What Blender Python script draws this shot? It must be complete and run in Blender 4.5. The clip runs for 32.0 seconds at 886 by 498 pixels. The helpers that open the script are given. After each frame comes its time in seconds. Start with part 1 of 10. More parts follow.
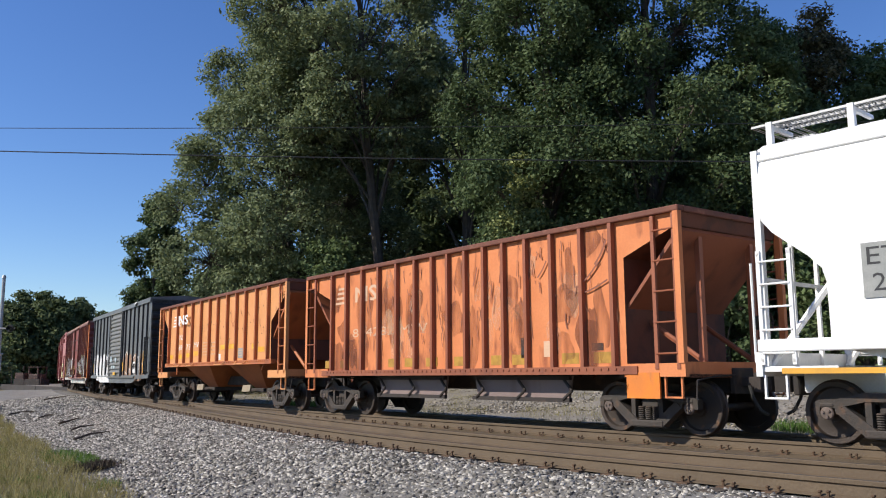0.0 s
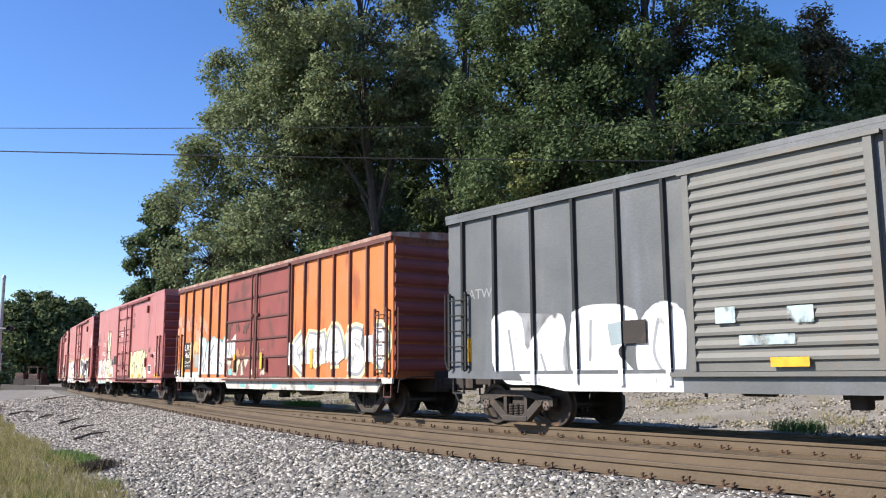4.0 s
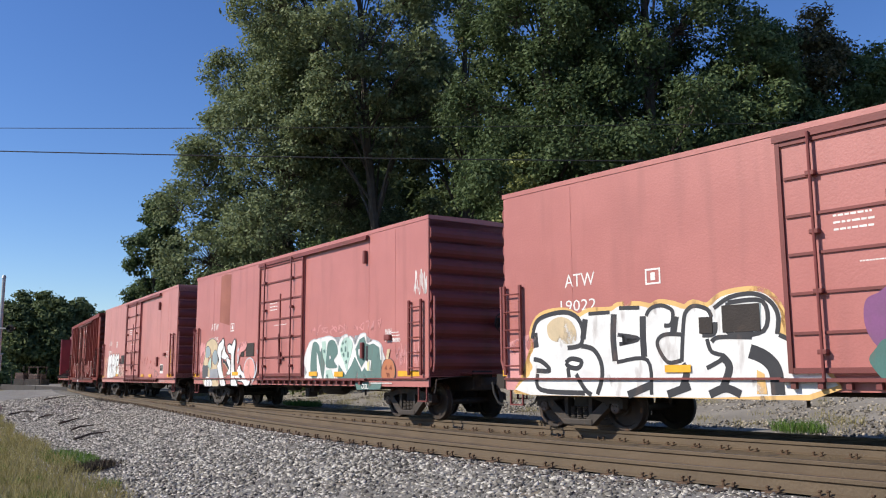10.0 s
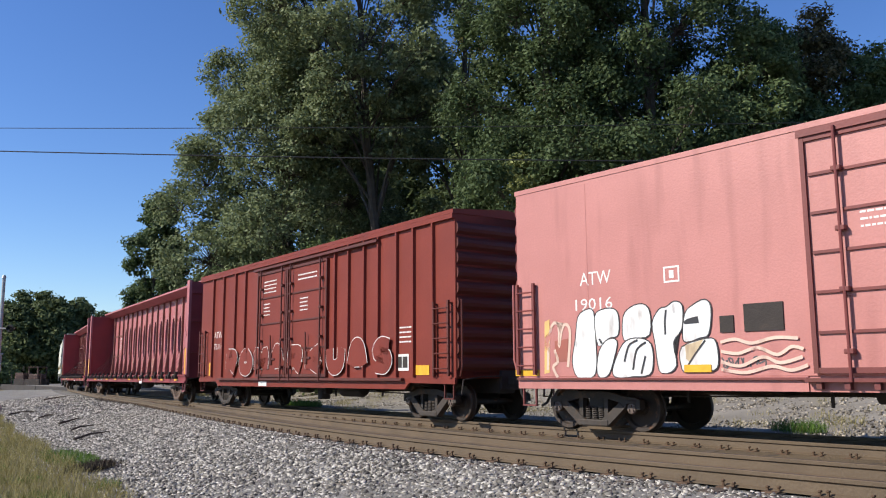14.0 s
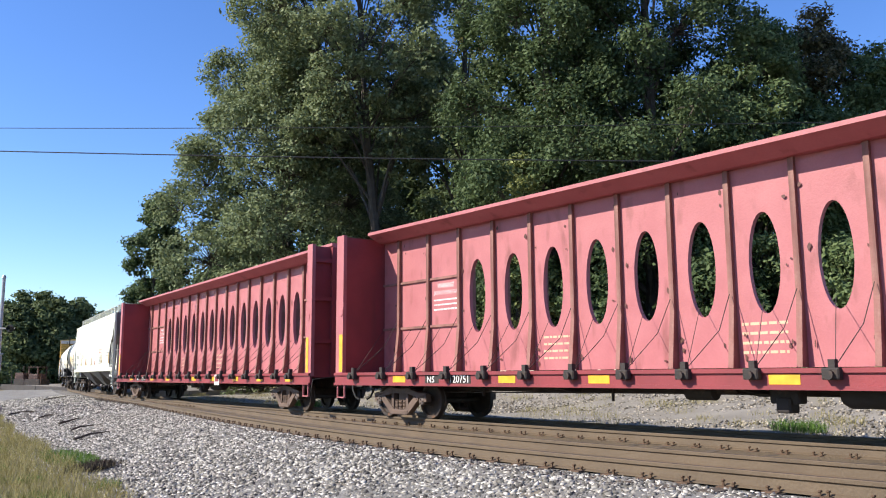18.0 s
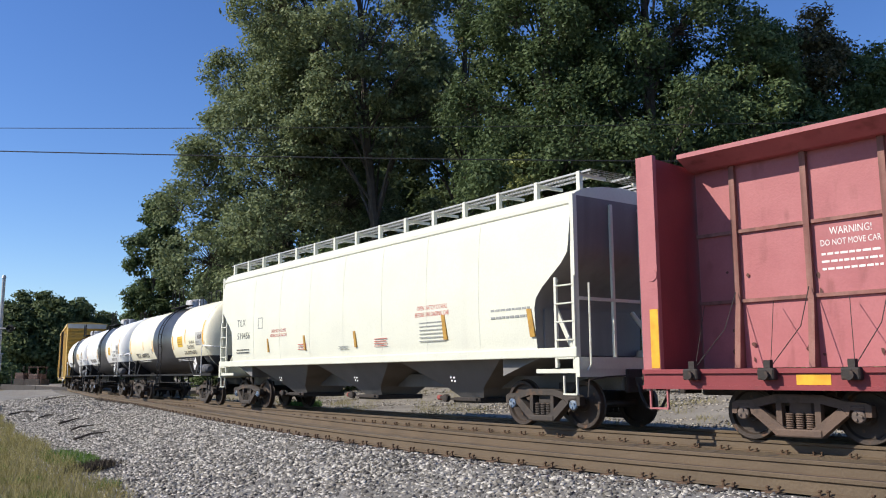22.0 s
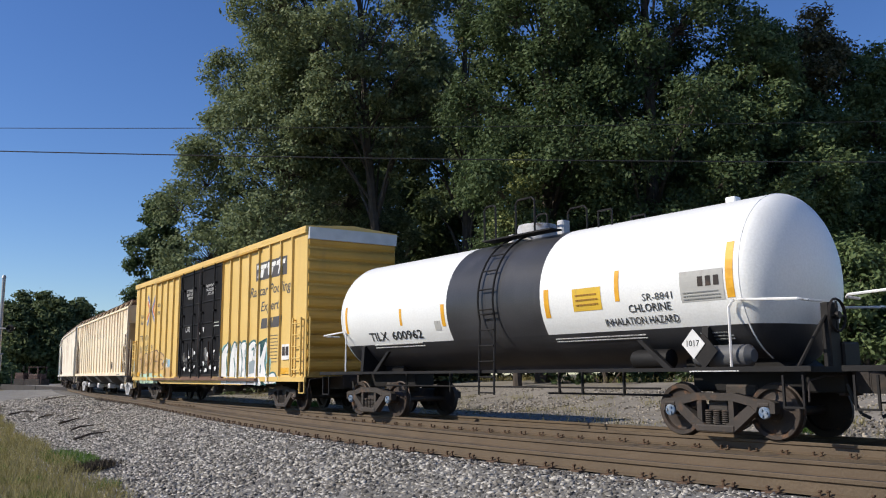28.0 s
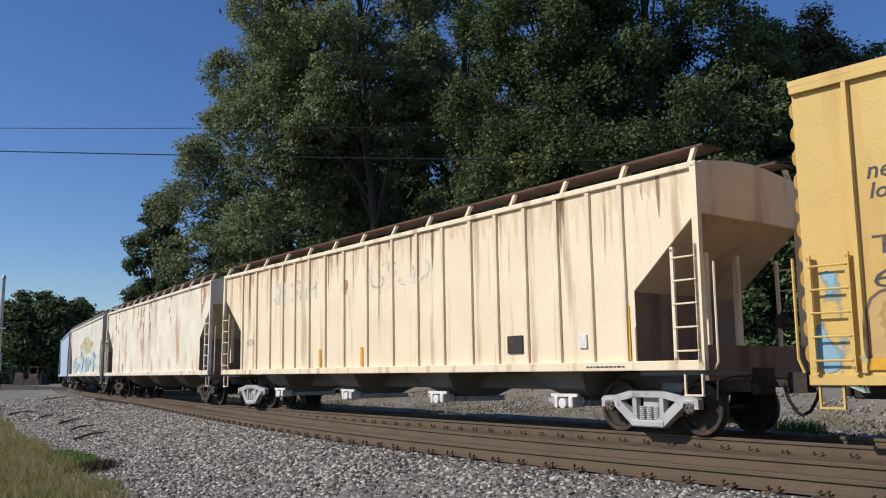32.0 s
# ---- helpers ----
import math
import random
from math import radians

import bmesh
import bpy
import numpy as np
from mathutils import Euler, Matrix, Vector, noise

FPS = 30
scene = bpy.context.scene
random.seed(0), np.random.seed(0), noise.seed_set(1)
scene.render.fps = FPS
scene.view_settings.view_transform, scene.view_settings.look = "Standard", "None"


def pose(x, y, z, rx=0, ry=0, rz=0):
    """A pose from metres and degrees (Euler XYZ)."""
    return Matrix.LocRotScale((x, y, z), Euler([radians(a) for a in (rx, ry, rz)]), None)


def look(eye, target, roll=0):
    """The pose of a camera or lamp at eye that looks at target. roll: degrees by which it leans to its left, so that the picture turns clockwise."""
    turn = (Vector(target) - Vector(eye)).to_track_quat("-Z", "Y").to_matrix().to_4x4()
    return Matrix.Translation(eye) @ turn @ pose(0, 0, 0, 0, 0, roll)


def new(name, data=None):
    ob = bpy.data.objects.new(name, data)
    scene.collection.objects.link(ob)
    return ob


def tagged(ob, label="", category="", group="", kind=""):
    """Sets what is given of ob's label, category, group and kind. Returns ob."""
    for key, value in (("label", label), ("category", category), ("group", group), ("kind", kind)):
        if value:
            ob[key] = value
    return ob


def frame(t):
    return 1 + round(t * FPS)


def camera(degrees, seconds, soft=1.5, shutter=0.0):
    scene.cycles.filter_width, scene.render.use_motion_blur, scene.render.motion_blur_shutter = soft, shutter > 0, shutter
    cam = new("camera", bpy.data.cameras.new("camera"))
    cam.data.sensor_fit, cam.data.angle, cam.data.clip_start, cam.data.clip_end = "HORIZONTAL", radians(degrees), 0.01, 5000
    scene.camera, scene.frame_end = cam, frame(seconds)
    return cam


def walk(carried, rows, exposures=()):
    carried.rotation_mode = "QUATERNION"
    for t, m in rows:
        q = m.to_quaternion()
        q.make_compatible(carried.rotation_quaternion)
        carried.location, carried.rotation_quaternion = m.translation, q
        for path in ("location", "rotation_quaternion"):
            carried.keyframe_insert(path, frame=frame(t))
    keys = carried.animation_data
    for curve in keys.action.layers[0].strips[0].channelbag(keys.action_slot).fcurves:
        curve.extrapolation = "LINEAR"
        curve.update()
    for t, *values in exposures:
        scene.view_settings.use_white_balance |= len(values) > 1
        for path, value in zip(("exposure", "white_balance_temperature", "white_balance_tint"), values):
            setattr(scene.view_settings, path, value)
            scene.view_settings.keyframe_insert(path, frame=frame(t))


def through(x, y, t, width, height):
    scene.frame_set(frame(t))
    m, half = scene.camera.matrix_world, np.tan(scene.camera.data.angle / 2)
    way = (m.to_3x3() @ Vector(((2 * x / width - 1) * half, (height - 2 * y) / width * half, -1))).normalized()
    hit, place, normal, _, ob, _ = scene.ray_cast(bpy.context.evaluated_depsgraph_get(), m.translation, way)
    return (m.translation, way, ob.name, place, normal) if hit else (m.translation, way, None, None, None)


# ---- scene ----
cam = camera(55.33, 32.0, 1.1)
EYE = (0.0, 0.0, 1.029)
VIEW = Matrix.Translation(EYE) @ pose(0, 0, 0, 90 + 8.475, 0, 0) @ pose(0, 0, 0, 0, 0, -0.318)
walk(cam, [(0.0, VIEW), (32.0, VIEW)],
     [(0, 0.3), (1, 0.65), (2, 0.62), (3, 0.9), (6, 0.53), (7, 0.42), (8, 0.30), (9, 0.32), (10, 0.28), (11, 0.35), (13, 0.38), (14, 0.42), (17, 0.92), (20, 0.84), (21, 0.54), (22, 0.40), (23, -0.1), (24, -0.06), (25, 0.22), (28, 0.08), (29, 0.04), (30, -0.06), (31, -0.01), (32, -0.14)])

# ---- daylight: low sun from behind the camera's shoulder ----
SUN_AZ, SUN_EL = radians(258), radians(37)
world = bpy.data.worlds.new("sky")
scene.world = world
world.use_nodes = True
wn = world.node_tree
sky = wn.nodes.new("ShaderNodeTexSky")
sky.sky_type, sky.sun_disc = "NISHITA", False
sky.sun_elevation, sky.sun_rotation = SUN_EL, SUN_AZ
sky.air_density, sky.dust_density, sky.ozone_density = 1.0, 0.15, 5.0
wn.nodes["Background"].inputs["Strength"].default_value = 0.12
deep = wn.nodes.new("ShaderNodeHueSaturation")
deep.inputs["Saturation"].default_value, deep.inputs["Hue"].default_value = 1.16, 0.512
wn.links.new(sky.outputs[0], deep.inputs["Color"])
wn.links.new(deep.outputs[0], wn.nodes["Background"].inputs["Color"])
sun = new("sun", bpy.data.lights.new("sun", "SUN"))
sun.data.energy, sun.data.angle, sun.data.color = 4.8, radians(0.53), (1.0, 0.93, 0.82)
to_sun = Vector((math.sin(SUN_AZ) * math.cos(SUN_EL), math.cos(SUN_AZ) * math.cos(SUN_EL), math.sin(SUN_EL)))
sun.matrix_world = look((0, 0, 60), tuple(Vector((0, 0, 60)) - to_sun))
scene.view_settings.exposure = 0.0

# ---- the line of the railway ----
D0, TH0, K0, K1 = 21.242, -0.9301, 0.004027, 3.3e-5
TRACK_GAP = 3.913
STEP = 0.5
S_MIN, S_MAX = -460.0, 130.0


def curvature(s):
    if s > 30:
        return 0.0
    return max(0.0, K0 + K1 * s) if s > -150 else 0.0008


def make_line():
    n0, n1 = int(-S_MIN / STEP), int(S_MAX / STEP)
    pts = {0: (0.0, D0, TH0)}
    for sign, n in ((1, n1), (-1, n0)):
        x, y, th = pts[0]
        for i in range(n):
            s = sign * (i + 0.5) * STEP
            h = sign * STEP
            mid = th + curvature(s) * h / 2
            x, y, th = x + math.cos(mid) * h, y + math.sin(mid) * h, th + curvature(s) * h
            pts[sign * (i + 1)] = (x, y, th)
    return [pts[i] for i in range(-n0, n1 + 1)]


LINE = make_line()


def on_line(s, off=0.0):
    """Point on the railway at s metres, off metres to the viewer's side of it, and its heading."""
    f = min(max((s - S_MIN) / STEP, 0), len(LINE) - 1.001)
    i = int(f)
    a, b, k = LINE[i], LINE[i + 1], f - int(f)
    x, y, th = (p + (q - p) * k for p, q in zip(a, b))
    return x + math.sin(th) * off, y - math.cos(th) * off, th


GAPS = {}


def gap(s):
    """The siding runs into the main track at a turnout far off."""
    at = [-50, -35, -21, -13.4, -5, 0, 5, 9, 13, 60]
    wide = [0, 0.5, 1.0, 1.8, 2.8, 3.45, 4.0, 4.1, 3.95, 3.95]
    key = round(s, 1)
    if key not in GAPS:
        GAPS[key] = sum(float(np.interp(key + k, at, wide)) for k in (-3, -1.5, 0, 1.5, 3)) / 5
    return GAPS[key]


def travelled(t):
    u = t - 16
    return 8.8527 * u - 0.0403 * u * u / 2 + 0.0019 * u ** 3 / 6


def car_pose(centre, half_base, t):
    s = centre + travelled(t)
    ax, ay, _ = on_line(s + half_base)
    bx, by, _ = on_line(s - half_base)
    return pose((ax + bx) / 2, (ay + by) / 2, 0, 0, 0, math.degrees(math.atan2(ay - by, ax - bx)))

# ---- materials ----
def node_mat(name):
    m = bpy.data.materials.new(name)
    m.use_nodes = True
    return m, m.node_tree, m.node_tree.nodes["Principled BSDF"]


def mixer(nt, fac, a, b):
    mix = nt.nodes.new("ShaderNodeMix")
    mix.data_type = "RGBA"
    for sock, v in ((mix.inputs[0], fac), (mix.inputs[6], a), (mix.inputs[7], b)):
        if isinstance(v, bpy.types.NodeSocket):
            nt.links.new(v, sock)
        else:
            sock.default_value = (*v, 1) if isinstance(v, tuple) else v
    return mix.outputs[2]


def texture(nt, kind, scale, detail=6.0, stretch=(1, 1, 1), coord="Object", lo=0.4, hi=0.6):
    tc = nt.nodes.new("ShaderNodeTexCoord")
    mp = nt.nodes.new("ShaderNodeMapping")
    mp.inputs["Scale"].default_value = stretch
    nt.links.new(tc.outputs[coord], mp.inputs[0])
    tx = nt.nodes.new("ShaderNodeTexNoise" if kind == "noise" else "ShaderNodeTexVoronoi")
    tx.inputs["Scale"].default_value = scale
    if kind == "noise":
        tx.inputs["Detail"].default_value = detail
    nt.links.new(mp.outputs[0], tx.inputs["Vector"])
    ramp = nt.nodes.new("ShaderNodeMapRange")
    ramp.inputs["From Min"].default_value, ramp.inputs["From Max"].default_value = lo, hi
    nt.links.new(tx.outputs[0], ramp.inputs["Value"])
    return ramp.outputs[0]


def surface(name, base, second=None, rough=0.6, metal=0.0, scale=2.0, grain=40.0, bump=0.15, stain=None, stain_lo=0.55,
            stretch=(1, 1, 0.15), vary=0.0, spec=0.4, amount=1.0):
    """Base colour broken up by broad patches, streaked stains and fine grain, with a light relief."""
    m, nt, b = node_mat(name)
    second = second or tuple(c * 0.8 for c in base)
    col = mixer(nt, texture(nt, "noise", scale, lo=0.35, hi=0.68), base, second)
    if stain:
        f = texture(nt, "noise", scale * 1.7, 8, stretch, lo=stain_lo, hi=stain_lo + 0.14)
        sc = nt.nodes.new("ShaderNodeMath")
        sc.operation = "MULTIPLY"
        sc.inputs[1].default_value = amount
        nt.links.new(f, sc.inputs[0])
        col = mixer(nt, sc.outputs[0], col, stain)
    g = texture(nt, "noise", grain, 4, lo=0.3, hi=0.7)
    fine = nt.nodes.new("ShaderNodeMath")
    fine.operation = "MULTIPLY"
    fine.inputs[1].default_value = 0.35
    nt.links.new(g, fine.inputs[0])
    col = mixer(nt, fine.outputs[0], col, tuple(c * 0.72 for c in base))
    if vary:
        info = nt.nodes.new("ShaderNodeObjectInfo")
        hsv = nt.nodes.new("ShaderNodeHueSaturation")
        mr = nt.nodes.new("ShaderNodeMapRange")
        mr.inputs["To Min"].default_value, mr.inputs["To Max"].default_value = 1 - vary, 1 + vary
        nt.links.new(info.outputs["Random"], mr.inputs["Value"])
        nt.links.new(mr.outputs[0], hsv.inputs["Value"])
        nt.links.new(col, hsv.inputs["Color"])
        col = hsv.outputs[0]
    nt.links.new(col, b.inputs["Base Color"])
    b.inputs["Roughness"].default_value, b.inputs["Metallic"].default_value = rough, metal
    b.inputs["Specular IOR Level"].default_value = spec
    if bump:
        bp = nt.nodes.new("ShaderNodeBump")
        bp.inputs["Strength"].default_value, bp.inputs["Distance"].default_value = bump, 0.02
        nt.links.new(g, bp.inputs["Height"])
        nt.links.new(bp.outputs[0], b.inputs["Normal"])
    return m


def island_mat(name, dark, light, rough=0.8, spec=0.3, mid=None, through=0.0):
    """For heaps of loose pieces: each piece takes its own tone."""
    m, nt, b = node_mat(name)
    geo = nt.nodes.new("ShaderNodeNewGeometry")
    ramp = nt.nodes.new("ShaderNodeValToRGB")
    ramp.color_ramp.elements[0].color, ramp.color_ramp.elements[1].color = (*dark, 1), (*light, 1)
    if mid:
        ramp.color_ramp.elements.new(0.55).color = (*mid, 1)
    nt.links.new(geo.outputs["Random Per Island"], ramp.inputs[0])
    nt.links.new(ramp.outputs[0], b.inputs["Base Color"])
    b.inputs["Roughness"].default_value, b.inputs["Specular IOR Level"].default_value = rough, spec
    if through:
        tr = nt.nodes.new("ShaderNodeBsdfTranslucent")
        nt.links.new(ramp.outputs[0], tr.inputs[0])
        ms = nt.nodes.new("ShaderNodeMixShader")
        ms.inputs[0].default_value = through
        out = nt.nodes["Material Output"]
        nt.links.new(b.outputs[0], ms.inputs[1])
        nt.links.new(tr.outputs[0], ms.inputs[2])
        nt.links.new(ms.outputs[0], out.inputs[0])
    return m

# ---- shapes ----
class Shape:
    """Collects simple solids into one mesh."""

    def __init__(self):
        self.v, self.f, self.smooth = [], [], False

    def add(self, verts, faces):
        n = len(self.v)
        self.v.extend(verts)
        self.f.extend(tuple(i + n for i in f) for f in faces)
        return self

    def box(self, x0, x1, y0, y1, z0, z1, c=0.0):
        if not c:
            return self.add([(x, y, z) for x in (x0, x1) for y in (y0, y1) for z in (z0, z1)],
                            [(0, 1, 3, 2), (4, 6, 7, 5), (0, 4, 5, 1), (2, 3, 7, 6), (0, 2, 6, 4), (1, 5, 7, 3)])
        ring = lambda e: [(x0 + c, y0 + e), (x1 - c, y0 + e), (x1 - e, y0 + c), (x1 - e, y1 - c), (x1 - c, y1 - e), (x0 + c, y1 - e), (x0 + e, y1 - c), (x0 + e, y0 + c)]
        rows = [[(x, y, z0) for x, y in ring(c * 0.6)], [(x, y, z0 + c) for x, y in ring(0)], [(x, y, z1 - c) for x, y in ring(0)], [(x, y, z1) for x, y in ring(c * 0.6)]]
        return self.loft(rows)

    def loft(self, rows, close=True, caps=True):
        n = len(rows[0])
        verts = [p for r in rows for p in r]
        m = n if close else n - 1
        faces = [(i * n + j, i * n + (j + 1) % n, (i + 1) * n + (j + 1) % n, (i + 1) * n + j) for i in range(len(rows) - 1) for j in range(m)]
        if caps:
            faces += [tuple(range(n))[::-1], tuple((len(rows) - 1) * n + j for j in range(n))]
        return self.add(verts, faces)

    def tube(self, a, b, r, n=8, r2=None):
        a, b = Vector(a), Vector(b)
        d = (b - a).normalized()
        u = d.orthogonal().normalized()
        w = d.cross(u)
        r2 = r if r2 is None else r2
        ring = lambda p, q: [tuple(p + (u * math.cos(k * 2 * math.pi / n) + w * math.sin(k * 2 * math.pi / n)) * q) for k in range(n)]
        return self.loft([ring(a, r), ring(b, r2)])

    def pipe(self, pts, r, n=6):
        for a, b in zip(pts, pts[1:]):
            self.tube(a, b, r, n)
        return self

    def prism_y(self, outline, y0, y1):
        """Outline in x, z pushed along y."""
        return self.loft([[(x, y0, z) for x, z in outline], [(x, y1, z) for x, z in outline]])

    def prism_x(self, outline, x0, x1):
        """Outline in y, z pushed along x."""
        return self.loft([[(x0, y, z) for y, z in outline], [(x1, y, z) for y, z in outline]])

    def turn_y(self, prof, x, z, y, n=20):
        """Profile (radius, y) turned about an axis along y."""
        return self.loft([[(x + r * math.cos(k * 2 * math.pi / n), y + h, z + r * math.sin(k * 2 * math.pi / n)) for k in range(n)] for r, h in prof])

    def turn_x(self, prof, y, z, n=32):
        """Profile (radius, x) turned about an axis along x."""
        return self.loft([[(h, y + r * math.cos(k * 2 * math.pi / n), z + r * math.sin(k * 2 * math.pi / n)) for k in range(n)] for r, h in prof])

    def ring_x(self, prof, y, z, n=20):
        """Closed profile (radius, x) swept about an axis along x: an open ring."""
        rows = [[(h, y + r * math.cos(k * 2 * math.pi / n), z + r * math.sin(k * 2 * math.pi / n)) for k in range(n)] for r, h in prof + prof[:1]]
        return self.loft(rows, True, False)

    def mesh(self, name, mat, smooth=False):
        me = bpy.data.meshes.new(name)
        me.from_pydata(self.v, [], self.f)
        me.validate()
        bm = bmesh.new()
        bm.from_mesh(me)
        bmesh.ops.recalc_face_normals(bm, faces=bm.faces)
        for e in bm.edges:
            e.smooth = len(e.link_faces) == 2 and e.calc_face_angle(0) < 0.7
        for f in bm.faces:
            f.smooth = smooth
        bm.to_mesh(me)
        bm.free()
        me.materials.append(mat)
        return me


def part(name, shape, mat, parent, label="", smooth=False):
    me = shape if isinstance(shape, bpy.types.Mesh) else shape.mesh(name, mat, smooth)
    ob = new(name, me)
    ob.parent = parent
    if label:
        tagged(ob, label)
    return ob


def thing(name, label, category, group="", kind=""):
    ob = new(name)
    ob.empty_display_size = 0.3
    return tagged(ob, label, category, group, kind)


def quick_mesh(name, verts, faces, mat, smooth=False):
    """A large mesh straight from arrays."""
    me = bpy.data.meshes.new(name)
    me.from_pydata(verts, [], faces)
    if smooth:
        me.polygons.foreach_set("use_smooth", [True] * len(me.polygons))
    me.materials.append(mat)
    return me

# ---- ground and roadbed ----
M_EARTH = surface("earth", (0.20, 0.165, 0.11), (0.13, 0.12, 0.07), 0.95, scale=0.25, grain=9, bump=0.4, stain=(0.11, 0.12, 0.04), stretch=(1, 1, 1), stain_lo=0.5)
M_BALLAST = surface("ballast_bed", (0.20, 0.19, 0.175), (0.13, 0.122, 0.108), 0.9, scale=0.6, grain=14, bump=0.9, stain=(0.16, 0.13, 0.09), stretch=(1, 1, 1))
M_RUSTBED = surface("stained_bed", (0.130, 0.094, 0.056), (0.09, 0.066, 0.041), 0.9, scale=0.9, grain=18, bump=0.8)
M_BANK = surface("bank_gravel", (0.26, 0.235, 0.20), (0.18, 0.16, 0.13), 0.95, scale=0.35, grain=7, bump=0.9, stain=(0.20, 0.17, 0.11), stretch=(1, 1, 1), stain_lo=0.55)
M_RAIL = surface("rusty_rail", (0.122, 0.086, 0.052), (0.092, 0.065, 0.040), 0.75, 0.0, scale=1.5, grain=30, bump=0.2)
M_RAILTOP = surface("rail_top", (0.05, 0.038, 0.03), (0.035, 0.03, 0.026), 0.6, 0.2, scale=2, grain=30, bump=0.05)
M_TIE = surface("wooden_tie", (0.10, 0.075, 0.055), (0.06, 0.05, 0.04), 0.9, scale=2, grain=20, bump=0.4, vary=0.3)
M_SPIKE = surface("rusty_steel", (0.12, 0.07, 0.04), (0.07, 0.045, 0.03), 0.8, 0.2, scale=6, grain=50, bump=0.2)


def strip(name, mat, s0, s1, ds, prof, rough=0.0):
    """A bed along the line; prof: (offset to the viewer's side, height)."""
    verts, faces = [], []
    across = prof if callable(prof) else (lambda s: prof)
    n = len(across(0))
    rows = int((s1 - s0) / ds) + 1
    rng = random.Random(name)
    for i in range(rows):
        s = s0 + i * ds
        for off, z in across(s):
            x, y, _ = on_line(s, off)
            verts.append((x, y, z + rng.uniform(-rough, rough)))
    for i in range(rows - 1):
        for j in range(n - 1):
            a = i * n + j
            faces.append((a, a + 1, a + n + 1, a + n))
    return new(name, quick_mesh(name, verts, faces, mat, True))


def ground_sheet():
    radii = [0, 6, 12, 20, 30, 45, 70, 110, 180, 320, 700, 1600, 4000]
    n = 48
    verts, faces = [(0, 0, -0.78)], []
    for r in radii[1:]:
        for k in range(n):
            a = 2 * math.pi * k / n
            x, y = r * math.cos(a), r * math.sin(a)
            verts.append((x, y, -0.78 + 0.06 * noise.noise((x * 0.13, y * 0.13, 0)) * (1 if r < 200 else 0)))
    for k in range(n):
        faces.append((0, 1 + k, 1 + (k + 1) % n))
    for i in range(len(radii) - 2):
        for k in range(n):
            a, b = 1 + i * n, 1 + (i + 1) * n
            faces.append((a + k, b + k, b + (k + 1) % n, a + (k + 1) % n))
    tagged(new("ground", quick_mesh("ground", verts, faces, M_EARTH, True)), "bare brown earth with dry grass patches", "ground", kind="structure")


ground_sheet()
def bed_profile(s):
    """Offsets to the viewer's side and heights across the ballast."""
    g = gap(s)
    k = g - TRACK_GAP
    near = [(TRACK_GAP + 5.2, -0.80), (TRACK_GAP + 4.4, -0.70), (TRACK_GAP + 3.2 + k * 0.3, -0.55), (TRACK_GAP + 2.2 + k * 0.7, -0.34), (g + 1.5, -0.205), (g + 0.9, -0.20), (g, -0.24), (g - 1.4, -0.25)]
    far = [(1.95, -0.27), (1.3, -0.24), (0, -0.24), (-1.5, -0.25), (-2.1, -0.33), (-3.2, -0.42)]
    return [(max(o, 1.98 + 0.01 * (8 - i)), z) for i, (o, z) in enumerate(near)] + far


tagged(strip("ballast", M_BALLAST, -240, 60, 1.0, bed_profile, 0.012), "grey crushed stone ballast under both tracks", "ballast", kind="structure")
tagged(strip("bank", M_BANK, -240, 60, 1.0, [(-3.0, -0.45), (-5.5, -0.44), (-8.0, -0.42), (-10.5, -0.32), (-13.0, -0.05), (-16.0, 0.38), (-19.0, 0.6), (-23.0, 0.65), (-40.0, 0.3), (-60.0, -0.8)], 0.05),
       "low gravel bank behind the tracks with dry weeds", "bank", kind="structure")

tagged(strip("track_dirt", M_RUSTBED, -60, 40, 0.5, lambda s: [(gap(s) + 0.69, -0.186), (gap(s), -0.165), (gap(s) - 0.69, -0.17), (min(gap(s) - 0.8, 1.2), -0.19), (0.68, -0.186), (0.0, -0.165), (-0.69, -0.18)], 0.008),
       "packed brown dirt between the rails", "dirt", kind="structure")

RAIL_PROF = [(-0.075, -0.185), (0.075, -0.185), (0.075, -0.172), (0.02, -0.155), (0.012, -0.06), (0.036, -0.045), (0.036, -0.008), (0.028, 0.0), (-0.028, 0.0), (-0.036, -0.008),
             (-0.036, -0.045), (-0.012, -0.06), (-0.02, -0.155), (-0.075, -0.172)]


def rail(parent, off, side=False, s0=-235.0, s1=50.0, ds=1.5):
    s0 = -48.0 if side else s0
    rows = []
    for i in range(int((s1 - s0) / ds) + 1):
        x, y, th = on_line(s0 + i * ds, off + (gap(s0 + i * ds) if side else 0))
        rows.append([(x + math.sin(th) * a, y - math.cos(th) * a, z) for a, z in RAIL_PROF])
    me = Shape().loft(rows).mesh("rail", M_RAIL, False)
    me.materials.append(M_RAILTOP)
    n = len(RAIL_PROF)
    for f in me.polygons:
        if f.normal.z > 0.8 and f.center.z > -0.005:
            f.material_index = 1
    return part("rail", me, M_RAIL, parent)


TRACKS = []
for nm, side in (("main_track", False), ("siding_track", True)):
    tr = thing(nm, "railway track of rusty steel rails on wooden ties", "railway track", "railway tracks", "structure")
    TRACKS.append((tr, side))
    rail(tr, 0.752, side)
    rail(tr, -0.752, side)

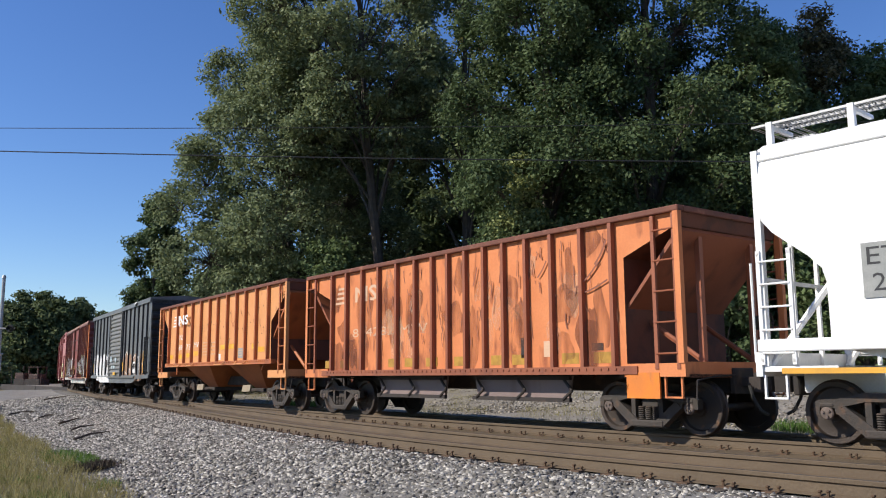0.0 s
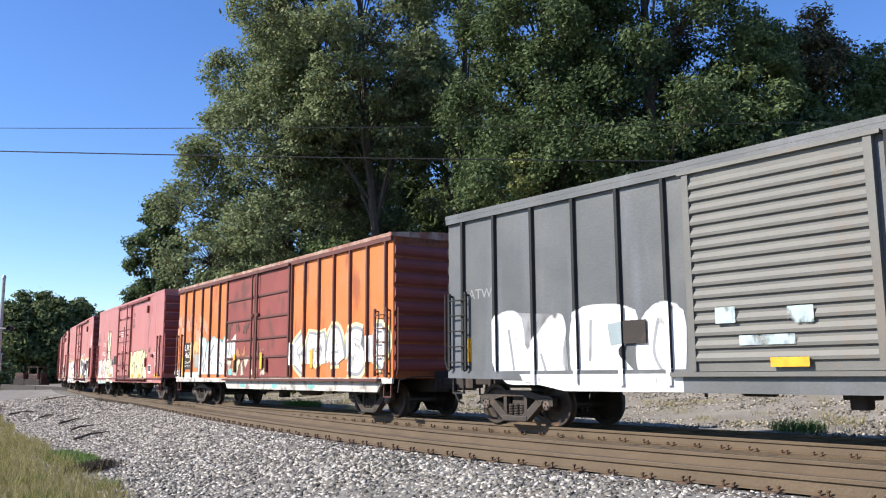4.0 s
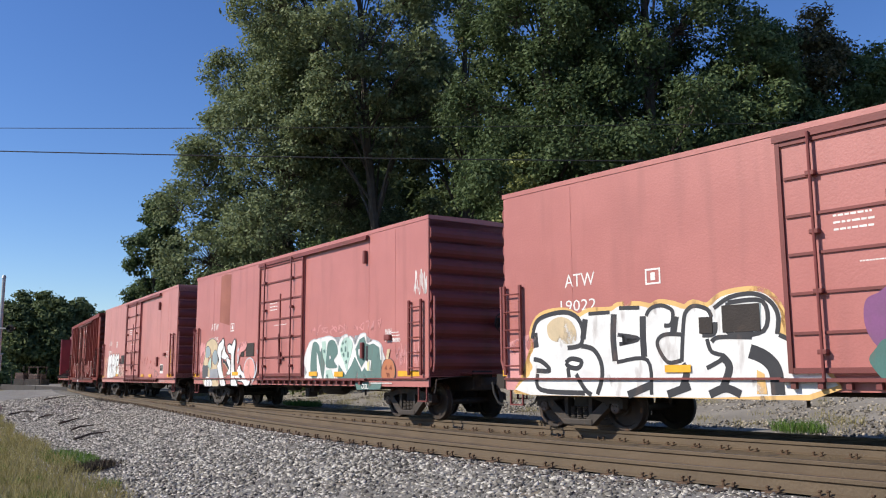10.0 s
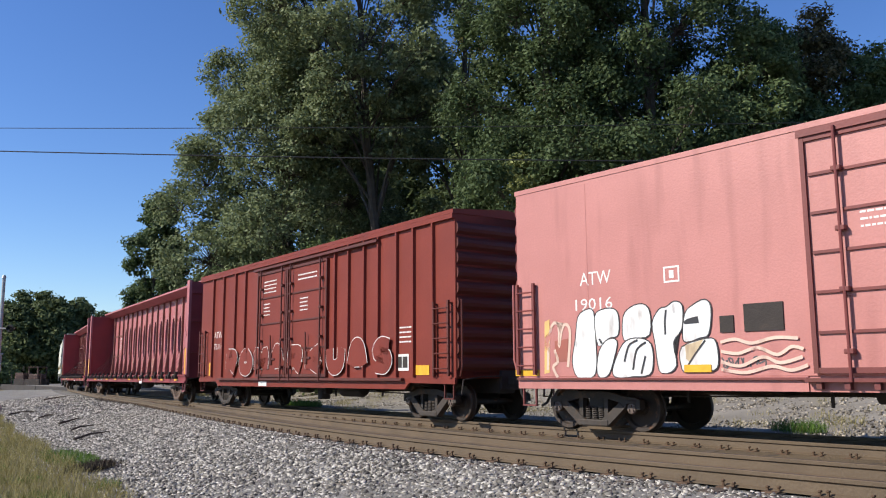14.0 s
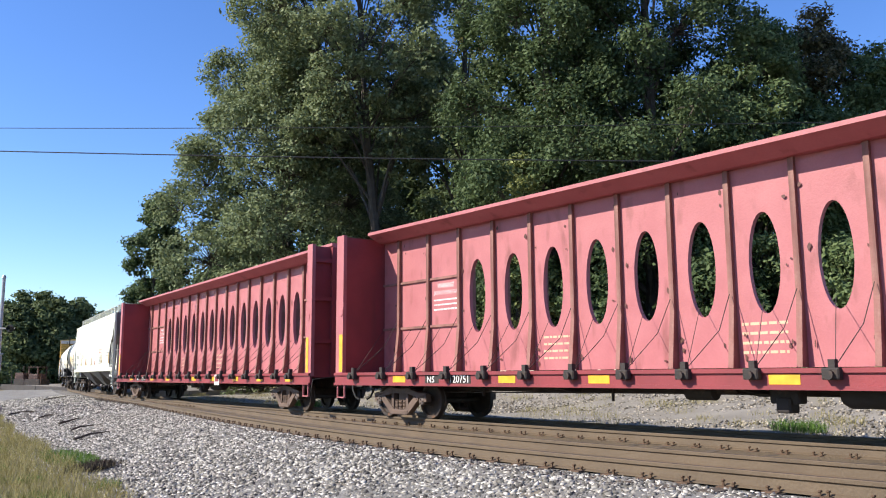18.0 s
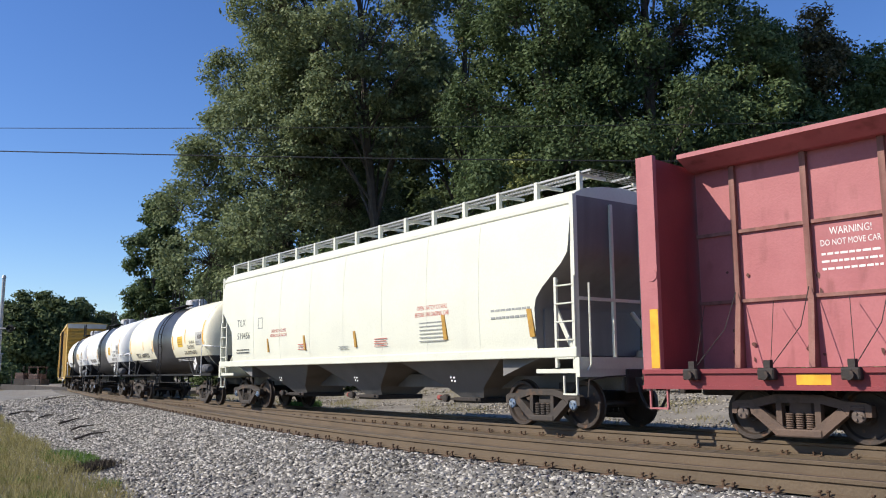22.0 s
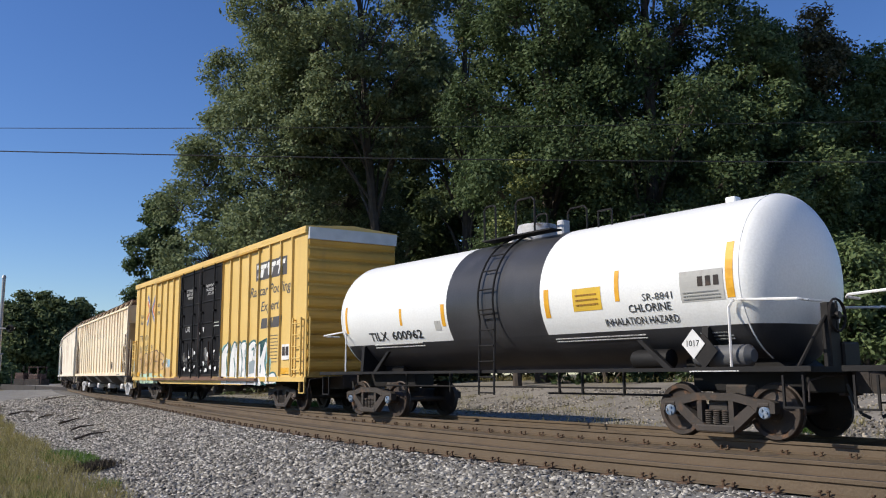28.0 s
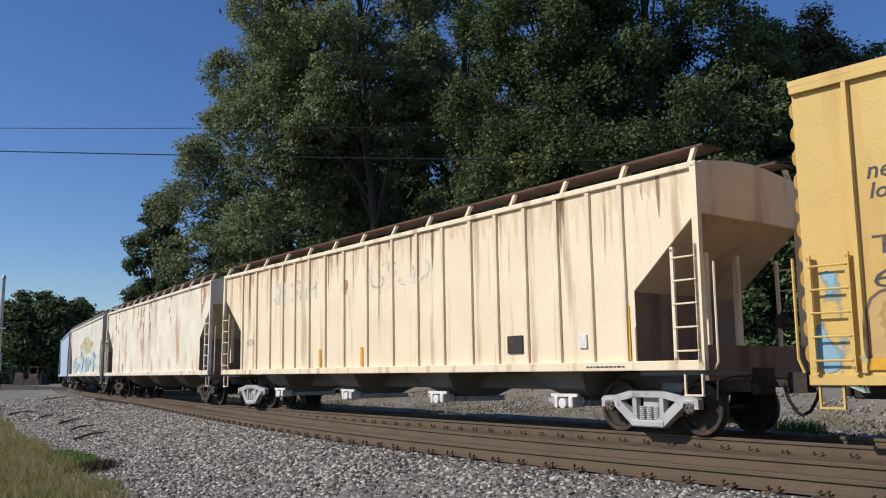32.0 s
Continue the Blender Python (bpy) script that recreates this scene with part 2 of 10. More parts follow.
# ---- woods behind the line ----
M_BARK = surface("bark", (0.085, 0.068, 0.052), (0.055, 0.045, 0.036), 0.95, 0, 3, 25, 0.6, (0.14, 0.12, 0.10), 0.6, (1, 1, 0.2))
LEAF = {
    "olive": island_mat("olive_leaves", (0.115, 0.145, 0.073), (0.275, 0.313, 0.16), 0.6, 0.15, (0.18, 0.22, 0.11), 0.34),
    "dark": island_mat("dark_green_leaves", (0.052, 0.079, 0.034), (0.122, 0.165, 0.070), 0.6, 0.15, (0.083, 0.119, 0.050), 0.34),
    "light": island_mat("light_green_leaves", (0.088, 0.127, 0.050), (0.186, 0.236, 0.10), 0.6, 0.15, (0.128, 0.174, 0.071), 0.34),
    "yellow": island_mat("yellowing_leaves", (0.114, 0.114, 0.040), (0.357, 0.290, 0.104), 0.6, 0.18, (0.196, 0.189, 0.070), 0.34),
    "brown": island_mat("browning_leaves", (0.063, 0.063, 0.034), (0.198, 0.174, 0.092), 0.6, 0.18, (0.120, 0.110, 0.056), 0.34),
    "vine": island_mat("vine_leaves", (0.119, 0.148, 0.050), (0.393, 0.416, 0.163), 0.6, 0.18, (0.223, 0.246, 0.091), 0.34),
    "far": island_mat("far_leaves", (0.049, 0.072, 0.030), (0.166, 0.196, 0.083), 0.7, 0.18, (0.094, 0.124, 0.052), 0.34),
}
GREEN = np.random.default_rng(11)


def leaf_cloud(centres, radii, count, size, droop=0.0):
    """Leaves scattered in tight sprays round the clump centres; returns quads."""
    n = len(centres)
    weight = radii ** 2 / (radii ** 2).sum()
    which = GREEN.choice(n, count, p=weight)
    d = GREEN.normal(size=(count, 3))
    d /= np.linalg.norm(d, axis=1, keepdims=True)
    rr = GREEN.random(count) ** 0.55 * 0.85 + np.abs(GREEN.normal(size=count)) * 0.22
    pos = centres[which] + d * (rr * radii[which])[:, None] * np.array([1.0, 1.0, 0.62])
    pos[:, 2] -= droop * GREEN.random(count) ** 2
    nrm = d * 0.8 + GREEN.normal(size=(count, 3)) * 0.5 + np.array([0, 0, 0.6])
    nrm /= np.linalg.norm(nrm, axis=1, keepdims=True)
    ref = GREEN.normal(size=(count, 3))
    u = np.cross(nrm, ref)
    u /= np.linalg.norm(u, axis=1, keepdims=True)
    w = np.cross(nrm, u)
    s = size * (0.6 + 0.8 * GREEN.random(count))[:, None]
    bend = nrm * s * 0.18
    quad = np.stack([pos - u * s, pos - w * s * 0.55 - bend, pos + u * s, pos + w * s * 0.55 - bend], 1).reshape(-1, 3)
    return quad


def cloud_mesh(name, quad, mat):
    me = bpy.data.meshes.new(name)
    n = len(quad) // 4
    me.vertices.add(n * 4)
    me.vertices.foreach_set("co", quad.astype(np.float32).ravel())
    me.loops.add(n * 4)
    me.loops.foreach_set("vertex_index", np.arange(n * 4, dtype=np.int32))
    me.polygons.add(n)
    me.polygons.foreach_set("loop_start", np.arange(0, n * 4, 4, dtype=np.int32))
    me.update(calc_edges=True)
    me.materials.append(mat)
    return me


def tree(x, y, z0, height, radius, crown0, leaves, kind, label, boughs=26, size=0.15, puff=0.8, lean=(0.0, 0.0), top_mat=None, name="tree", droop=0.0, shape=0.75, seed=0, bulk=0.34, extra=(), trunk=1.0):
    """Trunk, limbs to a few dozen boughs, and a crown of leaf sprays on the boughs' outer sides."""
    rng = np.random.default_rng(seed or int(abs(x * 37 + y * 11)))
    t = thing(name, label, "tree", "trees of the wood behind the line")
    t.matrix_basis = pose(x, y, z0)
    trunk_r = (0.012 * height + 0.06) * trunk
    axis = lambda f: np.array([lean[0] * f + 0.25 * math.sin(f * 5 + x), lean[1] * f + 0.25 * math.cos(f * 4 + y), f * height])
    tr = Shape()
    rows = []
    for i in range(9):
        f = i / 8 * 0.90
        c = axis(f)
        r = trunk_r * (1 - f) ** 0.8 * (1.35 if i == 0 else 1)
        rows.append([(c[0] + r * math.cos(k * 0.785), c[1] + r * math.sin(k * 0.785), c[2] - (0.4 if i == 0 else 0)) for k in range(8)])
    tr.loft(rows)
    part("trunk", tr, M_BARK, t, "", True)
    cz = crown0 + (0.97 - crown0) * (np.arange(boughs) + rng.random(boughs)) / boughs
    h = (cz - crown0) / (1 - crown0)
    env = radius * np.clip(np.sin(np.pi * np.clip(h * 0.88 + 0.10, 0, 1) ** shape), 0.12, 1)
    ang = np.arange(boughs) * 2.4 + rng.random(boughs) * 1.2
    br = radius * bulk * (0.65 + 0.7 * rng.random(boughs)) * (0.55 + 0.45 * env / radius)
    rad = np.maximum(env * (0.62 + 0.5 * rng.random(boughs)) - br * 0.55, 0)
    cen = np.array([axis(f) for f in cz])
    cen[:, 0] += rad * np.cos(ang)
    cen[:, 1] += rad * np.sin(ang)
    out = np.stack([np.cos(ang), np.sin(ang), 0.35 + 0 * ang], 1)
    for ex, ey, ez, er in extra:
        cen = np.vstack([cen, [[ex, ey, ez]]])
        out = np.vstack([out, [[np.sign(ex), -0.5, 0.3]]])
        br, cz = np.append(br, er), np.append(cz, ez / height)
    twig = Shape()
    spots, puffs, mine = [], [], []
    for k in range(len(cen)):
        f0 = min(max(crown0 * 0.7, cz[k] - 0.08 - 0.14 * rng.random()), 0.86)
        a, b = axis(f0), cen[k]
        m = a * 0.45 + b * 0.55 + np.array([0, 0, 0.35 + 0.04 * np.linalg.norm(b - a)])
        r0 = max(0.05, trunk_r * (1 - f0) * 0.42)
        limb = Shape()
        limb.tube(tuple(a), tuple(m), r0, 6, r0 * 0.65)
        limb.tube(tuple(m), tuple(b), r0 * 0.65, 5, r0 * 0.28)
        part("limb", limb, M_BARK, t)
        n = max(7, int(7.5 * (br[k] / puff) ** 1.7))
        d = rng.normal(size=(n, 3)) + out[k] * 0.55 + np.array([0, 0, 0.25])
        d /= np.linalg.norm(d, axis=1, keepdims=True)
        reach = br[k] * (0.55 + 0.6 * rng.random(n) ** 0.7)
        p = b + d * reach[:, None] * np.array([1, 1, 0.8])
        for q in p:
            twig.tube(tuple(b), tuple((b + q) / 2 + np.array([0, 0, 0.12])), r0 * 0.25, 4, r0 * 0.16)
            twig.tube(tuple((b + q) / 2 + np.array([0, 0, 0.12])), tuple(q), r0 * 0.16, 4, 0.012)
        spots.append(p)
        puffs.append(puff * (0.55 + 0.8 * rng.random(n)))
        mine.append(np.full(n, rng.random() < 0.75 and cz[k] > 0.74))
    tagged(part("branchwork", twig, M_BARK, t), kind="stuff")
    spots, puffs, high = np.vstack(spots), np.concatenate(puffs), np.concatenate(mine)
    if top_mat and high.any():
        low = ~high
        part("crown", cloud_mesh("crown", leaf_cloud(spots[low], puffs[low], int(leaves * low.mean()), size, droop), LEAF[kind]), LEAF[kind], t)
        part("crown_top", cloud_mesh("crown", leaf_cloud(spots[high], puffs[high], int(leaves * high.mean()), size, droop), LEAF[top_mat]), LEAF[top_mat], t)
    else:
        part("crown", cloud_mesh("crown", leaf_cloud(spots, puffs, leaves, size, droop), LEAF[kind]), LEAF[kind], t)
    return t


BROAD = "tall broadleaf tree with olive green leaves"
tree(-11.4, 63, 0, 28.6, 8.2, 0.16, 135000, "olive", BROAD, 46, 0.13, 0.85, (-0.5, 0), shape=0.78, seed=101, extra=((-6.2, -2, 17.2, 1.6), (-4.2, 0, 14.8, 1.5), (-4.3, -2, 23.2, 2.0), (-5.0, 1, 20.4, 1.8), (-0.8, -2, 27.0, 1.8), (-2.6, -3, 10.5, 2.2), (-2.0, -4, 7.0, 2.2), (3.5, -3, 24.5, 2.4), (1.5, -4, 20.0, 2.4), (4.0, -4, 16.0, 2.2)))
tree(-3.4, 57, 0, 37, 6.8, 0.42, 62000, "olive", "tall leaning tree with thin olive foliage", 34, 0.15, 0.9, (-3.4, 0), shape=0.85, seed=102, extra=((-7.0, -1, 28.4, 2.0), (-6.4, 0, 31.6, 2.2), (-5.5, -2, 17.2, 1.8)), trunk=0.85)
tree(1.6, 60, 0, 35, 5.6, 0.34, 22000, "olive", "tall thin tree turning yellow at the top", 24, 0.14, 0.75, (0.5, 0), "yellow", shape=0.8, seed=103, bulk=0.26)
tree(5.6, 46.5, 0.1, 33, 5.4, 0.10, 110000, "dark", "dense dark green tree with drooping foliage", 50, 0.12, 0.75, (0.3, 0), droop=0.9, shape=0.66, seed=104, bulk=0.36)
tree(11.6, 46.5, 0.1, 35, 5.8, 0.08, 95000, "dark", "dense dark green broadleaf tree", 42, 0.12, 0.75, (0, 0), droop=0.6, shape=0.70, seed=105, bulk=0.36)
tree(17.2, 46.0, 0.1, 21.5, 4.4, 0.10, 55000, "light", "medium tree with light green leaves", 32, 0.13, 0.75, shape=0.75, seed=106, bulk=0.38)
tree(23.6, 51, 0.1, 23.6, 4.6, 0.10, 50000, "light", "medium green tree with a browning top", 32, 0.13, 0.75, (0, 0), "brown", shape=0.75, seed=107, bulk=0.36)
tree(26.6, 50, 0.1, 20.8, 5.4, 0.08, 60000, "light", "medium tree with light green leaves", 36, 0.13, 0.8, shape=0.52, seed=108, bulk=0.40)
tree(-27.7, 80, -0.4, 18.6, 3.3, 0.30, 30000, "dark", "small round tree beside the line", 20, 0.16, 0.8, shape=0.72, seed=109, bulk=0.42)
tree(-18.6, 73, -0.3, 12.6, 4.0, 0.06, 30000, "dark", "low bushy tree at the wood's edge", 26, 0.15, 0.8, shape=0.75, seed=110, bulk=0.40)
tree(20.4, 50, 0.1, 22.8, 4.2, 0.10, 32000, "light", "medium tree with light green leaves", 26, 0.14, 0.75, shape=0.75, seed=113, bulk=0.38)
tree(32.5, 52, 0.1, 20.0, 4.6, 0.08, 30000, "light", "medium tree with light green leaves", 24, 0.15, 0.8, shape=0.75, seed=114, bulk=0.38)
tree(-7.6, 55, 0, 9.8, 3.4, 0.06, 22000, "light", "bright green sapling at the wood's edge", 20, 0.14, 0.7, shape=0.7, seed=111, bulk=0.42)
tree(4.0, 43.6, 0.1, 12.6, 1.6, 0.20, 12000, "vine", "tall stem covered in yellow-green vines", 16, 0.11, 0.5, shape=0.55, seed=112, bulk=0.6)
for k, (x, y, h, r, kind, n) in enumerate(((-13.5, 64, 9, 3.6, "olive", 14000), (-1.0, 54, 7.0, 3.0, "olive", 12000), (8.0, 43, 7.5, 3.0, "dark", 10000), (13.5, 41, 7.0, 3.0, "dark", 10000), (19.5, 40, 7.5, 3.2, "light", 10000), (26, 42, 8, 3.5, "light", 10000))):
    tree(x, y, 0, h, r, 0.04, n, kind, "leafy undergrowth bush below the trees", 14, 0.15, 0.7, name="bush", shape=0.6, seed=130 + k, bulk=0.45)
for k, (x, y, h, r) in enumerate(((-23, 92, 15.5, 5), (-19.0, 88, 18, 5), (-14, 82, 22, 6.5), (-5, 80, 29, 7), (4, 78, 31, 7), (12, 72, 33, 7), (0.5, 86, 35, 6), (20, 68, 25, 6.0), (29, 66, 22, 6.5), (38, 64, 20, 6.5))):
    tree(x, y, 0, h, r, 0.04, 17000, "far", "dark green tree deep in the wood", 26, 0.30, 1.5, shape=0.65, seed=150 + k, bulk=0.42)
for k, (x, y, h, r) in enumerate(((-106, 205, 19, 7), (-99, 200, 21, 7), (-92, 196, 20.5, 7), (-86, 200, 20, 6), (-84, 232, 20, 7), (-76, 245, 20, 8), (-66, 250, 20, 8), (-113, 212, 20, 8), (-78, 215, 15, 6), (-90, 192, 17.5, 6), (-96, 190, 18, 6), (-102, 192, 18, 6.5), (-82, 206, 17, 6), (-88.6, 195, 19.6, 5.5))):
    tree(x, y, -0.8, h, r, 0.04, 8000, "far", "distant broadleaf tree beyond the crossing", 18, 0.5, 1.8, shape=0.6, seed=170 + k, bulk=0.42)
tree(-68, 128, -0.8, 6.5, 3.0, 0.04, 6000, "light", "low green bush near the crossing", 12, 0.28, 1.0, name="bush", shape=0.6, seed=190, bulk=0.45)

# ---- car paints and metals ----
def paint(name, base, second=None, stain=(0.10, 0.045, 0.025), amount=0.5, lo=0.57, rough=0.55, scale=0.9, spec=0.35, stretch=(1, 1, 0.12)):
    return surface(name, base, second or tuple(c * 0.84 for c in base), rough, 0, scale, 26, 0.08, stain, lo, stretch, 0, spec, amount)


M_IRON = surface("dark_cast_iron", (0.060, 0.049, 0.042), (0.040, 0.034, 0.029), 0.75, 0.1, 3, 40, 0.25, (0.11, 0.065, 0.04), 0.55, (1, 1, 1))
M_IRON_RUST = surface("rusty_cast_iron", (0.15, 0.10, 0.075), (0.10, 0.07, 0.055), 0.8, 0.1, 3, 40, 0.25, (0.07, 0.05, 0.04), 0.55, (1, 1, 1))
M_IRON_GREY = surface("grey_cast_iron", (0.52, 0.52, 0.53), (0.36, 0.35, 0.35), 0.6, 0.1, 3, 40, 0.2, (0.12, 0.09, 0.07), 0.58, (1, 1, 1))
M_WHEEL = surface("steel_wheel", (0.062, 0.046, 0.037), (0.042, 0.034, 0.029), 0.6, 0.4, 4, 40, 0.15, (0.20, 0.10, 0.05), 0.6, (1, 1, 1))
M_WHEEL_RUST = surface("rust_orange_wheel", (0.22, 0.085, 0.035), (0.11, 0.06, 0.04), 0.75, 0.1, 4, 40, 0.2)
M_UNDER = surface("grimy_underframe", (0.045, 0.036, 0.032), (0.03, 0.026, 0.024), 0.85, 0, 2, 30, 0.2, (0.09, 0.06, 0.045), 0.58, (1, 1, 1))
M_CAP_BLUE = surface("blue_bearing_cap", (0.10, 0.16, 0.26), (0.30, 0.32, 0.34), 0.5, 0.2, 14, 60, 0.1)
M_CAP = surface("bearing_cap", (0.16, 0.12, 0.10), (0.09, 0.07, 0.06), 0.6, 0.3, 14, 60, 0.1)
M_YELLOW = surface("yellow_reflective_tape", (0.80, 0.42, 0.03), (0.62, 0.30, 0.02), 0.45, 0, 6, 60, 0.03)
M_WHITE = surface("white_lettering", (0.78, 0.77, 0.74), (0.62, 0.60, 0.57), 0.6, 0, 5, 50, 0.03)
M_BLACK = surface("black_lettering", (0.025, 0.025, 0.027), (0.04, 0.04, 0.042), 0.5, 0, 5, 50, 0.03)
M_REDTXT = surface("red_lettering", (0.50, 0.08, 0.06), (0.42, 0.09, 0.07), 0.6, 0, 5, 50, 0.03)
M_GREYTXT = surface("faded_grey_lettering", (0.25, 0.26, 0.25), (0.33, 0.33, 0.31), 0.6, 0, 5, 50, 0.03)
M_HOSE = surface("rubber_hose", (0.02, 0.02, 0.02), (0.035, 0.033, 0.03), 0.7, 0, 5, 50, 0.05)

CACHE = {}


def cached(key, make):
    if key not in CACHE:
        CACHE[key] = make()
    return CACHE[key]


def place(ob, x=0, y=0, z=0, rz=0):
    ob.matrix_basis = pose(x, y, z, 0, 0, rz)
    return ob


# ---- trucks under the cars ----
def wheelset_mesh(r, mat, cap):
    def make():
        sh = Shape()
        for sgn in (-1, 1):
            y = 0.752 * sgn
            prof = [(0.06, 0.075), (0.13, 0.075), (0.14, 0.035), (0.22, 0.0), (r - 0.10, 0.012), (r - 0.075, 0.062), (r - 0.012, 0.066), (r, 0.055), (r + 0.004, -0.03),
                    (r + 0.028, -0.045), (r + 0.026, -0.066), (r - 0.08, -0.07), (r - 0.10, -0.02), (0.22, -0.035), (0.12, -0.09), (0.06, -0.09)]
            sh.turn_y([(a, b * sgn) for a, b in prof], 0, 0, y, 28)
        sh.turn_y([(0.02, -1.04), (0.085, -1.04), (0.085, -0.86), (0.07, -0.84), (0.07, 0.84), (0.085, 0.86), (0.085, 1.04), (0.02, 1.04)], 0, 0, 0, 14)
        me = sh.mesh("wheelset", mat, True)
        n0 = len(me.polygons)
        caps = Shape()
        for sgn in (-1, 1):
            caps.turn_y([(0.02, 0.0), (0.098, 0.0), (0.10, 0.04 * sgn), (0.085, 0.055 * sgn), (0.03, 0.06 * sgn), (0.01, 0.06 * sgn)], 0, 0, 1.05 * sgn, 16)
            for k in range(3):
                a = k * 2.0944
                caps.turn_y([(0.004, 0), (0.02, 0), (0.02, 0.03 * sgn), (0.004, 0.03 * sgn)], 0.05 * math.cos(a), 0.05 * math.sin(a), 1.10 * sgn, 6)
        cm = caps.mesh("caps", cap, True)
        bm = bmesh.new()
        bm.from_mesh(me)
        n = len(bm.faces)
        bm.from_mesh(cm)
        bm.faces.ensure_lookup_table()
        for f in bm.faces[n:]:
            f.material_index = 1
        bm.to_mesh(me)
        bm.free()
        me.materials.append(cap)
        return me
    return cached(("wheelset", r, mat.name, cap.name), make)


def frame_mesh(mat):
    def make():
        sh = Shape()
        y0, y1 = -0.07, 0.07
        sh.prism_y([(-1.06, 0.44), (-1.06, 0.60), (-0.98, 0.64), (-0.72, 0.655), (-0.36, 0.74), (0.36, 0.74), (0.72, 0.655), (0.98, 0.64), (1.06, 0.60), (1.06, 0.44), (0.98, 0.44),
                    (0.97, 0.53), (0.76, 0.53), (0.74, 0.44), (0.70, 0.44), (0.66, 0.54), (0.32, 0.62), (-0.32, 0.62), (-0.66, 0.54), (-0.70, 0.44), (-0.74, 0.44), (-0.76, 0.53), (-0.97, 0.53), (-0.98, 0.44)], y0, y1)
        for s in (-1, 1):
            sh.prism_y([(s * 0.74, 0.46), (s * 0.62, 0.56), (s * 0.20, 0.24), (s * 0.34, 0.13)], y0 - 0.012, y1 + 0.012)
            sh.prism_y([(s * 0.34, 0.2), (s * 0.25, 0.2), (s * 0.25, 0.66), (s * 0.34, 0.66)], y0 + 0.01, y1 - 0.01)
            sh.box(s * 0.87 - 0.11, s * 0.87 + 0.11, y0 - 0.01, y1 + 0.01, 0.535, 0.60, 0.02)
        sh.box(-0.36, 0.36, y0 - 0.03, y1 + 0.03, 0.12, 0.235, 0.02)
        return sh.mesh("side_frame", mat)
    return cached(("frame", mat.name), make)


def spring_mesh(mat):
    def make():
        sh = Shape()
        rows = []
        for i in range(15):
            r = 0.07 if i % 2 else 0.052
            z = 0.235 + i * 0.0165
            rows.append([(r * math.cos(k * 0.7854), r * math.sin(k * 0.7854), z) for k in range(8)])
        sh.loft(rows)
        return sh.mesh("spring", mat, True)
    return cached(("spring", mat.name), make)


WHEELS = []


def bogie(car, x, rec, iron=None, wheel=None, cap=None, r=0.42, spread=0.875):
    iron, wheel, cap = iron or M_IRON, wheel or M_WHEEL, cap or M_CAP
    dz = r - 0.45
    b = part("bogie", cached(("bolster", iron.name), lambda: Shape().box(-0.19, 0.19, -1.0, 1.0, 0.44, 0.70, 0.03).box(-0.3, 0.3, -0.35, 0.35, 0.62, 0.86, 0.03)
             .box(-0.75, -0.66, -0.7, 0.7, 0.40, 0.47, 0.02).box(0.66, 0.75, -0.7, 0.7, 0.40, 0.47, 0.02).mesh("bolster", iron)), iron, car)
    place(b, x, 0, dz)
    for sgn in (-1, 1):
        place(part("side_frame", frame_mesh(iron), iron, b), 0, 1.03 * sgn, 0)
        for sx in (-0.155, 0.0, 0.155):
            place(part("spring", spring_mesh(iron), iron, b), sx, 1.03 * sgn, 0)
        w = part("wheelset", wheelset_mesh(r, wheel, cap), wheel, b)
        place(w, sgn * spread, 0, r - dz)
        WHEELS.append((w, sgn * spread, r - dz, r, rec))
    return b


def coupler(car, end, h, reach, mat=None):
    """A knuckle coupler with its hose and lever at one end; end is -1 or 1."""
    mat = mat or M_UNDER
    c = part("coupler", Shape().box(h - 0.1, h + reach - 0.26, -0.08, 0.08, 0.80, 0.97, 0.02).prism_y([(h + reach - 0.28, 0.72), (h + reach - 0.02, 0.72), (h + reach - 0.02, 1.04), (h + reach - 0.28, 1.04)], -0.17, 0.15)
             .box(h + reach - 0.1, h + reach + 0.02, -0.16, 0.0, 0.74, 1.02, 0.02).box(h - 0.05, h + 0.06, -0.28, 0.28, 0.68, 1.12, 0.02), mat, car)
    part("air_hose", Shape().pipe([(h + reach - 0.3, -0.28, 0.86), (h + reach - 0.22, -0.30, 0.62), (h + reach - 0.12, -0.26, 0.42), (h + reach - 0.02, -0.2, 0.36)], 0.028), M_HOSE, c)
    part("uncoupling_lever", Shape().pipe([(h + 0.08, -0.25, 1.0), (h + 0.10, -0.9, 0.98), (h + 0.10, -1.36, 0.92), (h + 0.12, -1.42, 0.62)], 0.014), mat, c)
    if end < 0:
        place(c, 0, 0, 0, 180)
    return c


def ladder(car, x0, x1, z0, z1, y, mat, n=5, out=0.09, stile=0.03):
    """A ladder that stands off the near (y < 0) or far side."""
    s = -1 if y < 0 else 1
    yo = y + s * out
    key = ("ladder", round(x1 - x0, 2), round(z1 - z0, 2), s, out, mat.name, stile)
    w, hgt = x1 - x0, z1 - z0

    def make():
        sh = Shape()
        for x in (0, w):
            sh.box(x - stile, x + stile, min(s * out, s * (out - 0.05)), max(s * out, s * (out - 0.05)), 0, hgt)
            for z in (0.06, hgt - 0.06):
                sh.box(x - 0.02, x + 0.02, min(0, s * out), max(0, s * out), z - 0.02, z + 0.02)
        return sh.mesh("ladder", mat)
    lad = place(part("ladder", cached(key, make), mat, car), x0, y, z0)
    rung = cached(("rung", round(w, 2), mat.name), lambda: Shape().tube((0, 0, 0), (w, 0, 0), 0.016, 6).mesh("rung", mat))
    for i in range(n):
        place(part("rung", rung, mat, lad), 0, s * out, hgt * (i + 0.5) / n)
    return lad


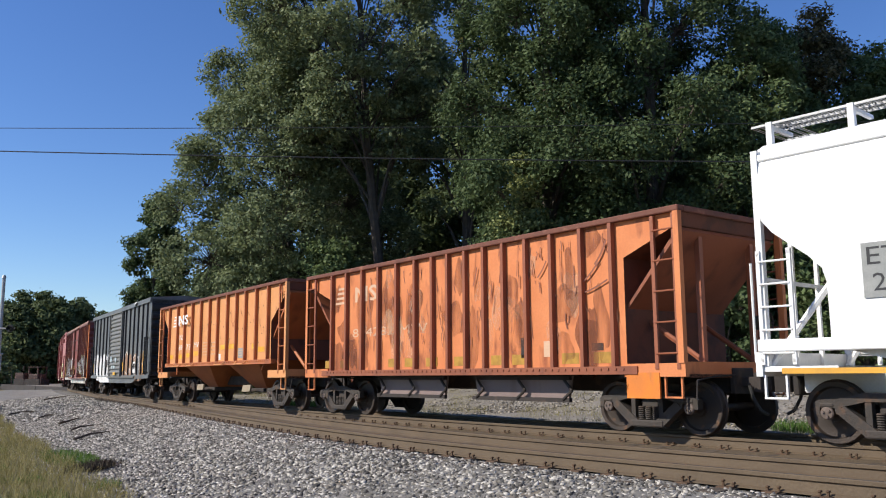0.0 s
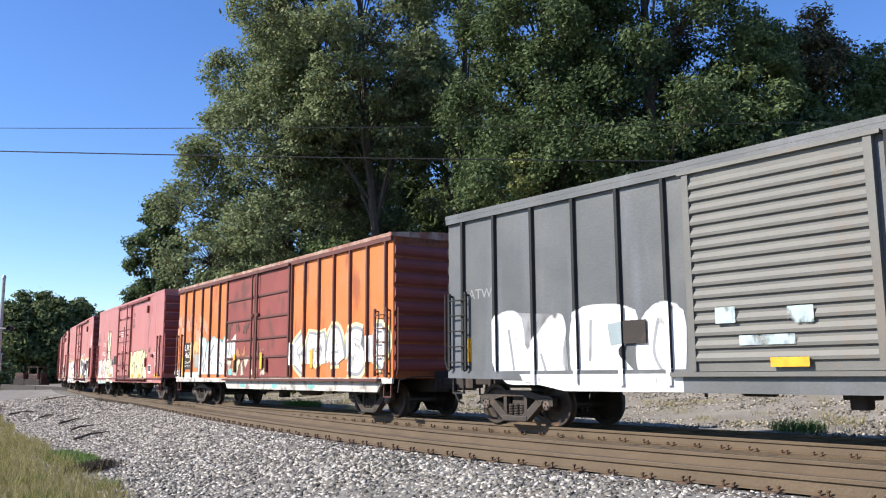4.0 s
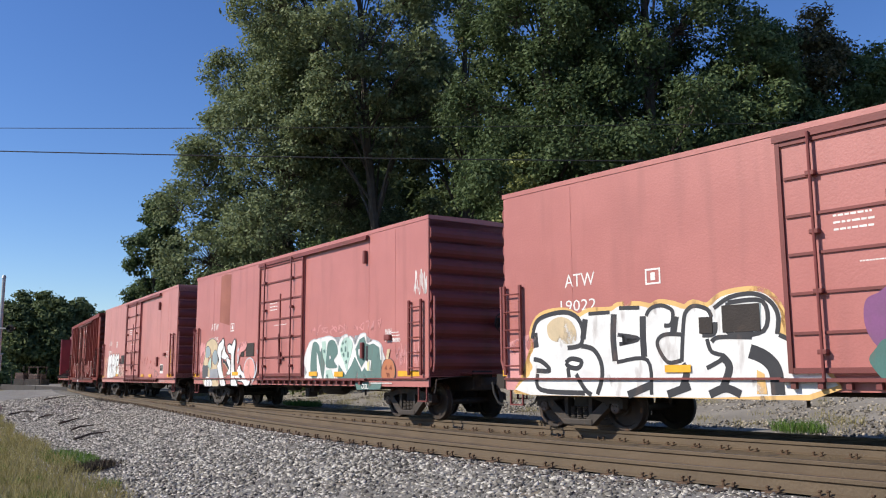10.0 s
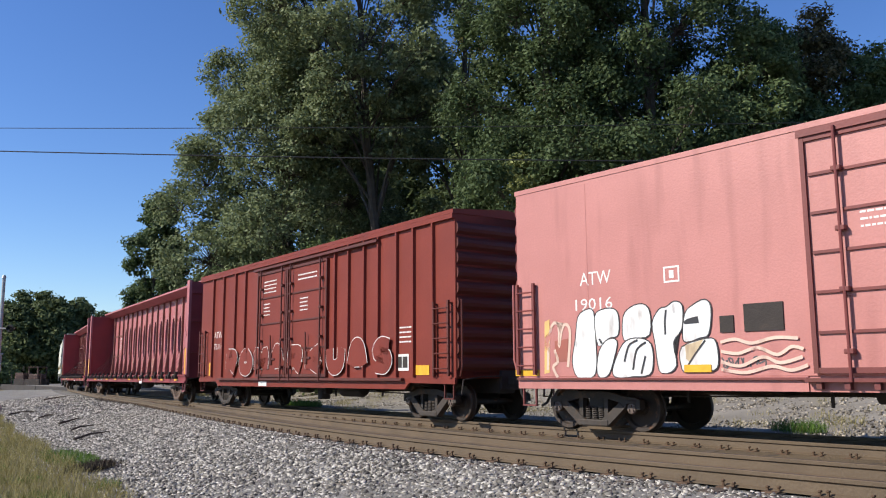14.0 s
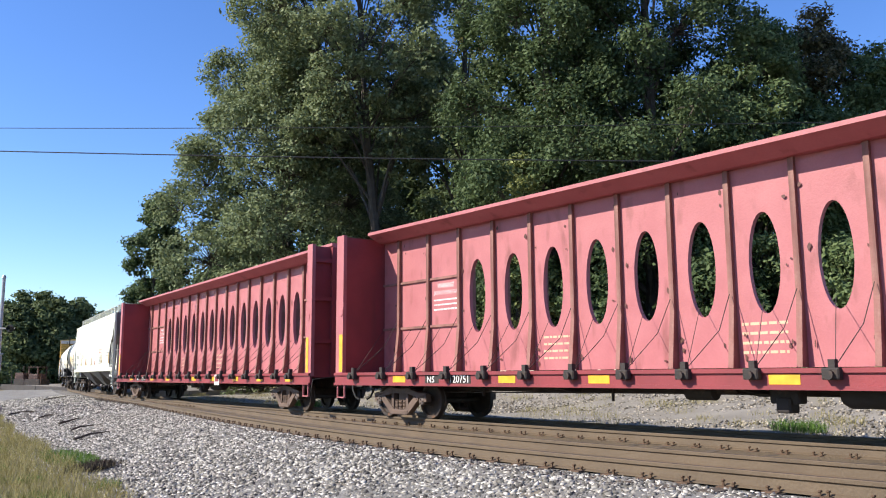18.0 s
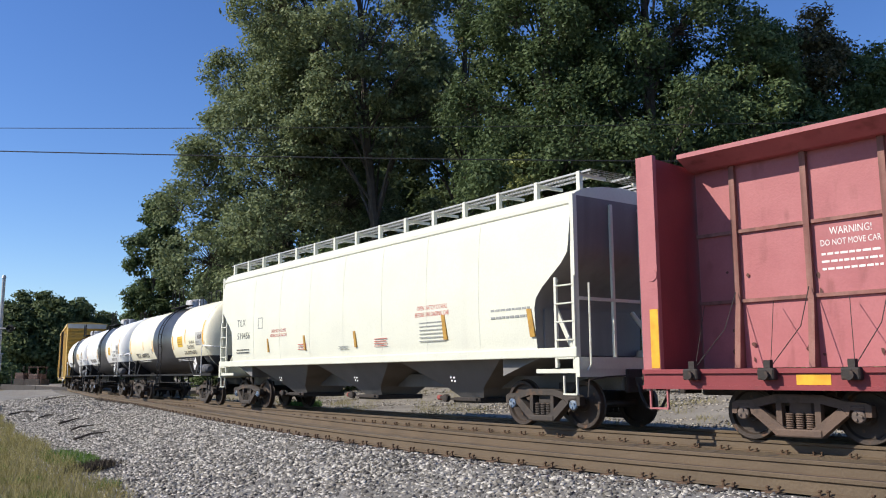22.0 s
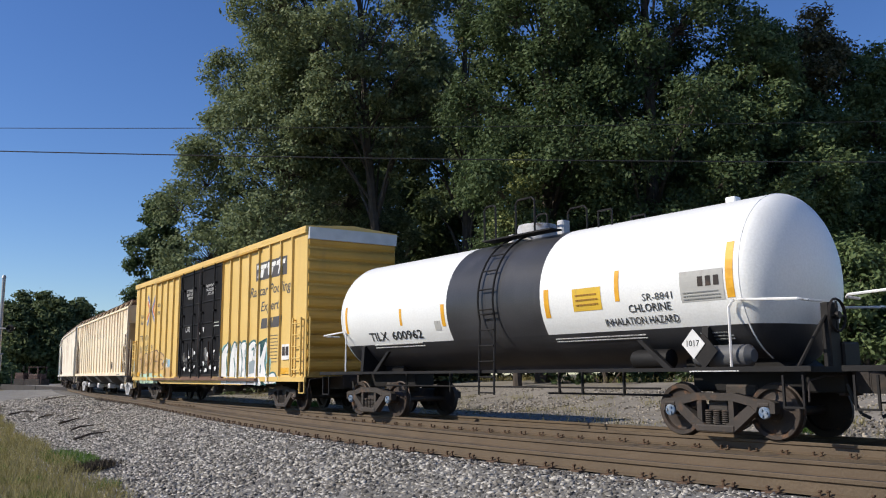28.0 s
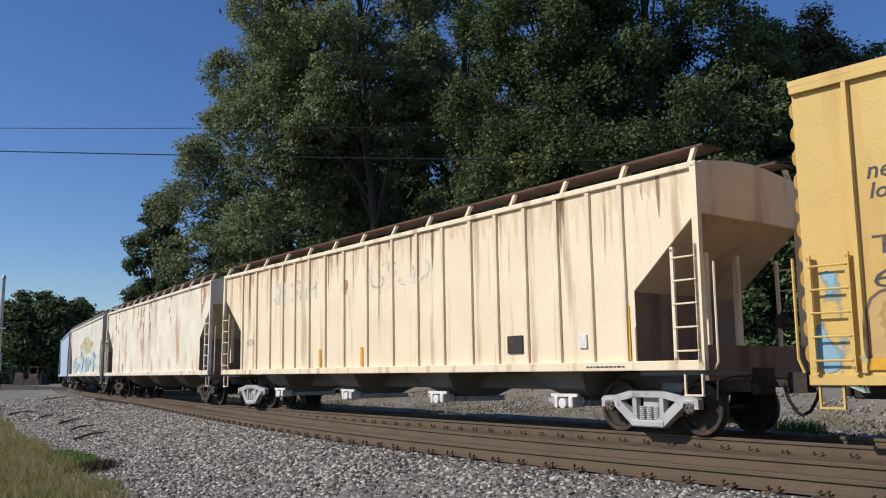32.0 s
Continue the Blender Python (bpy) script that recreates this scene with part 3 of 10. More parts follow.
def stirrup(car, x, y, z, mat, w=0.36, drop=0.32):
    me = cached(("stirrup", mat.name, w, drop), lambda: Shape().box(-w / 2, -w / 2 + 0.03, -0.02, 0.02, -drop, 0.0).box(w / 2 - 0.03, w / 2, -0.02, 0.02, -drop, 0.0).box(-w / 2, w / 2, -0.03, 0.03, -drop - 0.03, -drop).mesh("sill_step", mat))
    return place(part("sill_step", me, mat, car), x, y, z)


def plate(car, x0, x1, z0, z1, y, mat, name="reflector", label="", t=0.004):
    return part(name, Shape().box(x0, x1, y - t, y + 0.002, z0, z1), mat, car, label)


# ---- lettering ----
def letters(car, text, x0, x1, z0, y, mat, tall=None, name="lettering", lean=0.0, bold=0.0):
    """Words on the near side from x0 to x1, standing on z0; tall sets the height of a capital."""
    def make():
        cu = bpy.data.curves.new("lettering", "FONT")
        cu.body, cu.size, cu.align_x, cu.offset, cu.shear = text, 1.0, "LEFT", bold, lean
        cu.resolution_u = 2
        ob = new("lettering", cu)
        me = bpy.data.meshes.new_from_object(ob)
        bpy.data.objects.remove(ob)
        return me
    base = cached(("text", text, lean, bold), make)
    me = base.copy()
    xs = [v.co.x for v in base.vertices]
    ys = [v.co.y for v in base.vertices]
    w, hgt = max(xs) - min(xs), max(ys) - min(ys)
    sx = (x1 - x0) / w
    sz = (tall / hgt) if tall else sx
    for v in me.vertices:
        v.co = (x0 + (v.co.x - min(xs)) * sx, y, z0 + (v.co.y - min(ys)) * sz)
    me.materials.clear()
    me.materials.append(mat)
    return part(name, me, mat, car)


def bars(car, x0, x1, z0, z1, y, mat, rows=3, seed=0, name="stencil"):
    """Writing too small to read, as plain bars."""
    rng = random.Random(seed)
    sh = Shape()
    step = (z1 - z0) / rows
    for i in range(rows):
        z = z1 - (i + 0.5) * step
        x = x0
        while x < x1 - 0.03:
            w = min(rng.uniform(0.04, 0.14) * max(0.5, step * 8), x1 - x)
            sh.box(x, x + w, y - 0.001, y + 0.006, z - step * 0.15, z + step * 0.15)
            x += w + step * 0.2
    return tagged(part(name, sh, mat, car), kind="stuff")


# ---- graffiti: flat coats of spray paint ----
def clip_x(poly, x0, x1):
    for lim, sgn in ((x0, 1), (x1, -1)):
        out = []
        for (ax, az), (bx, bz) in zip(poly, poly[1:] + poly[:1]):
            ia, ib = (ax - lim) * sgn >= 0, (bx - lim) * sgn >= 0
            if ia:
                out.append((ax, az))
            if ia != ib:
                k = (lim - ax) / (bx - ax)
                out.append((lim, az + (bz - az) * k))
        poly = out
        if len(poly) < 3:
            return []
    return poly


def coat(car, polys, y, mat, posts=(), depth=0.0, halfw=0.05, name="graffiti", label="", fine=False):
    """Flat patches on the side at y, each a part; where posts stand proud the paint lies on them too. fine: many thin lines as one part."""
    if len(polys) > 1 and not fine and len(polys) < 9:
        for i, poly in enumerate(polys):
            coat(car, [poly], y - 0.00025 * i, mat, posts, depth, halfw, name, label)
        return None
    sh = Shape()
    for i, poly in enumerate(polys):
        yy = y - 0.00025 * i
        sh.add([(x, yy, z) for x, z in poly], [tuple(range(len(poly)))])
        for p in posts:
            c = clip_x(list(poly), p - halfw, p + halfw)
            if len(c) >= 3:
                sh.add([(x, yy - depth, z) for x, z in c], [tuple(range(len(c)))])
    ob = part(name, sh, mat, car, label)
    return tagged(ob, label, kind="stuff") if len(polys) > 1 else ob


def smooth_loop(pts, n=4):
    out = []
    m = len(pts)
    for i in range(m):
        p0, p1, p2, p3 = (Vector((*pts[(i + k - 1) % m], 0)) for k in range(4))
        for j in range(n):
            t = j / n
            q = 0.5 * ((2 * p1) + (p2 - p0) * t + (2 * p0 - 5 * p1 + 4 * p2 - p3) * t * t + (3 * p1 - p0 - 3 * p2 + p3) * t ** 3)
            out.append((q.x, q.y))
    return out


def ribbon(pts, w):
    """A stroke of paint along points in x, z."""
    n = len(pts)
    left, right = [], []
    for i in range(n):
        a, b = pts[max(i - 1, 0)], pts[min(i + 1, n - 1)]
        dx, dz = b[0] - a[0], b[1] - a[1]
        d = math.hypot(dx, dz) or 1
        nx, nz = -dz / d * w / 2, dx / d * w / 2
        left.append((pts[i][0] + nx, pts[i][1] + nz))
        right.append((pts[i][0] - nx, pts[i][1] - nz))
    return left + right[::-1]


def spline(pts, n=6):
    ext = [pts[0]] + list(pts) + [pts[-1]]
    out = []
    for i in range(len(pts) - 1):
        p0, p1, p2, p3 = (Vector((*ext[i + k], 0)) for k in range(4))
        for j in range(n):
            t = j / n
            q = 0.5 * ((2 * p1) + (p2 - p0) * t + (2 * p0 - 5 * p1 + 4 * p2 - p3) * t * t + (3 * p1 - p0 - 3 * p2 + p3) * t ** 3)
            out.append((q.x, q.y))
    return out + [pts[-1]]


GLYPHS = [  # strokes in a unit cell
    [[(0.15, 0.95), (0.25, 0.5), (0.1, 0.08), (0.5, 0.05), (0.9, 0.1)]],
    [[(0.1, 0.1), (0.3, 0.9), (0.6, 0.92), (0.85, 0.1)], [(0.25, 0.4), (0.75, 0.42)]],
    [[(0.1, 0.9), (0.85, 0.92), (0.2, 0.12), (0.92, 0.08)]],
    [[(0.1, 0.95), (0.45, 0.5), (0.9, 0.95)], [(0.45, 0.5), (0.4, 0.05)]],
    [[(0.85, 0.85), (0.4, 0.95), (0.15, 0.65), (0.75, 0.4), (0.6, 0.08), (0.1, 0.12)]],
    [[(0.12, 0.05), (0.15, 0.95)], [(0.15, 0.9), (0.75, 0.85), (0.7, 0.5), (0.2, 0.48)], [(0.4, 0.48), (0.88, 0.05)]],
    [[(0.1, 0.05), (0.15, 0.95), (0.5, 0.4), (0.85, 0.95), (0.9, 0.05)]],
    [[(0.5, 0.95), (0.12, 0.6), (0.2, 0.12), (0.7, 0.08), (0.88, 0.5), (0.5, 0.95)]],
    [[(0.12, 0.95), (0.15, 0.3), (0.45, 0.05), (0.8, 0.25), (0.85, 0.95)]],
    [[(0.1, 0.05), (0.15, 0.95)], [(0.85, 0.95), (0.25, 0.5), (0.9, 0.05)]],
]


def graffiti(car, x0, x1, z0, z1, y, glyphs, fill, edge, posts=(), depth=0.0, seed=1, thick=0.30, rim=0.09, halo=None, detail=None, lean=0.0):
    """A row of letter-like shapes, each one part: its halo, outline, fill and thin inner lines."""
    rng = random.Random(seed)
    n = len(glyphs)
    cw = (x1 - x0) / n
    hh = z1 - z0
    w = thick * min(cw, hh)
    pad = (w / 2 + rim) / hh
    for k, gi in enumerate(glyphs):
        up = rng.uniform(-0.03, 0.03) * hh
        strokes = []
        for st in GLYPHS[gi]:
            pts = [(x0 + (k + 0.14 + 0.72 * a) * cw + lean * (b - 0.5) * hh + rng.uniform(-0.03, 0.03) * cw, z0 + up + (pad + (1 - 2 * pad) * b) * hh) for a, b in st]
            strokes.append(spline(pts))
        layers = []
        if halo:
            layers.append((halo, [ribbon(s, w + rim * 4) for s in strokes]))
        layers += [(edge, [ribbon(s, w + rim * 2) for s in strokes]), (fill, [ribbon(s, w) for s in strokes])]
        if detail:
            lines = []
            for s in strokes:
                for _ in range(2):
                    i = rng.randrange(1, max(2, len(s) - 8))
                    sh = rng.uniform(-0.25, 0.25) * w
                    seg = [(a + sh, b + sh * 0.6) for a, b in s[i:i + 7]]
                    if len(seg) > 2:
                        lines.append(ribbon(seg, 0.03))
            layers.append((detail, lines))
        sh = Shape()
        ids = []
        for li, (mat, polys) in enumerate(layers):
            for i, poly in enumerate(polys):
                yy = y - 0.002 - 0.004 * li - 0.0003 * i
                sh.add([(x, yy, z) for x, z in poly], [tuple(range(len(poly)))])
                ids.append(li)
                for p in posts:
                    c = clip_x(list(poly), p - 0.05, p + 0.05)
                    if len(c) >= 3:
                        sh.add([(x, yy - depth, z) for x, z in c], [tuple(range(len(c)))])
                        ids.append(li)
        me = quick_mesh("graffiti_letter", sh.v, sh.f, layers[0][0])
        for mat, _ in layers[1:]:
            me.materials.append(mat)
        me.polygons.foreach_set("material_index", ids)
        part("graffiti_letter", me, edge, car, "letter-like graffiti in spray paint")


def blob(cx, cz, rx, rz, seed, n=10, wob=0.22):
    rng = random.Random(seed)
    return smooth_loop([(cx + rx * (1 + rng.uniform(-wob, wob)) * math.cos(k * 2 * math.pi / n), cz + rz * (1 + rng.uniform(-wob, wob)) * math.sin(k * 2 * math.pi / n)) for k in range(n)])


def scrawl(car, x0, x1, z0, z1, y, mat, seed, n=5, w=0.03):
    """A thin tag scribbled with a marker."""
    rng = random.Random(seed)
    polys = []
    for k in range(n):
        a, b = x0 + (x1 - x0) * k / n, x0 + (x1 - x0) * (k + 1.15) / n
        pts = [(rng.uniform(a, b), rng.uniform(z0, z1)) for _ in range(5)]
        polys.append(ribbon(spline(pts, 5), w))
    coat(car, polys, y - 0.003, mat, label="thin scribbled tag", fine=True)


def mural(car, outline, y, fill, edge, rim, label, posts=(), depth=0.0):
    """One sprayed shape: its outline stroke, then its fill, with rounded corners."""
    low = min(z for _, z in outline)
    loop = [(x, max(z, low)) for x, z in smooth_loop(outline, 3)]
    coat(car, [[(x, max(z, low - 0.005)) for x, z in ribbon(loop + loop[:2], rim * 2)]], y, edge, posts, depth, name="graffiti_outline")
    coat(car, [loop], y - 0.0008, fill, posts, depth, label=label)


def strokes(car, lines, y, mat, w):
    coat(car, [ribbon(spline(p, 5), w) for p in lines], y, mat, name="graffiti_line", label="thin sprayed lines in the letters", fine=True)



def spray(name, c, cover=1.0):
    """Spray paint, mottled and dusty; a cover below 1 lets the paint beneath show through in worn, ragged gaps."""
    def make():
        m = surface("spray_" + name, c, tuple(min(1, v * 0.74 + 0.02) for v in c), 0.6, 0, 2.5, 40, 0.03, (0.16, 0.10, 0.08), 0.60, (1, 1, 0.3), 0, 0.3, 0.6)
        nt = m.node_tree
        lo = 0.62 - 0.36 * cover
        gaps = texture(nt, "noise", 2.6, 9, (1, 1, 0.6), lo=lo, hi=lo + 0.10)
        nt.links.new(gaps, nt.nodes["Principled BSDF"].inputs["Alpha"])
        return m
    return cached(("spray", name), make)


def film(name, c, most):
    """A thin see-through wash of rust or dirt, patchy and streaked downward."""
    def make():
        m = surface("film_" + name, c, tuple(v * 0.8 for v in c), 0.75, 0, 2.5, 40, 0.02)
        nt = m.node_tree
        thin = texture(nt, "noise", 1.6, 6, (3.0, 1, 0.45), lo=0.30, hi=0.72)
        less = nt.nodes.new("ShaderNodeMath")
        less.operation, less.inputs[1].default_value = "MULTIPLY", most
        nt.links.new(thin, less.inputs[0])
        nt.links.new(less.outputs[0], nt.nodes["Principled BSDF"].inputs["Alpha"])
        return m
    return cached(("film", name), make)


P_WHITE = spray("white", (0.79, 0.78, 0.76), 0.97)
P_BLACK = spray("black", (0.035, 0.035, 0.04))
P_CREAM = spray("cream", (0.76, 0.72, 0.40))
P_PINK = spray("pink", (0.66, 0.30, 0.29), 0.75)
P_TEAL = spray("teal", (0.07, 0.17, 0.15))
P_AQUA = spray("aqua", (0.20, 0.50, 0.50))
P_GREY = spray("grey", (0.30, 0.31, 0.33))
P_TAN = spray("tan", (0.36, 0.20, 0.10))
P_PURPLE = spray("purple", (0.22, 0.08, 0.20))
P_ORANGE = spray("orange", (0.70, 0.25, 0.06))
P_PALE = spray("pale_flesh", (0.60, 0.47, 0.30), 0.72)
P_BLUE = spray("light_blue", (0.25, 0.45, 0.62))
P_GREEN = spray("mint", (0.35, 0.55, 0.45), 0.8)
P_ROSE = spray("rose", (0.72, 0.58, 0.54))
P_CHAR = spray("charcoal", (0.10, 0.10, 0.105))
P_SLATE = spray("slate", (0.30, 0.36, 0.38))
P_MINT = spray("pale_mint_green", (0.45, 0.62, 0.54))
P_HAND = spray("pale_cream", (0.78, 0.71, 0.48))
P_GOLD = spray("gold", (0.76, 0.47, 0.17), 0.85)
P_INK = spray("ink", (0.055, 0.058, 0.063))
P_DEEPPINK = spray("deep_pink", (0.5, 0.13, 0.18))
P_DULLRED = spray("brick_red", (0.34, 0.11, 0.08))
P_SALMON = spray("salmon_pink", (0.68, 0.30, 0.26), 0.85)
P_MIST = spray("mist", (0.55, 0.57, 0.60), 0.8)
P_JADE = spray("jade", (0.12, 0.205, 0.185))
P_PUMPKIN = spray("dull_orange", (0.46, 0.17, 0.08), 0.9)
P_DARKORANGE = spray("dark_orange", (0.22, 0.06, 0.03))
P_PEACH = spray("peach", (0.72, 0.52, 0.42), 0.8)
P_WORNTAN = spray("worn_tan", (0.30, 0.175, 0.10), 0.75)
P_WASHMINT = spray("washed_mint", (0.45, 0.60, 0.46), 0.6)
P_OCHRE = spray("ochre_fill", (0.62, 0.40, 0.16), 0.75)
P_UMBER = spray("umber", (0.17, 0.11, 0.085), 0.85)
P_DEEPTEAL = spray("deep_teal", (0.05, 0.15, 0.16))

# ---- freight cars: shared pieces ----
MOVERS = []


def start_car(name, label, category, centre, base, group="cars of the freight train"):
    car = thing(name, label, category, group)
    MOVERS.append((car, centre, base))
    return car


def underframe(car, h, base, z, mat=None, low=0.58, seed=0, reservoir=True, rods=True):
    mat = mat or M_UNDER
    part("center_sill", Shape().box(-h + 0.05, h - 0.05, -0.22, 0.22, z - 0.32, z + 0.02, 0.03), mat, car)
    bearer = cached(("bearer", mat.name), lambda: Shape().prism_x([(-1.4, 0.0), (1.4, 0.0), (1.4, -0.12), (0.3, -0.34), (-0.3, -0.34), (-1.4, -0.12)], -0.06, 0.06).mesh("cross_bearer", mat))
    for x in (-base, -base * 0.45, 0.0, base * 0.45, base):
        place(part("cross_bearer", bearer, mat, car), x, 0, z)
    rng = random.Random(seed)
    if reservoir:
        part("air_reservoir", Shape().turn_x([(0.05, -0.62), (0.17, -0.58), (0.22, -0.48), (0.22, 0.48), (0.17, 0.58), (0.05, 0.62)], 0, 0, 14), mat, car, smooth=True).matrix_basis = pose(2.2 + rng.uniform(-0.4, 0.4), -0.75, z - 0.26)
        part("brake_cylinder", Shape().turn_x([(0.04, -0.35), (0.16, -0.33), (0.16, 0.2), (0.06, 0.25), (0.03, 0.6)], 0, 0, 12), mat, car, smooth=True).matrix_basis = pose(-0.6 + rng.uniform(-0.3, 0.3), -0.8, z - 0.24)
        part("control_valve", Shape().box(-0.25, 0.25, -0.12, 0.12, -0.2, 0.14, 0.03).box(-0.12, 0.12, -0.18, 0.12, -0.34, -0.1, 0.03), mat, car).matrix_basis = pose(0.8, -0.9, z - 0.22)
    if rods:
        sh = Shape().pipe([(-base + 0.6, -0.55, z - 0.36), (-1.0, -0.8, z - 0.28), (1.6, -0.75, z - 0.30), (base - 0.6, -0.5, z - 0.38)], 0.016, 6)
        sh.pipe([(-base + 0.9, -1.0, z - 0.12), (-base * 0.3, -1.05, z - 0.16), (base - 0.9, -1.0, z - 0.12)], 0.022, 6)
        for x in (-base * 0.7, -base * 0.3, base * 0.2, base * 0.6):
            sh.box(x - 0.02, x + 0.02, -0.82, -0.78, z - 0.48 + rng.uniform(0, 0.1), z)
        part("brake_rigging", sh, mat, car)


def end_fittings(car, h, z, reach, mat, y=1.5, brake=1, brake_z=2.0):
    for e in (-1, 1):
        coupler(car, e, h, reach[0 if e < 0 else 1])
        for s in (-1, 1):
            stirrup(car, e * (h - 0.28), s * (y - 0.03), z, mat)
    bw = part("brake_wheel", Shape().ring_x([(0.21, -0.02), (0.235, 0.0), (0.22, 0.02), (0.205, 0.005)], 0, 0, 20).turn_x([(0.02, -0.03), (0.06, -0.03), (0.06, 0.05), (0.02, 0.05)], 0, 0, 10)
              .box(-0.01, 0.01, -0.2, 0.2, -0.015, 0.015).box(-0.01, 0.01, -0.015, 0.015, -0.2, 0.2), M_UNDER, car)
    bw.matrix_basis = pose(brake * (h + 0.24), 0.45, brake_z)
    part("brake_housing", Shape().box(-0.06, 0.06, -0.08, 0.08, -0.12, 0.12, 0.02), M_UNDER, bw).matrix_basis = pose(-0.13 * brake, 0, 0)


def bogies(car, base, iron=None, wheel=None, cap=None, r=0.42):
    for e in (-1, 1):
        bogie(car, e * base, None, iron, wheel, cap, r)


def corrugated_end(car, h, ys, z0, zt, e, mat, n=9, deep=0.07):
    """End wall pressed into horizontal ribs."""
    sh = Shape()
    rows = [(0.0, z0), (0.0, z0 + 0.12)]
    step = (zt - z0 - 0.3) / n
    for i in range(n):
        z = z0 + 0.15 + i * step
        rows += [(0.0, z), (deep * 0.8, z + step * 0.2), (deep, z + step * 0.42), (deep * 0.8, z + step * 0.64), (0.0, z + step * 0.85)]
    rows += [(0.0, zt)]
    outline = [(h + d, z) for d, z in rows] + [(h - 0.03, zt), (h - 0.03, z0)]
    sh.prism_y(outline, -ys + 0.035, ys - 0.035)
    ob = part("end_panel", sh, mat, car)
    if e < 0:
        place(ob, 0, 0, 0, 180)
    return ob


def peaked_roof(car, h, ys, zt, mat, rise=0.14, over=0.03, ribs=12):
    roof = part("roof", Shape().prism_x([(-ys - over, zt - 0.09), (-ys - over, zt), (0, zt + rise), (ys + over, zt), (ys + over, zt - 0.09)], -h - 0.02, h + 0.02), mat, car)
    yr = ys - 0.10
    lo = zt + rise * 0.10 / ys
    sec = [(-yr, lo + 0.002), (0, zt + rise + 0.002), (yr, lo + 0.002), (yr - 0.03, lo + 0.03), (0, zt + rise + 0.03), (-yr + 0.03, lo + 0.03)]
    me = cached(("roofrib", ys, zt, mat.name), lambda: Shape().prism_x(sec, -0.04, 0.04).mesh("roof_rib", mat))
    for i in range(ribs):
        place(part("roof_rib", me, mat, roof), -h + 0.3 + (2 * h - 0.6) * i / (ribs - 1))
    return roof


def post_row(car, xs, z0, z1, ys, mat, deep=0.07, w=0.1, far=True, name="side_post"):
    me = cached(("post", round(z1 - z0, 2), deep, w, mat.name), lambda: Shape().loft(
        [[(-w / 2, 0.0, z), (-w / 2 + 0.018, -deep, z), (w / 2 - 0.018, -deep, z), (w / 2, 0.0, z)] for z in (0, z1 - z0)]).mesh(name, mat))
    for x in xs:
        place(part(name, me, mat, car), x, -ys, z0)
        if far:
            place(part(name, me, mat, car), x, ys, z0, 180)


def plug_door(car, x0, x1, z0, z1, y, panel, trim, bars_at, ribs=6, split=True, rib_at=()):
    d = part("door", Shape().box(x0, x1, y - 0.045, y + 0.01, z0, z1, 0.0), panel, car)
    for x in (x0 + 0.035, x1 - 0.035):
        part("door_stile", Shape().box(x - 0.035, x + 0.035, y - 0.085, y - 0.043, z0, z1), trim, d)
    for za, zb in ((z1 - 0.07, z1), (z0, z0 + 0.08)):
        part("door_rail", Shape().box(x0 + 0.07, x1 - 0.07, y - 0.08, y - 0.043, za, zb), trim, d)
    rod = cached(("lockrod", round(z1 - z0, 2), trim.name), lambda: Shape().tube((0, 0, -0.12), (0, 0, z1 - z0 + 0.06), 0.026, 8).mesh("lock_rod", trim))
    clip = cached(("rodclip", trim.name), lambda: Shape().box(-0.07, 0.07, -0.05, 0.06, -0.035, 0.035, 0.01).mesh("rod_bracket", trim))
    for x in bars_at:
        place(part("lock_rod", rod, trim, d), x, y - 0.13, z0)
        for i in range(4):
            place(part("rod_bracket", clip, trim, d), x, y - 0.10, z0 + (z1 - z0) * (i + 0.35) / 4)
    xs = [x0 + 0.07] + sorted(bars_at) + [x1 - 0.07]
    for z in rib_at or [z0 + (z1 - z0) * i / ribs for i in range(1, ribs)]:
        rb = Shape()
        for a, b in zip(xs, xs[1:]):
            rb.box(a + 0.03, b - 0.03, y - 0.075, y - 0.043, z - 0.022, z + 0.022)
        part("door_rib", rb, trim, d)
    mid = (x0 + x1) / 2
    part("door_handle", Shape().pipe([(mid + 0.1, y - 0.1, z0 + 0.45), (mid + 0.1, y - 0.13, z0 + 1.25)], 0.022).box(mid - 0.05, mid + 0.35, y - 0.11, y - 0.05, z0 + 0.5, z0 + 0.56)
         .box(mid + 0.03, mid + 0.16, y - 0.12, y - 0.05, z0 + 0.36, z0 + 0.72, 0.02), trim, d)
    if split:
        part("door_stile", Shape().box(mid - 0.03, mid + 0.03, y - 0.07, y - 0.043, z0 + 0.1, z0 + (z1 - z0) * 0.72), trim, d)
    return d


# ---- smooth-sided insulated boxcars ----
M_PINK = [paint("faded_red_paint_%s" % k, c, s, (0.30, 0.105, 0.09), 0.45, 0.54, 0.46, 1.1, 0.5, stretch=(1.4, 1, 0.2)) for k, c, s in (("a", (0.44, 0.155, 0.14), (0.39, 0.13, 0.118)), ("b", (0.43, 0.148, 0.128), (0.38, 0.125, 0.108)),
          ("c", (0.455, 0.165, 0.145), (0.405, 0.142, 0.126)), ("d", (0.49, 0.195, 0.172), (0.44, 0.172, 0.15)))]
M_PINK_TRIM = paint("dark_red_steel", (0.20, 0.05, 0.045), (0.14, 0.04, 0.036), amount=0.6)
# the sides' red set darker: shade of the ends is in the colour
M_SHADE_RED = paint("shaded_red_end", (0.24, 0.06, 0.055), (0.17, 0.045, 0.04), amount=0.5)


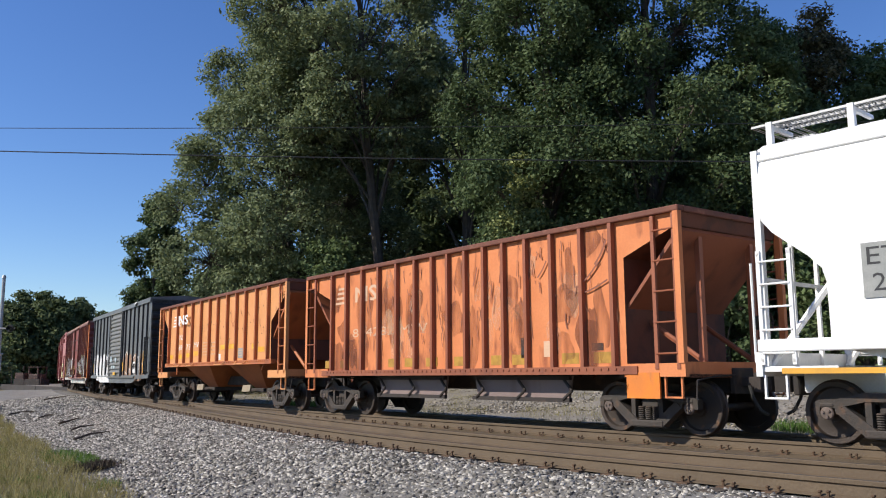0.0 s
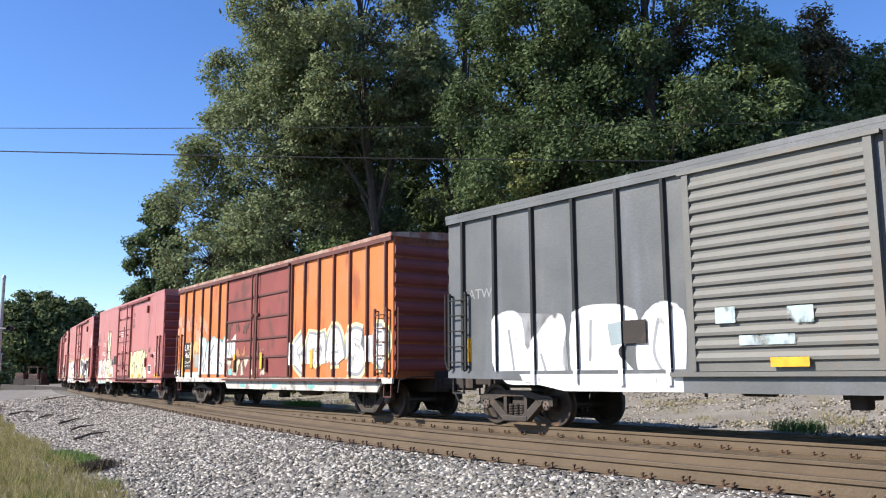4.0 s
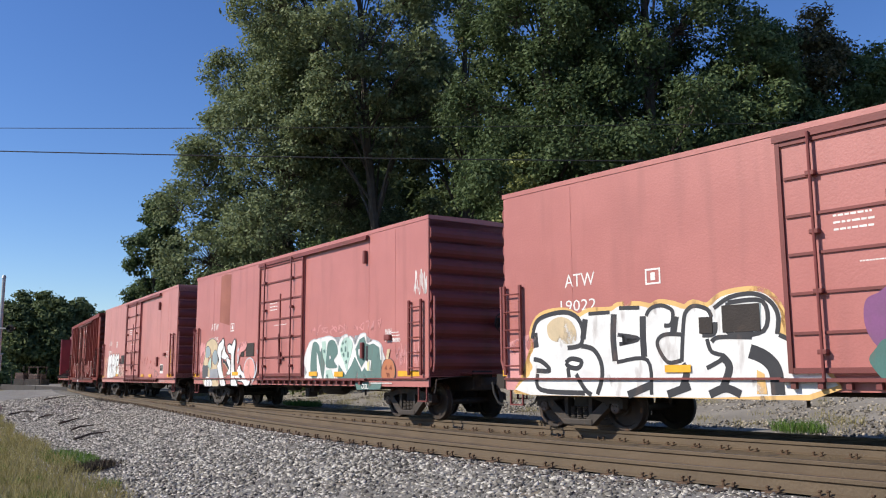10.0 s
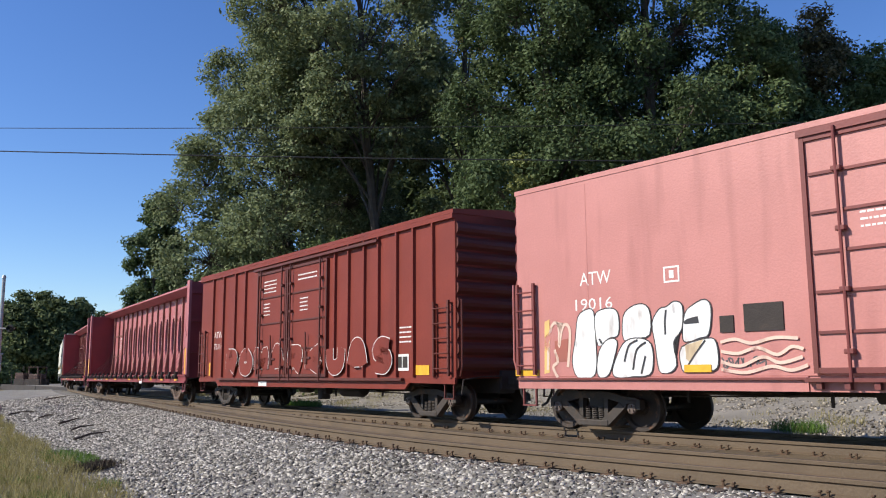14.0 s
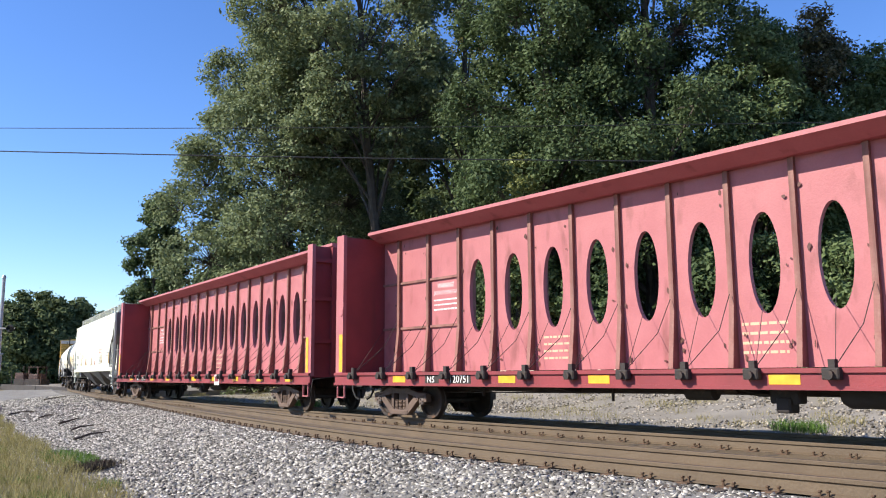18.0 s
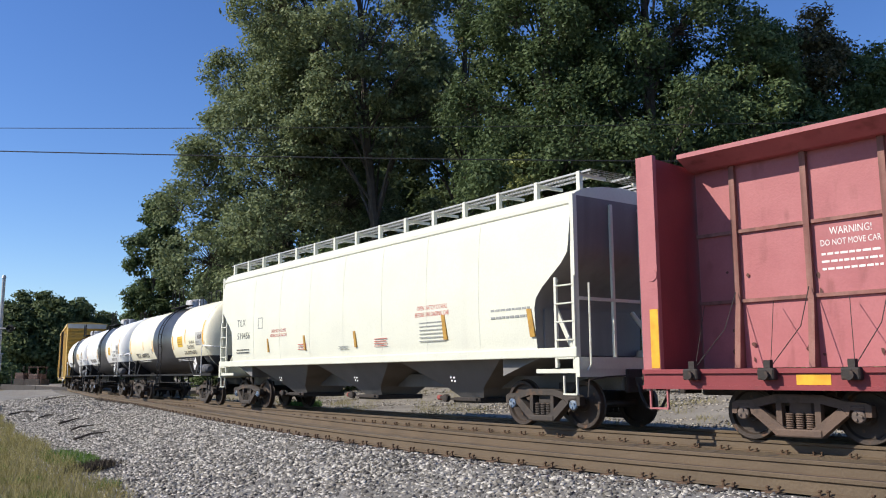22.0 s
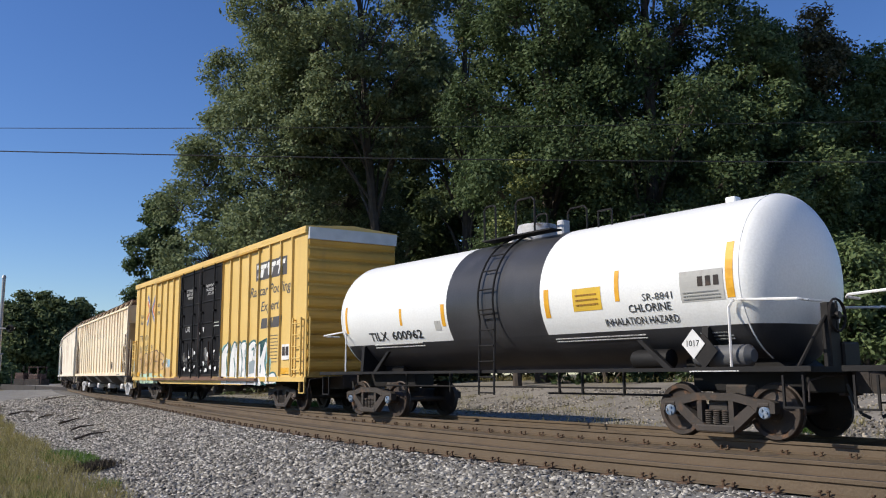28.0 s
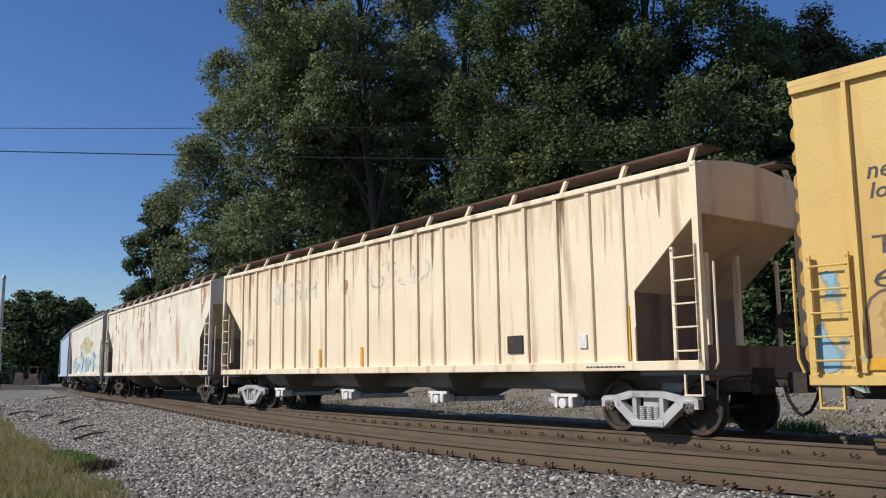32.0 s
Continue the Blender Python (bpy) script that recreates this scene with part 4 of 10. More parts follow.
def insulated_boxcar(centre, tone, number, seed, extra):
    h, ys, z0, zt, base = 7.72, 1.50, 0.98, 4.68, 6.2
    skin = M_PINK[tone]
    car = start_car("boxcar", "faded red insulated boxcar with a plug door and sprayed graffiti", "boxcar", centre, base)
    part("body", Shape().box(-h, h, -ys, ys, z0, zt - 0.04, 0.012), skin, car)
    peaked_roof(car, h, ys, zt, skin, 0.03, 0.012)
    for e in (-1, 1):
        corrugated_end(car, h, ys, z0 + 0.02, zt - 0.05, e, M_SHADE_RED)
    seam = cached(("seam", skin.name), lambda: Shape().box(-0.007, 0.007, -0.004, 0.002, 0, zt - z0 - 0.25).mesh("side_seam", skin))
    for x in (-5.9, 5.05, 6.3):
        place(part("side_seam", seam, skin, car), x, -ys, z0 + 0.1)
    part("side_sill", Shape().box(-h, -1.85, -ys - 0.003, -ys + 0.05, 0.76, z0), skin, car)
    part("side_sill", Shape().box(5.0, h, -ys - 0.003, -ys + 0.05, 0.76, z0), skin, car)
    part("side_sill", Shape().box(-1.85, 5.0, -ys + 0.02, -ys + 0.06, 0.76, z0), skin, car)
    for a, b in ((-h, -1.86), (5.06, h)):
        part("sill_flange", Shape().box(a, b, -ys - 0.055, -ys - 0.003, 0.93, 0.965), M_PINK_TRIM, car)
    part("side_sill", Shape().box(-h, h, ys - 0.05, ys + 0.02, 0.76, z0), skin, car)
    part("door_track", Shape().box(-1.75, 5.05, -ys - 0.10, -ys, 4.50, 4.56).box(-1.75, 5.05, -ys - 0.11, -ys - 0.085, 4.45, 4.52), M_PINK_TRIM, car)
    lower = Shape().box(-1.85, 5.05, -ys - 0.12, -ys + 0.02, 0.90, 0.955)
    for i in range(17):
        lower.box(-1.7 + i * 0.4, -1.62 + i * 0.4, -ys - 0.09, -ys, 0.80, 0.90)
    part("door_track", lower, M_PINK_TRIM, car)
    plug_door(car, -1.72, 1.42, 1.02, 4.45, -ys, skin, M_PINK_TRIM, (-1.18, 0.74), 6)
    part("door_stop", Shape().box(4.86, 4.97, -ys - 0.10, -ys, 3.85, 4.18, 0.02), M_PINK_TRIM, car)
    part("door_stop", Shape().box(4.74, 4.86, -ys - 0.09, -ys, 1.45, 1.85, 0.02), M_PINK_TRIM, car)
    part("roller_bracket", Shape().box(5.9, 6.15, -ys - 0.09, -ys, 1.86, 2.0, 0.02), M_PINK_TRIM, car)
    for s in (-1, 1):
        ladder(car, 7.0, 7.5, 1.02, 2.75, s * ys, M_PINK_TRIM, 5)
        ladder(car, -7.66, -7.22, 1.02, 2.78, s * ys, M_PINK_TRIM, 5)
    for e in (-1, 1):
        part("end_handrail", Shape().pipe([(e * (h + 0.10), -ys + 0.06, 1.1), (e * (h + 0.16), -ys + 0.05, 1.3), (e * (h + 0.16), -ys + 0.05, 2.8)], 0.022), M_PINK[0], car)
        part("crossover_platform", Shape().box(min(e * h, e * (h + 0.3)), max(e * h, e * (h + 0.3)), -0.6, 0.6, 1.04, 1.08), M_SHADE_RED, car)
    plate(car, 6.42, 7.36, 1.0, 1.13, -ys, M_YELLOW)
    plate(car, -7.8, -7.15, 1.0, 1.12, -ys, M_YELLOW)
    plate(car, 1.8, 2.3, 1.02, 1.14, -ys - 0.03, M_YELLOW)
    plate(car, 3.3, 3.78, 1.0, 1.13, -ys - 0.03, M_YELLOW)
    plate(car, -3.9, -3.4, 1.05, 1.17, -ys - 0.03, M_YELLOW)
    plate(car, -2.80, -2.16, 1.66, 2.08, -ys, M_UNDER, "placard_board", "dark square placard board", 0.02)
    plate(car, -3.22, -2.98, 1.66, 1.92, -ys, M_UNDER, "placard_board", "dark square placard board", 0.02)
    letters(car, "ATW", -6.08, -5.36, 2.63, -ys - 0.003, M_WHITE, 0.24)
    letters(car, number, -6.2, -5.34, 2.18, -ys - 0.003, M_WHITE, 0.21)
    fr = Shape()
    for a, b, c, d in ((-4.24, -3.93, 2.53, 2.56), (-4.24, -3.93, 2.77, 2.80), (-4.24, -4.21, 2.56, 2.77), (-3.96, -3.93, 2.56, 2.77), (-4.13, -4.04, 2.6, 2.73)):
        fr.box(a, b, -ys - 0.004, -ys + 0.001, c, d)
    part("stencil", fr, M_WHITE, car)
    bars(car, 6.12, 6.50, 1.79, 2.08, -ys, M_WHITE, 4, seed)
    bars(car, -0.93, -0.36, 2.98, 3.28, -ys - 0.046, M_WHITE, 3, seed + 1)
    bars(car, -0.6, 0.35, 2.52, 2.58, -ys - 0.046, M_WHITE, 1, seed + 2)
    bars(car, 5.2, 6.2, 0.80, 0.88, -ys - 0.021, M_WHITE, 1, seed + 3)
    pl = Shape().box(5.22, 5.72, -ys - 0.004, -ys, 1.16, 1.54)
    part("data_plate", pl, M_WHITE, car, "white framed data plate")
    plate(car, 5.26, 5.45, 1.26, 1.50, -ys - 0.005, M_UNDER, "data_plate")
    plate(car, 5.49, 5.68, 1.26, 1.50, -ys - 0.005, M_UNDER, "data_plate")
    underframe(car, h, base, 0.98, seed=seed)
    end_fittings(car, h, 0.78, (1.05, 1.05), M_PINK_TRIM, ys, 1, 2.25)
    bogies(car, base)
    extra(car, -ys)
    return car


def art_a(car, y):
    mural(car, [(-7.28, 0.91), (-7.29, 1.46), (-7.21, 1.79), (-7.02, 1.92), (-6.86, 1.83), (-6.81, 1.44), (-6.73, 0.91)], y - 0.0060, P_ROSE, P_CHAR, 0.02, "pale rose bubble letter")
    mural(car, [(-6.89, 1.89), (-6.43, 1.94), (-6.25, 1.89), (-6.31, 1.7), (-6.51, 1.65), (-6.55, 1.38), (-6.38, 0.91), (-6.72, 0.91), (-6.81, 1.39), (-6.8, 1.7)], y - 0.0076, P_ROSE, P_CHAR, 0.02, "pale rose bubble letter")
    mural(car, [(-6.51, 1.64), (-6.28, 1.81), (-6.06, 1.69), (-5.93, 1.37), (-5.89, 1.11), (-6.09, 0.92), (-6.37, 0.91), (-6.52, 1.28)], y - 0.0092, P_ROSE, P_CHAR, 0.02, "pale rose bubble letter")
    mural(car, [(-6.01, 1.8), (-5.89, 1.94), (-5.74, 1.84), (-5.63, 1.66), (-5.64, 1.89), (-5.48, 1.98), (-5.31, 1.92), (-5.29, 1.66), (-5.41, 1.44), (-5.31, 0.91), (-5.68, 0.91), (-5.77, 1.26), (-5.86, 1.32)], y - 0.0108, P_ROSE, P_CHAR, 0.02, "pale rose bubble letter")
    mural(car, [(-5.29, 1.66), (-5.22, 1.99), (-5.11, 2.05), (-5.01, 1.96), (-5.02, 1.74), (-5.09, 1.54), (-4.91, 1.25), (-4.72, 0.91), (-5.29, 0.9), (-5.41, 1.38)], y - 0.0124, P_ROSE, P_CHAR, 0.02, "pale rose bubble letter")
    mural(car, [(-3.73, 0.91), (-3.69, 1.23), (-3.62, 1.6), (-3.66, 1.89), (-3.54, 1.98), (-3.43, 1.88), (-3.41, 1.63), (-3.28, 1.59), (-3.02, 1.54), (-2.88, 1.4), (-2.89, 0.92), (-3.12, 0.92), (-3.19, 1.18), (-3.34, 1.15), (-3.42, 0.92)], y - 0.0140, P_ROSE, P_CHAR, 0.02, "pale rose bubble letter")
    mural(car, [(-3.02, 1.89), (-2.91, 1.92), (-2.89, 1.78), (-3.03, 1.74)], y - 0.0156, P_ROSE, P_CHAR, 0.015, "pale rose bubble letter")
    strokes(car, [[(-7.1, 1.23), (-7.06, 1.67), (-6.97, 1.28)], [(-6.26, 1.57), (-6.16, 1.38), (-6.2, 1.11), (-6.29, 1.33), (-6.26, 1.57)], [(-5.66, 1.66), (-5.55, 1.34), (-5.64, 1.11)], [(-5.29, 1.54), (-5.09, 1.54)], [(-5.85, 1.68), (-5.72, 1.26)], [(-5.3, 1.41), (-5.12, 0.93)]], y - 0.0172, P_CHAR, 0.045)
    coat(car, [[(-3.32, 1.86), (-3.08, 1.92), (-3.08, 1.66), (-3.34, 1.64)]], y - 0.0182, P_SLATE, label="slate blue sprayed square")
    coat(car, [[(-7.16, 0.83), (-4.8, 0.84), (-4.62, 0.69), (-7, 0.66)]], y - 0.0192, P_MINT, label="mint sprayed band below the letters")
    coat(car, [[(-3.66, 0.85), (-2.85, 0.85), (-2.85, 0.71), (-3.5, 0.7)]], y - 0.0202, P_MINT, label="mint sprayed band below the letters")
    strokes(car, [[(-6.76, 0.83), (-6.65, 0.66)], [(-6.31, 0.84), (-6.17, 0.67)], [(-5.39, 0.84), (-5.33, 0.68)], [(-4.93, 0.84), (-4.78, 0.69)], [(-3.22, 0.85), (-3.15, 0.71)]], y - 0.0212, P_CHAR, 0.07)
    mural(car, [(-4.61, 3.35), (-4.53, 3.47), (-4.42, 3.44), (-4.32, 3.11), (-4.2, 2.49), (-4.09, 3.09), (-3.99, 3.37), (-3.85, 3.4), (-3.75, 3.24), (-3.88, 2.19), (-3.75, 1.99), (-3.62, 1.7), (-3.65, 1.42), (-3.82, 1.05), (-3.97, 0.8), (-4.52, 0.78), (-4.76, 1.25), (-4.89, 1.6), (-4.87, 1.79), (-4.68, 1.89), (-4.54, 2.03), (-4.6, 2.14), (-4.48, 2.28), (-4.53, 2.83)], y - 0.0222, P_HAND, P_BLACK, 0.03, "painted hand making a victory sign")
    strokes(car, [[(-4.6, 2.14), (-4.36, 2.11), (-4.2, 2.19), (-4.42, 2.27)], [(-4.56, 1.99), (-4.25, 1.92), (-3.98, 2)], [(-4.38, 1.52), (-4.28, 1.71), (-4.11, 1.78), (-4.02, 1.62), (-4.15, 1.46), (-4.34, 1.5)], [(-4.65, 1.42), (-4.52, 1.52), (-4.33, 1.34), (-4.43, 1.21), (-4.59, 1.3)], [(-4.84, 1.65), (-4.58, 1.39), (-4.38, 1.17), (-4.21, 1.24)], [(-4.17, 1.1), (-3.94, 1.5), (-3.77, 1.61)], [(-3.94, 1), (-3.95, 1.41)], [(-4.32, 3.11), (-4.23, 2.61), (-4.2, 2.41), (-4.43, 2.34)], [(-4.2, 2.41), (-3.99, 2.35), (-3.87, 2.17)], [(-4.23, 1.92), (-4.1, 1.99), (-3.94, 2.04)]], y - 0.0238, P_BLACK, 0.05)
    letters(car, "THE", -5.08, -4.76, 2.81, y - 0.004, P_CHAR, 0.13, bold=0.015)
    letters(car, "COOL", -5.15, -4.72, 2.56, y - 0.004, P_CHAR, 0.15, bold=0.015)
    letters(car, "HAND", -5.16, -4.66, 2.33, y - 0.004, P_CHAR, 0.15, bold=0.015)
    letters(car, "COOL", -7.55, -7.18, 3.25, y - 0.004, P_CHAR, 0.16, bold=0.015)
    letters(car, "HAND", -7.64, -7.1, 2.98, y - 0.004, P_CHAR, 0.18, bold=0.015)
    mural(car, [(1.02, 1.84), (1.11, 2.13), (1.37, 2.21), (1.66, 2.17), (1.8, 2.01), (1.97, 2.01), (2.18, 2.16), (2.45, 2.19), (2.67, 2.09), (2.77, 2.21), (2.99, 2.22), (3.19, 2.12), (3.3, 2.19), (3.48, 2.22), (3.69, 2.13), (3.79, 2.22), (4.03, 2.23), (4.2, 2.09), (4.31, 2.17), (4.5, 2.13), (4.59, 1.89), (4.6, 1.64), (4.7, 1.42), (4.84, 1.22), (4.88, 1.05), (4.84, 0.92), (4.42, 0.91), (4.26, 1.06), (4.15, 1.08), (4.01, 0.92), (3.67, 0.95), (3.41, 0.94), (3.23, 1.05), (3.04, 0.92), (2.47, 0.91), (2.08, 1), (1.87, 0.92), (1.53, 0.93), (1.43, 1.3), (1.4, 1.55), (1.14, 1.6)], y - 0.0060, P_CREAM, P_BLACK, 0.03, "pale yellow bubble letters with black lines")
    strokes(car, [[(1.59, 2.03), (1.76, 1.99), (1.77, 1.84)], [(2.18, 2.07), (2.27, 1.9), (2.23, 1.73), (1.96, 1.56), (1.92, 1.49), (1.98, 1.15)], [(1.94, 1.52), (2.1, 1.62), (2.3, 1.7), (2.41, 1.59), (2.45, 1.34), (2.4, 1.17), (2.32, 1.37), (2.36, 1.64), (2.57, 1.96), (2.7, 2.07), (2.85, 1.82), (2.88, 1.49), (2.8, 1.17), (2.7, 0.95)], [(2.7, 0.95), (2.56, 1.17), (2.65, 1.43), (2.83, 1.52), (3.01, 1.44), (3.1, 1.22), (3.06, 1.02)], [(3.19, 2), (3.21, 1.8), (3.23, 1.57)], [(3.35, 1.37), (3.37, 1.21), (3.46, 1.1)], [(3.72, 1.94), (3.72, 1.62), (3.86, 1.47), (3.99, 1.21), (3.95, 0.95)], [(3.6, 1.08), (3.63, 1.32), (3.77, 1.73), (3.97, 2.03)], [(3.84, 1.91), (3.97, 2.03), (4, 1.85)], [(4.17, 1.88), (4.22, 1.68), (4.11, 1.58), (4.21, 1.52), (4.09, 1.44), (4.23, 1.33), (4.11, 1.26)]], y - 0.0076, P_BLACK, 0.05)
    mural(car, [(4.68, 1.98), (4.81, 2.06), (4.86, 1.93), (4.71, 1.91)], y - 0.0086, P_CREAM, P_BLACK, 0.02, "pale yellow paint drop")
    scrawl(car, 4.37, 4.8, 0.96, 1.15, y, P_BLACK, 121, 4, 0.025)
    scrawl(car, 5.04, 5.6, 1.96, 2.33, y, P_CHAR, 122, 6, 0.028)
    letters(car, "THE", 1.63, 2.05, 3.87, y - 0.004, P_CHAR, 0.16, bold=0.015)
    letters(car, "COOL", 1.58, 2.01, 3.58, y - 0.004, P_CHAR, 0.17, bold=0.015)
    letters(car, "HAND", 1.54, 2.14, 3.32, y - 0.004, P_CHAR, 0.19, bold=0.015)
    scrawl(car, 6.35, 6.79, 1.44, 1.83, y, P_WHITE, 123, 9, 0.022)


def art_b(car, y):
    coat(car, [[(-7.64, 1.65), (-7.19, 1.77), (-6.93, 1.82), (-6.99, 0.72), (-7.7, 0.73)]], y - 0.0060, P_PINK, label="pink sprayed patch with dots")
    mural(car, [(-7.03, 0.64), (-7.05, 1.01), (-6.96, 1.17), (-7.04, 1.33), (-6.91, 1.55), (-6.96, 1.82), (-6.8, 2.08), (-6.5, 2.18), (-6.07, 2.18), (-5.77, 2.06), (-5.52, 2.14), (-5, 2.13), (-4.84, 2.2), (-4.38, 2.18), (-4.15, 2.13), (-3.97, 2.19), (-3.7, 2.14), (-3.48, 2.07), (-3.32, 2.14), (-3.06, 2.07), (-2.8, 2.22), (-2.45, 2.27), (-2.12, 2.24), (-1.92, 2.09), (-1.82, 1.86), (-1.87, 1.61), (-1.75, 1.52), (-1.58, 1.4), (-1.41, 1.19), (-1.48, 0.72)], y - 0.0070, P_WHITE, P_GOLD, 0.08, "white rounded graffiti letters with black lines")
    strokes(car, [[(-6.96, 1.71), (-6.83, 2.03), (-6.5, 2.15), (-6.07, 2.17), (-5.79, 2.05), (-5.67, 1.82), (-5.73, 1.56), (-6.05, 1.51)], [(-6.1, 1.24), (-5.96, 1.31), (-5.72, 1.26), (-5.8, 1.14), (-6.01, 1.16), (-6.1, 1.24)], [(-6.05, 1.14), (-6.03, 0.97)], [(-5.86, 1.03), (-5.65, 0.75), (-5.5, 0.66)], [(-6.93, 1.32), (-6.71, 1.27), (-6.51, 1.1), (-6.86, 1.1)], [(-5.73, 1.54), (-5.44, 1.47), (-5.27, 1.25), (-5.25, 0.97), (-5.37, 0.67)], [(-6.83, 1.04), (-6.75, 0.74), (-5.66, 0.69)]], y - 0.0086, P_BLACK, 0.09)
    strokes(car, [[(-5.6, 2.02), (-5.67, 1.66)], [(-4.94, 2.07), (-4.97, 1.64), (-4.94, 1.25)], [(-4.32, 2), (-4.33, 1.62), (-4.32, 1.31)], [(-3.66, 1.96), (-3.72, 1.69)], [(-3.57, 1.18), (-3.5, 1.02), (-3.6, 0.77)], [(-3.17, 1.66), (-2.98, 1.67), (-2.95, 1.83)], [(-2.85, 1.3), (-2.72, 1.12), (-2.86, 0.78)], [(-4.69, 0.67), (-4.21, 0.84)], [(-3.88, 0.69), (-3.44, 0.83)], [(-3.09, 0.7), (-2.8, 0.8), (-2.55, 0.71)], [(-6.88, 1.82), (-6.85, 1.54)]], y - 0.0096, P_BLACK, 0.13)
    strokes(car, [[(-5.52, 2.11), (-5.03, 2.11)], [(-4.82, 2.17), (-4.38, 2.15)], [(-4.91, 1.23), (-4.26, 1.26), (-4.2, 0.68)], [(-4.87, 1.71), (-4.41, 1.62), (-4.84, 1.54)], [(-4.25, 2), (-4.15, 2.12), (-3.94, 2.16), (-3.74, 2.08), (-3.71, 1.96), (-3.76, 1.83), (-3.89, 1.82)], [(-3.56, 1.66), (-3.89, 1.67), (-4.04, 1.56), (-3.98, 1.37), (-3.83, 1.21), (-3.59, 1.24)], [(-3.58, 1.22), (-3.51, 1.86), (-3.44, 2.04), (-3.29, 2.11), (-3.06, 2.04), (-2.99, 1.91)], [(-3.09, 1.57), (-3.02, 1.37), (-2.8, 1.28), (-3.12, 1.11)], [(-3.01, 1.52), (-2.87, 1.59), (-2.31, 1.57)], [(-2.69, 2.12), (-2.1, 2.1), (-2.11, 1.66), (-2.71, 1.66), (-2.69, 2.12)], [(-2.94, 2.05), (-2.65, 2.2), (-2.26, 2.23), (-1.99, 2.1), (-1.87, 1.88), (-1.9, 1.6)], [(-1.87, 1.59), (-1.67, 1.47), (-1.51, 1.22)], [(-2.59, 1.62), (-2.39, 1.67), (-2.28, 1.61)]], y - 0.0106, P_BLACK, 0.07)
    strokes(car, [[(-2.36, 1.36), (-2.14, 1.27), (-1.97, 1.08), (-1.94, 0.71)]], y - 0.0116, P_BLACK, 0.22)
    coat(car, [[(-2.67, 2.08), (-2.13, 2.07), (-2.15, 1.7), (-2.68, 1.7)]], y - 0.0126, P_SLATE, label="slate blue sprayed square")
    coat(car, [[(-2.62, 1.94), (-2.19, 1.95), (-2.18, 1.88), (-2.61, 1.86)]], y - 0.0136, P_WHITE, label="pale glint on the slate square")
    coat(car, [smooth_loop([(-6.54, 1.96), (-6.28, 2.09), (-6, 2.04), (-5.83, 1.83), (-5.88, 1.59), (-6.3, 1.63), (-6.51, 1.72)], 3)], y - 0.0146, P_PALE, label="peach sprayed patch")
    coat(car, [[(-2.26, 1.08), (-2.14, 1.02), (-2.11, 0.72), (-2.28, 0.72)]], y - 0.0156, P_GOLD, label="gold sprayed drip")
    coat(car, [blob(-0.25, 1.75, 0.34, 0.42, 33)], y - 0.09, P_PURPLE, label="purple painted figure")
    coat(car, [blob(-0.2, 1.2, 0.36, 0.3, 34)], y - 0.093, P_TEAL, label="green painted figure")
    coat(car, [smooth_loop([(6.06, 0.76), (6.01, 1.13), (6.18, 1.52), (6.39, 1.56), (6.66, 1.38), (6.86, 1.19), (7.09, 0.95), (6.99, 0.79)], 3)], y - 0.0060, P_PINK, label="pink sprayed patch with dots")
    mural(car, [(1.45, 2.12), (1.76, 2.23), (2.48, 2.16), (3.16, 2.07), (3.63, 2.11), (3.96, 2.17), (4.26, 2.07), (4.52, 2.06), (4.78, 2.15), (5.26, 2.12), (5.54, 2.1), (6.04, 2.19), (6.33, 2.16), (6.37, 2.02), (6.3, 1.78), (6.23, 1.52), (6.02, 1.22), (6.04, 0.76), (5, 0.7), (1.55, 0.71), (1.48, 1.06), (1.46, 1.74)], y - 0.0070, P_WHITE, P_GOLD, 0.1, "white ground of the large black letters")
    coat(car, [[(1.69, 2.2), (2.53, 1.98), (2.22, 1.36), (1.88, 1.11), (2.09, 0.73), (1.67, 0.78), (1.72, 1.23), (2.06, 1.68), (1.63, 1.67)]], y - 0.0086, P_INK, label="black angular graffiti letter")
    coat(car, [[(2.62, 2.11), (2.94, 2.09), (3.1, 1.94), (3.32, 1.94), (3.67, 2.06), (3.72, 1.56), (3.77, 0.74), (3.21, 0.79), (3.31, 1.03), (3.13, 1.14), (3.01, 0.75), (2.42, 0.74), (2.38, 0.97), (2.64, 1.31), (3, 1.27), (3.03, 1.37), (2.64, 1.4), (2.83, 1.56), (3.33, 1.61), (3.12, 1.65), (2.72, 1.74)]], y - 0.0096, P_INK, label="black angular graffiti letter")
    coat(car, [[(3.79, 2), (4.03, 1.91), (4.16, 1.72), (4.38, 2.02), (4.57, 2.02), (4.46, 1.52), (3.75, 1.54)]], y - 0.0106, P_INK, label="black angular graffiti letter")
    coat(car, [[(3.74, 1.46), (4.63, 1.46), (4.6, 1.3), (4.14, 1.29), (4.05, 1.17), (4.42, 1.17), (4.57, 1.22), (4.57, 0.76), (3.8, 0.76)]], y - 0.0116, P_INK, label="black angular graffiti letter")
    coat(car, [[(3.77, 2.17), (3.94, 2.21), (4.14, 2), (3.96, 2.03)]], y - 0.0126, P_INK, label="black angular graffiti letter")
    coat(car, [[(4.81, 2.09), (5.22, 2.08), (5.21, 1.7), (5.31, 1.54), (5.51, 1.57), (5.62, 1.68), (5.7, 1.39), (5.86, 1.15), (5.9, 0.77), (5.7, 0.72), (5.55, 0.93), (5.46, 1.36), (4.94, 1.37), (4.83, 1.76)]], y - 0.0136, P_INK, label="black angular graffiti letter")
    coat(car, [[(5.25, 1.88), (5.65, 2.02), (6.07, 2.12), (6.08, 1.64), (5.8, 1.48), (5.7, 1.7), (5.56, 1.59), (5.29, 1.64)]], y - 0.0146, P_INK, label="black angular graffiti letter")
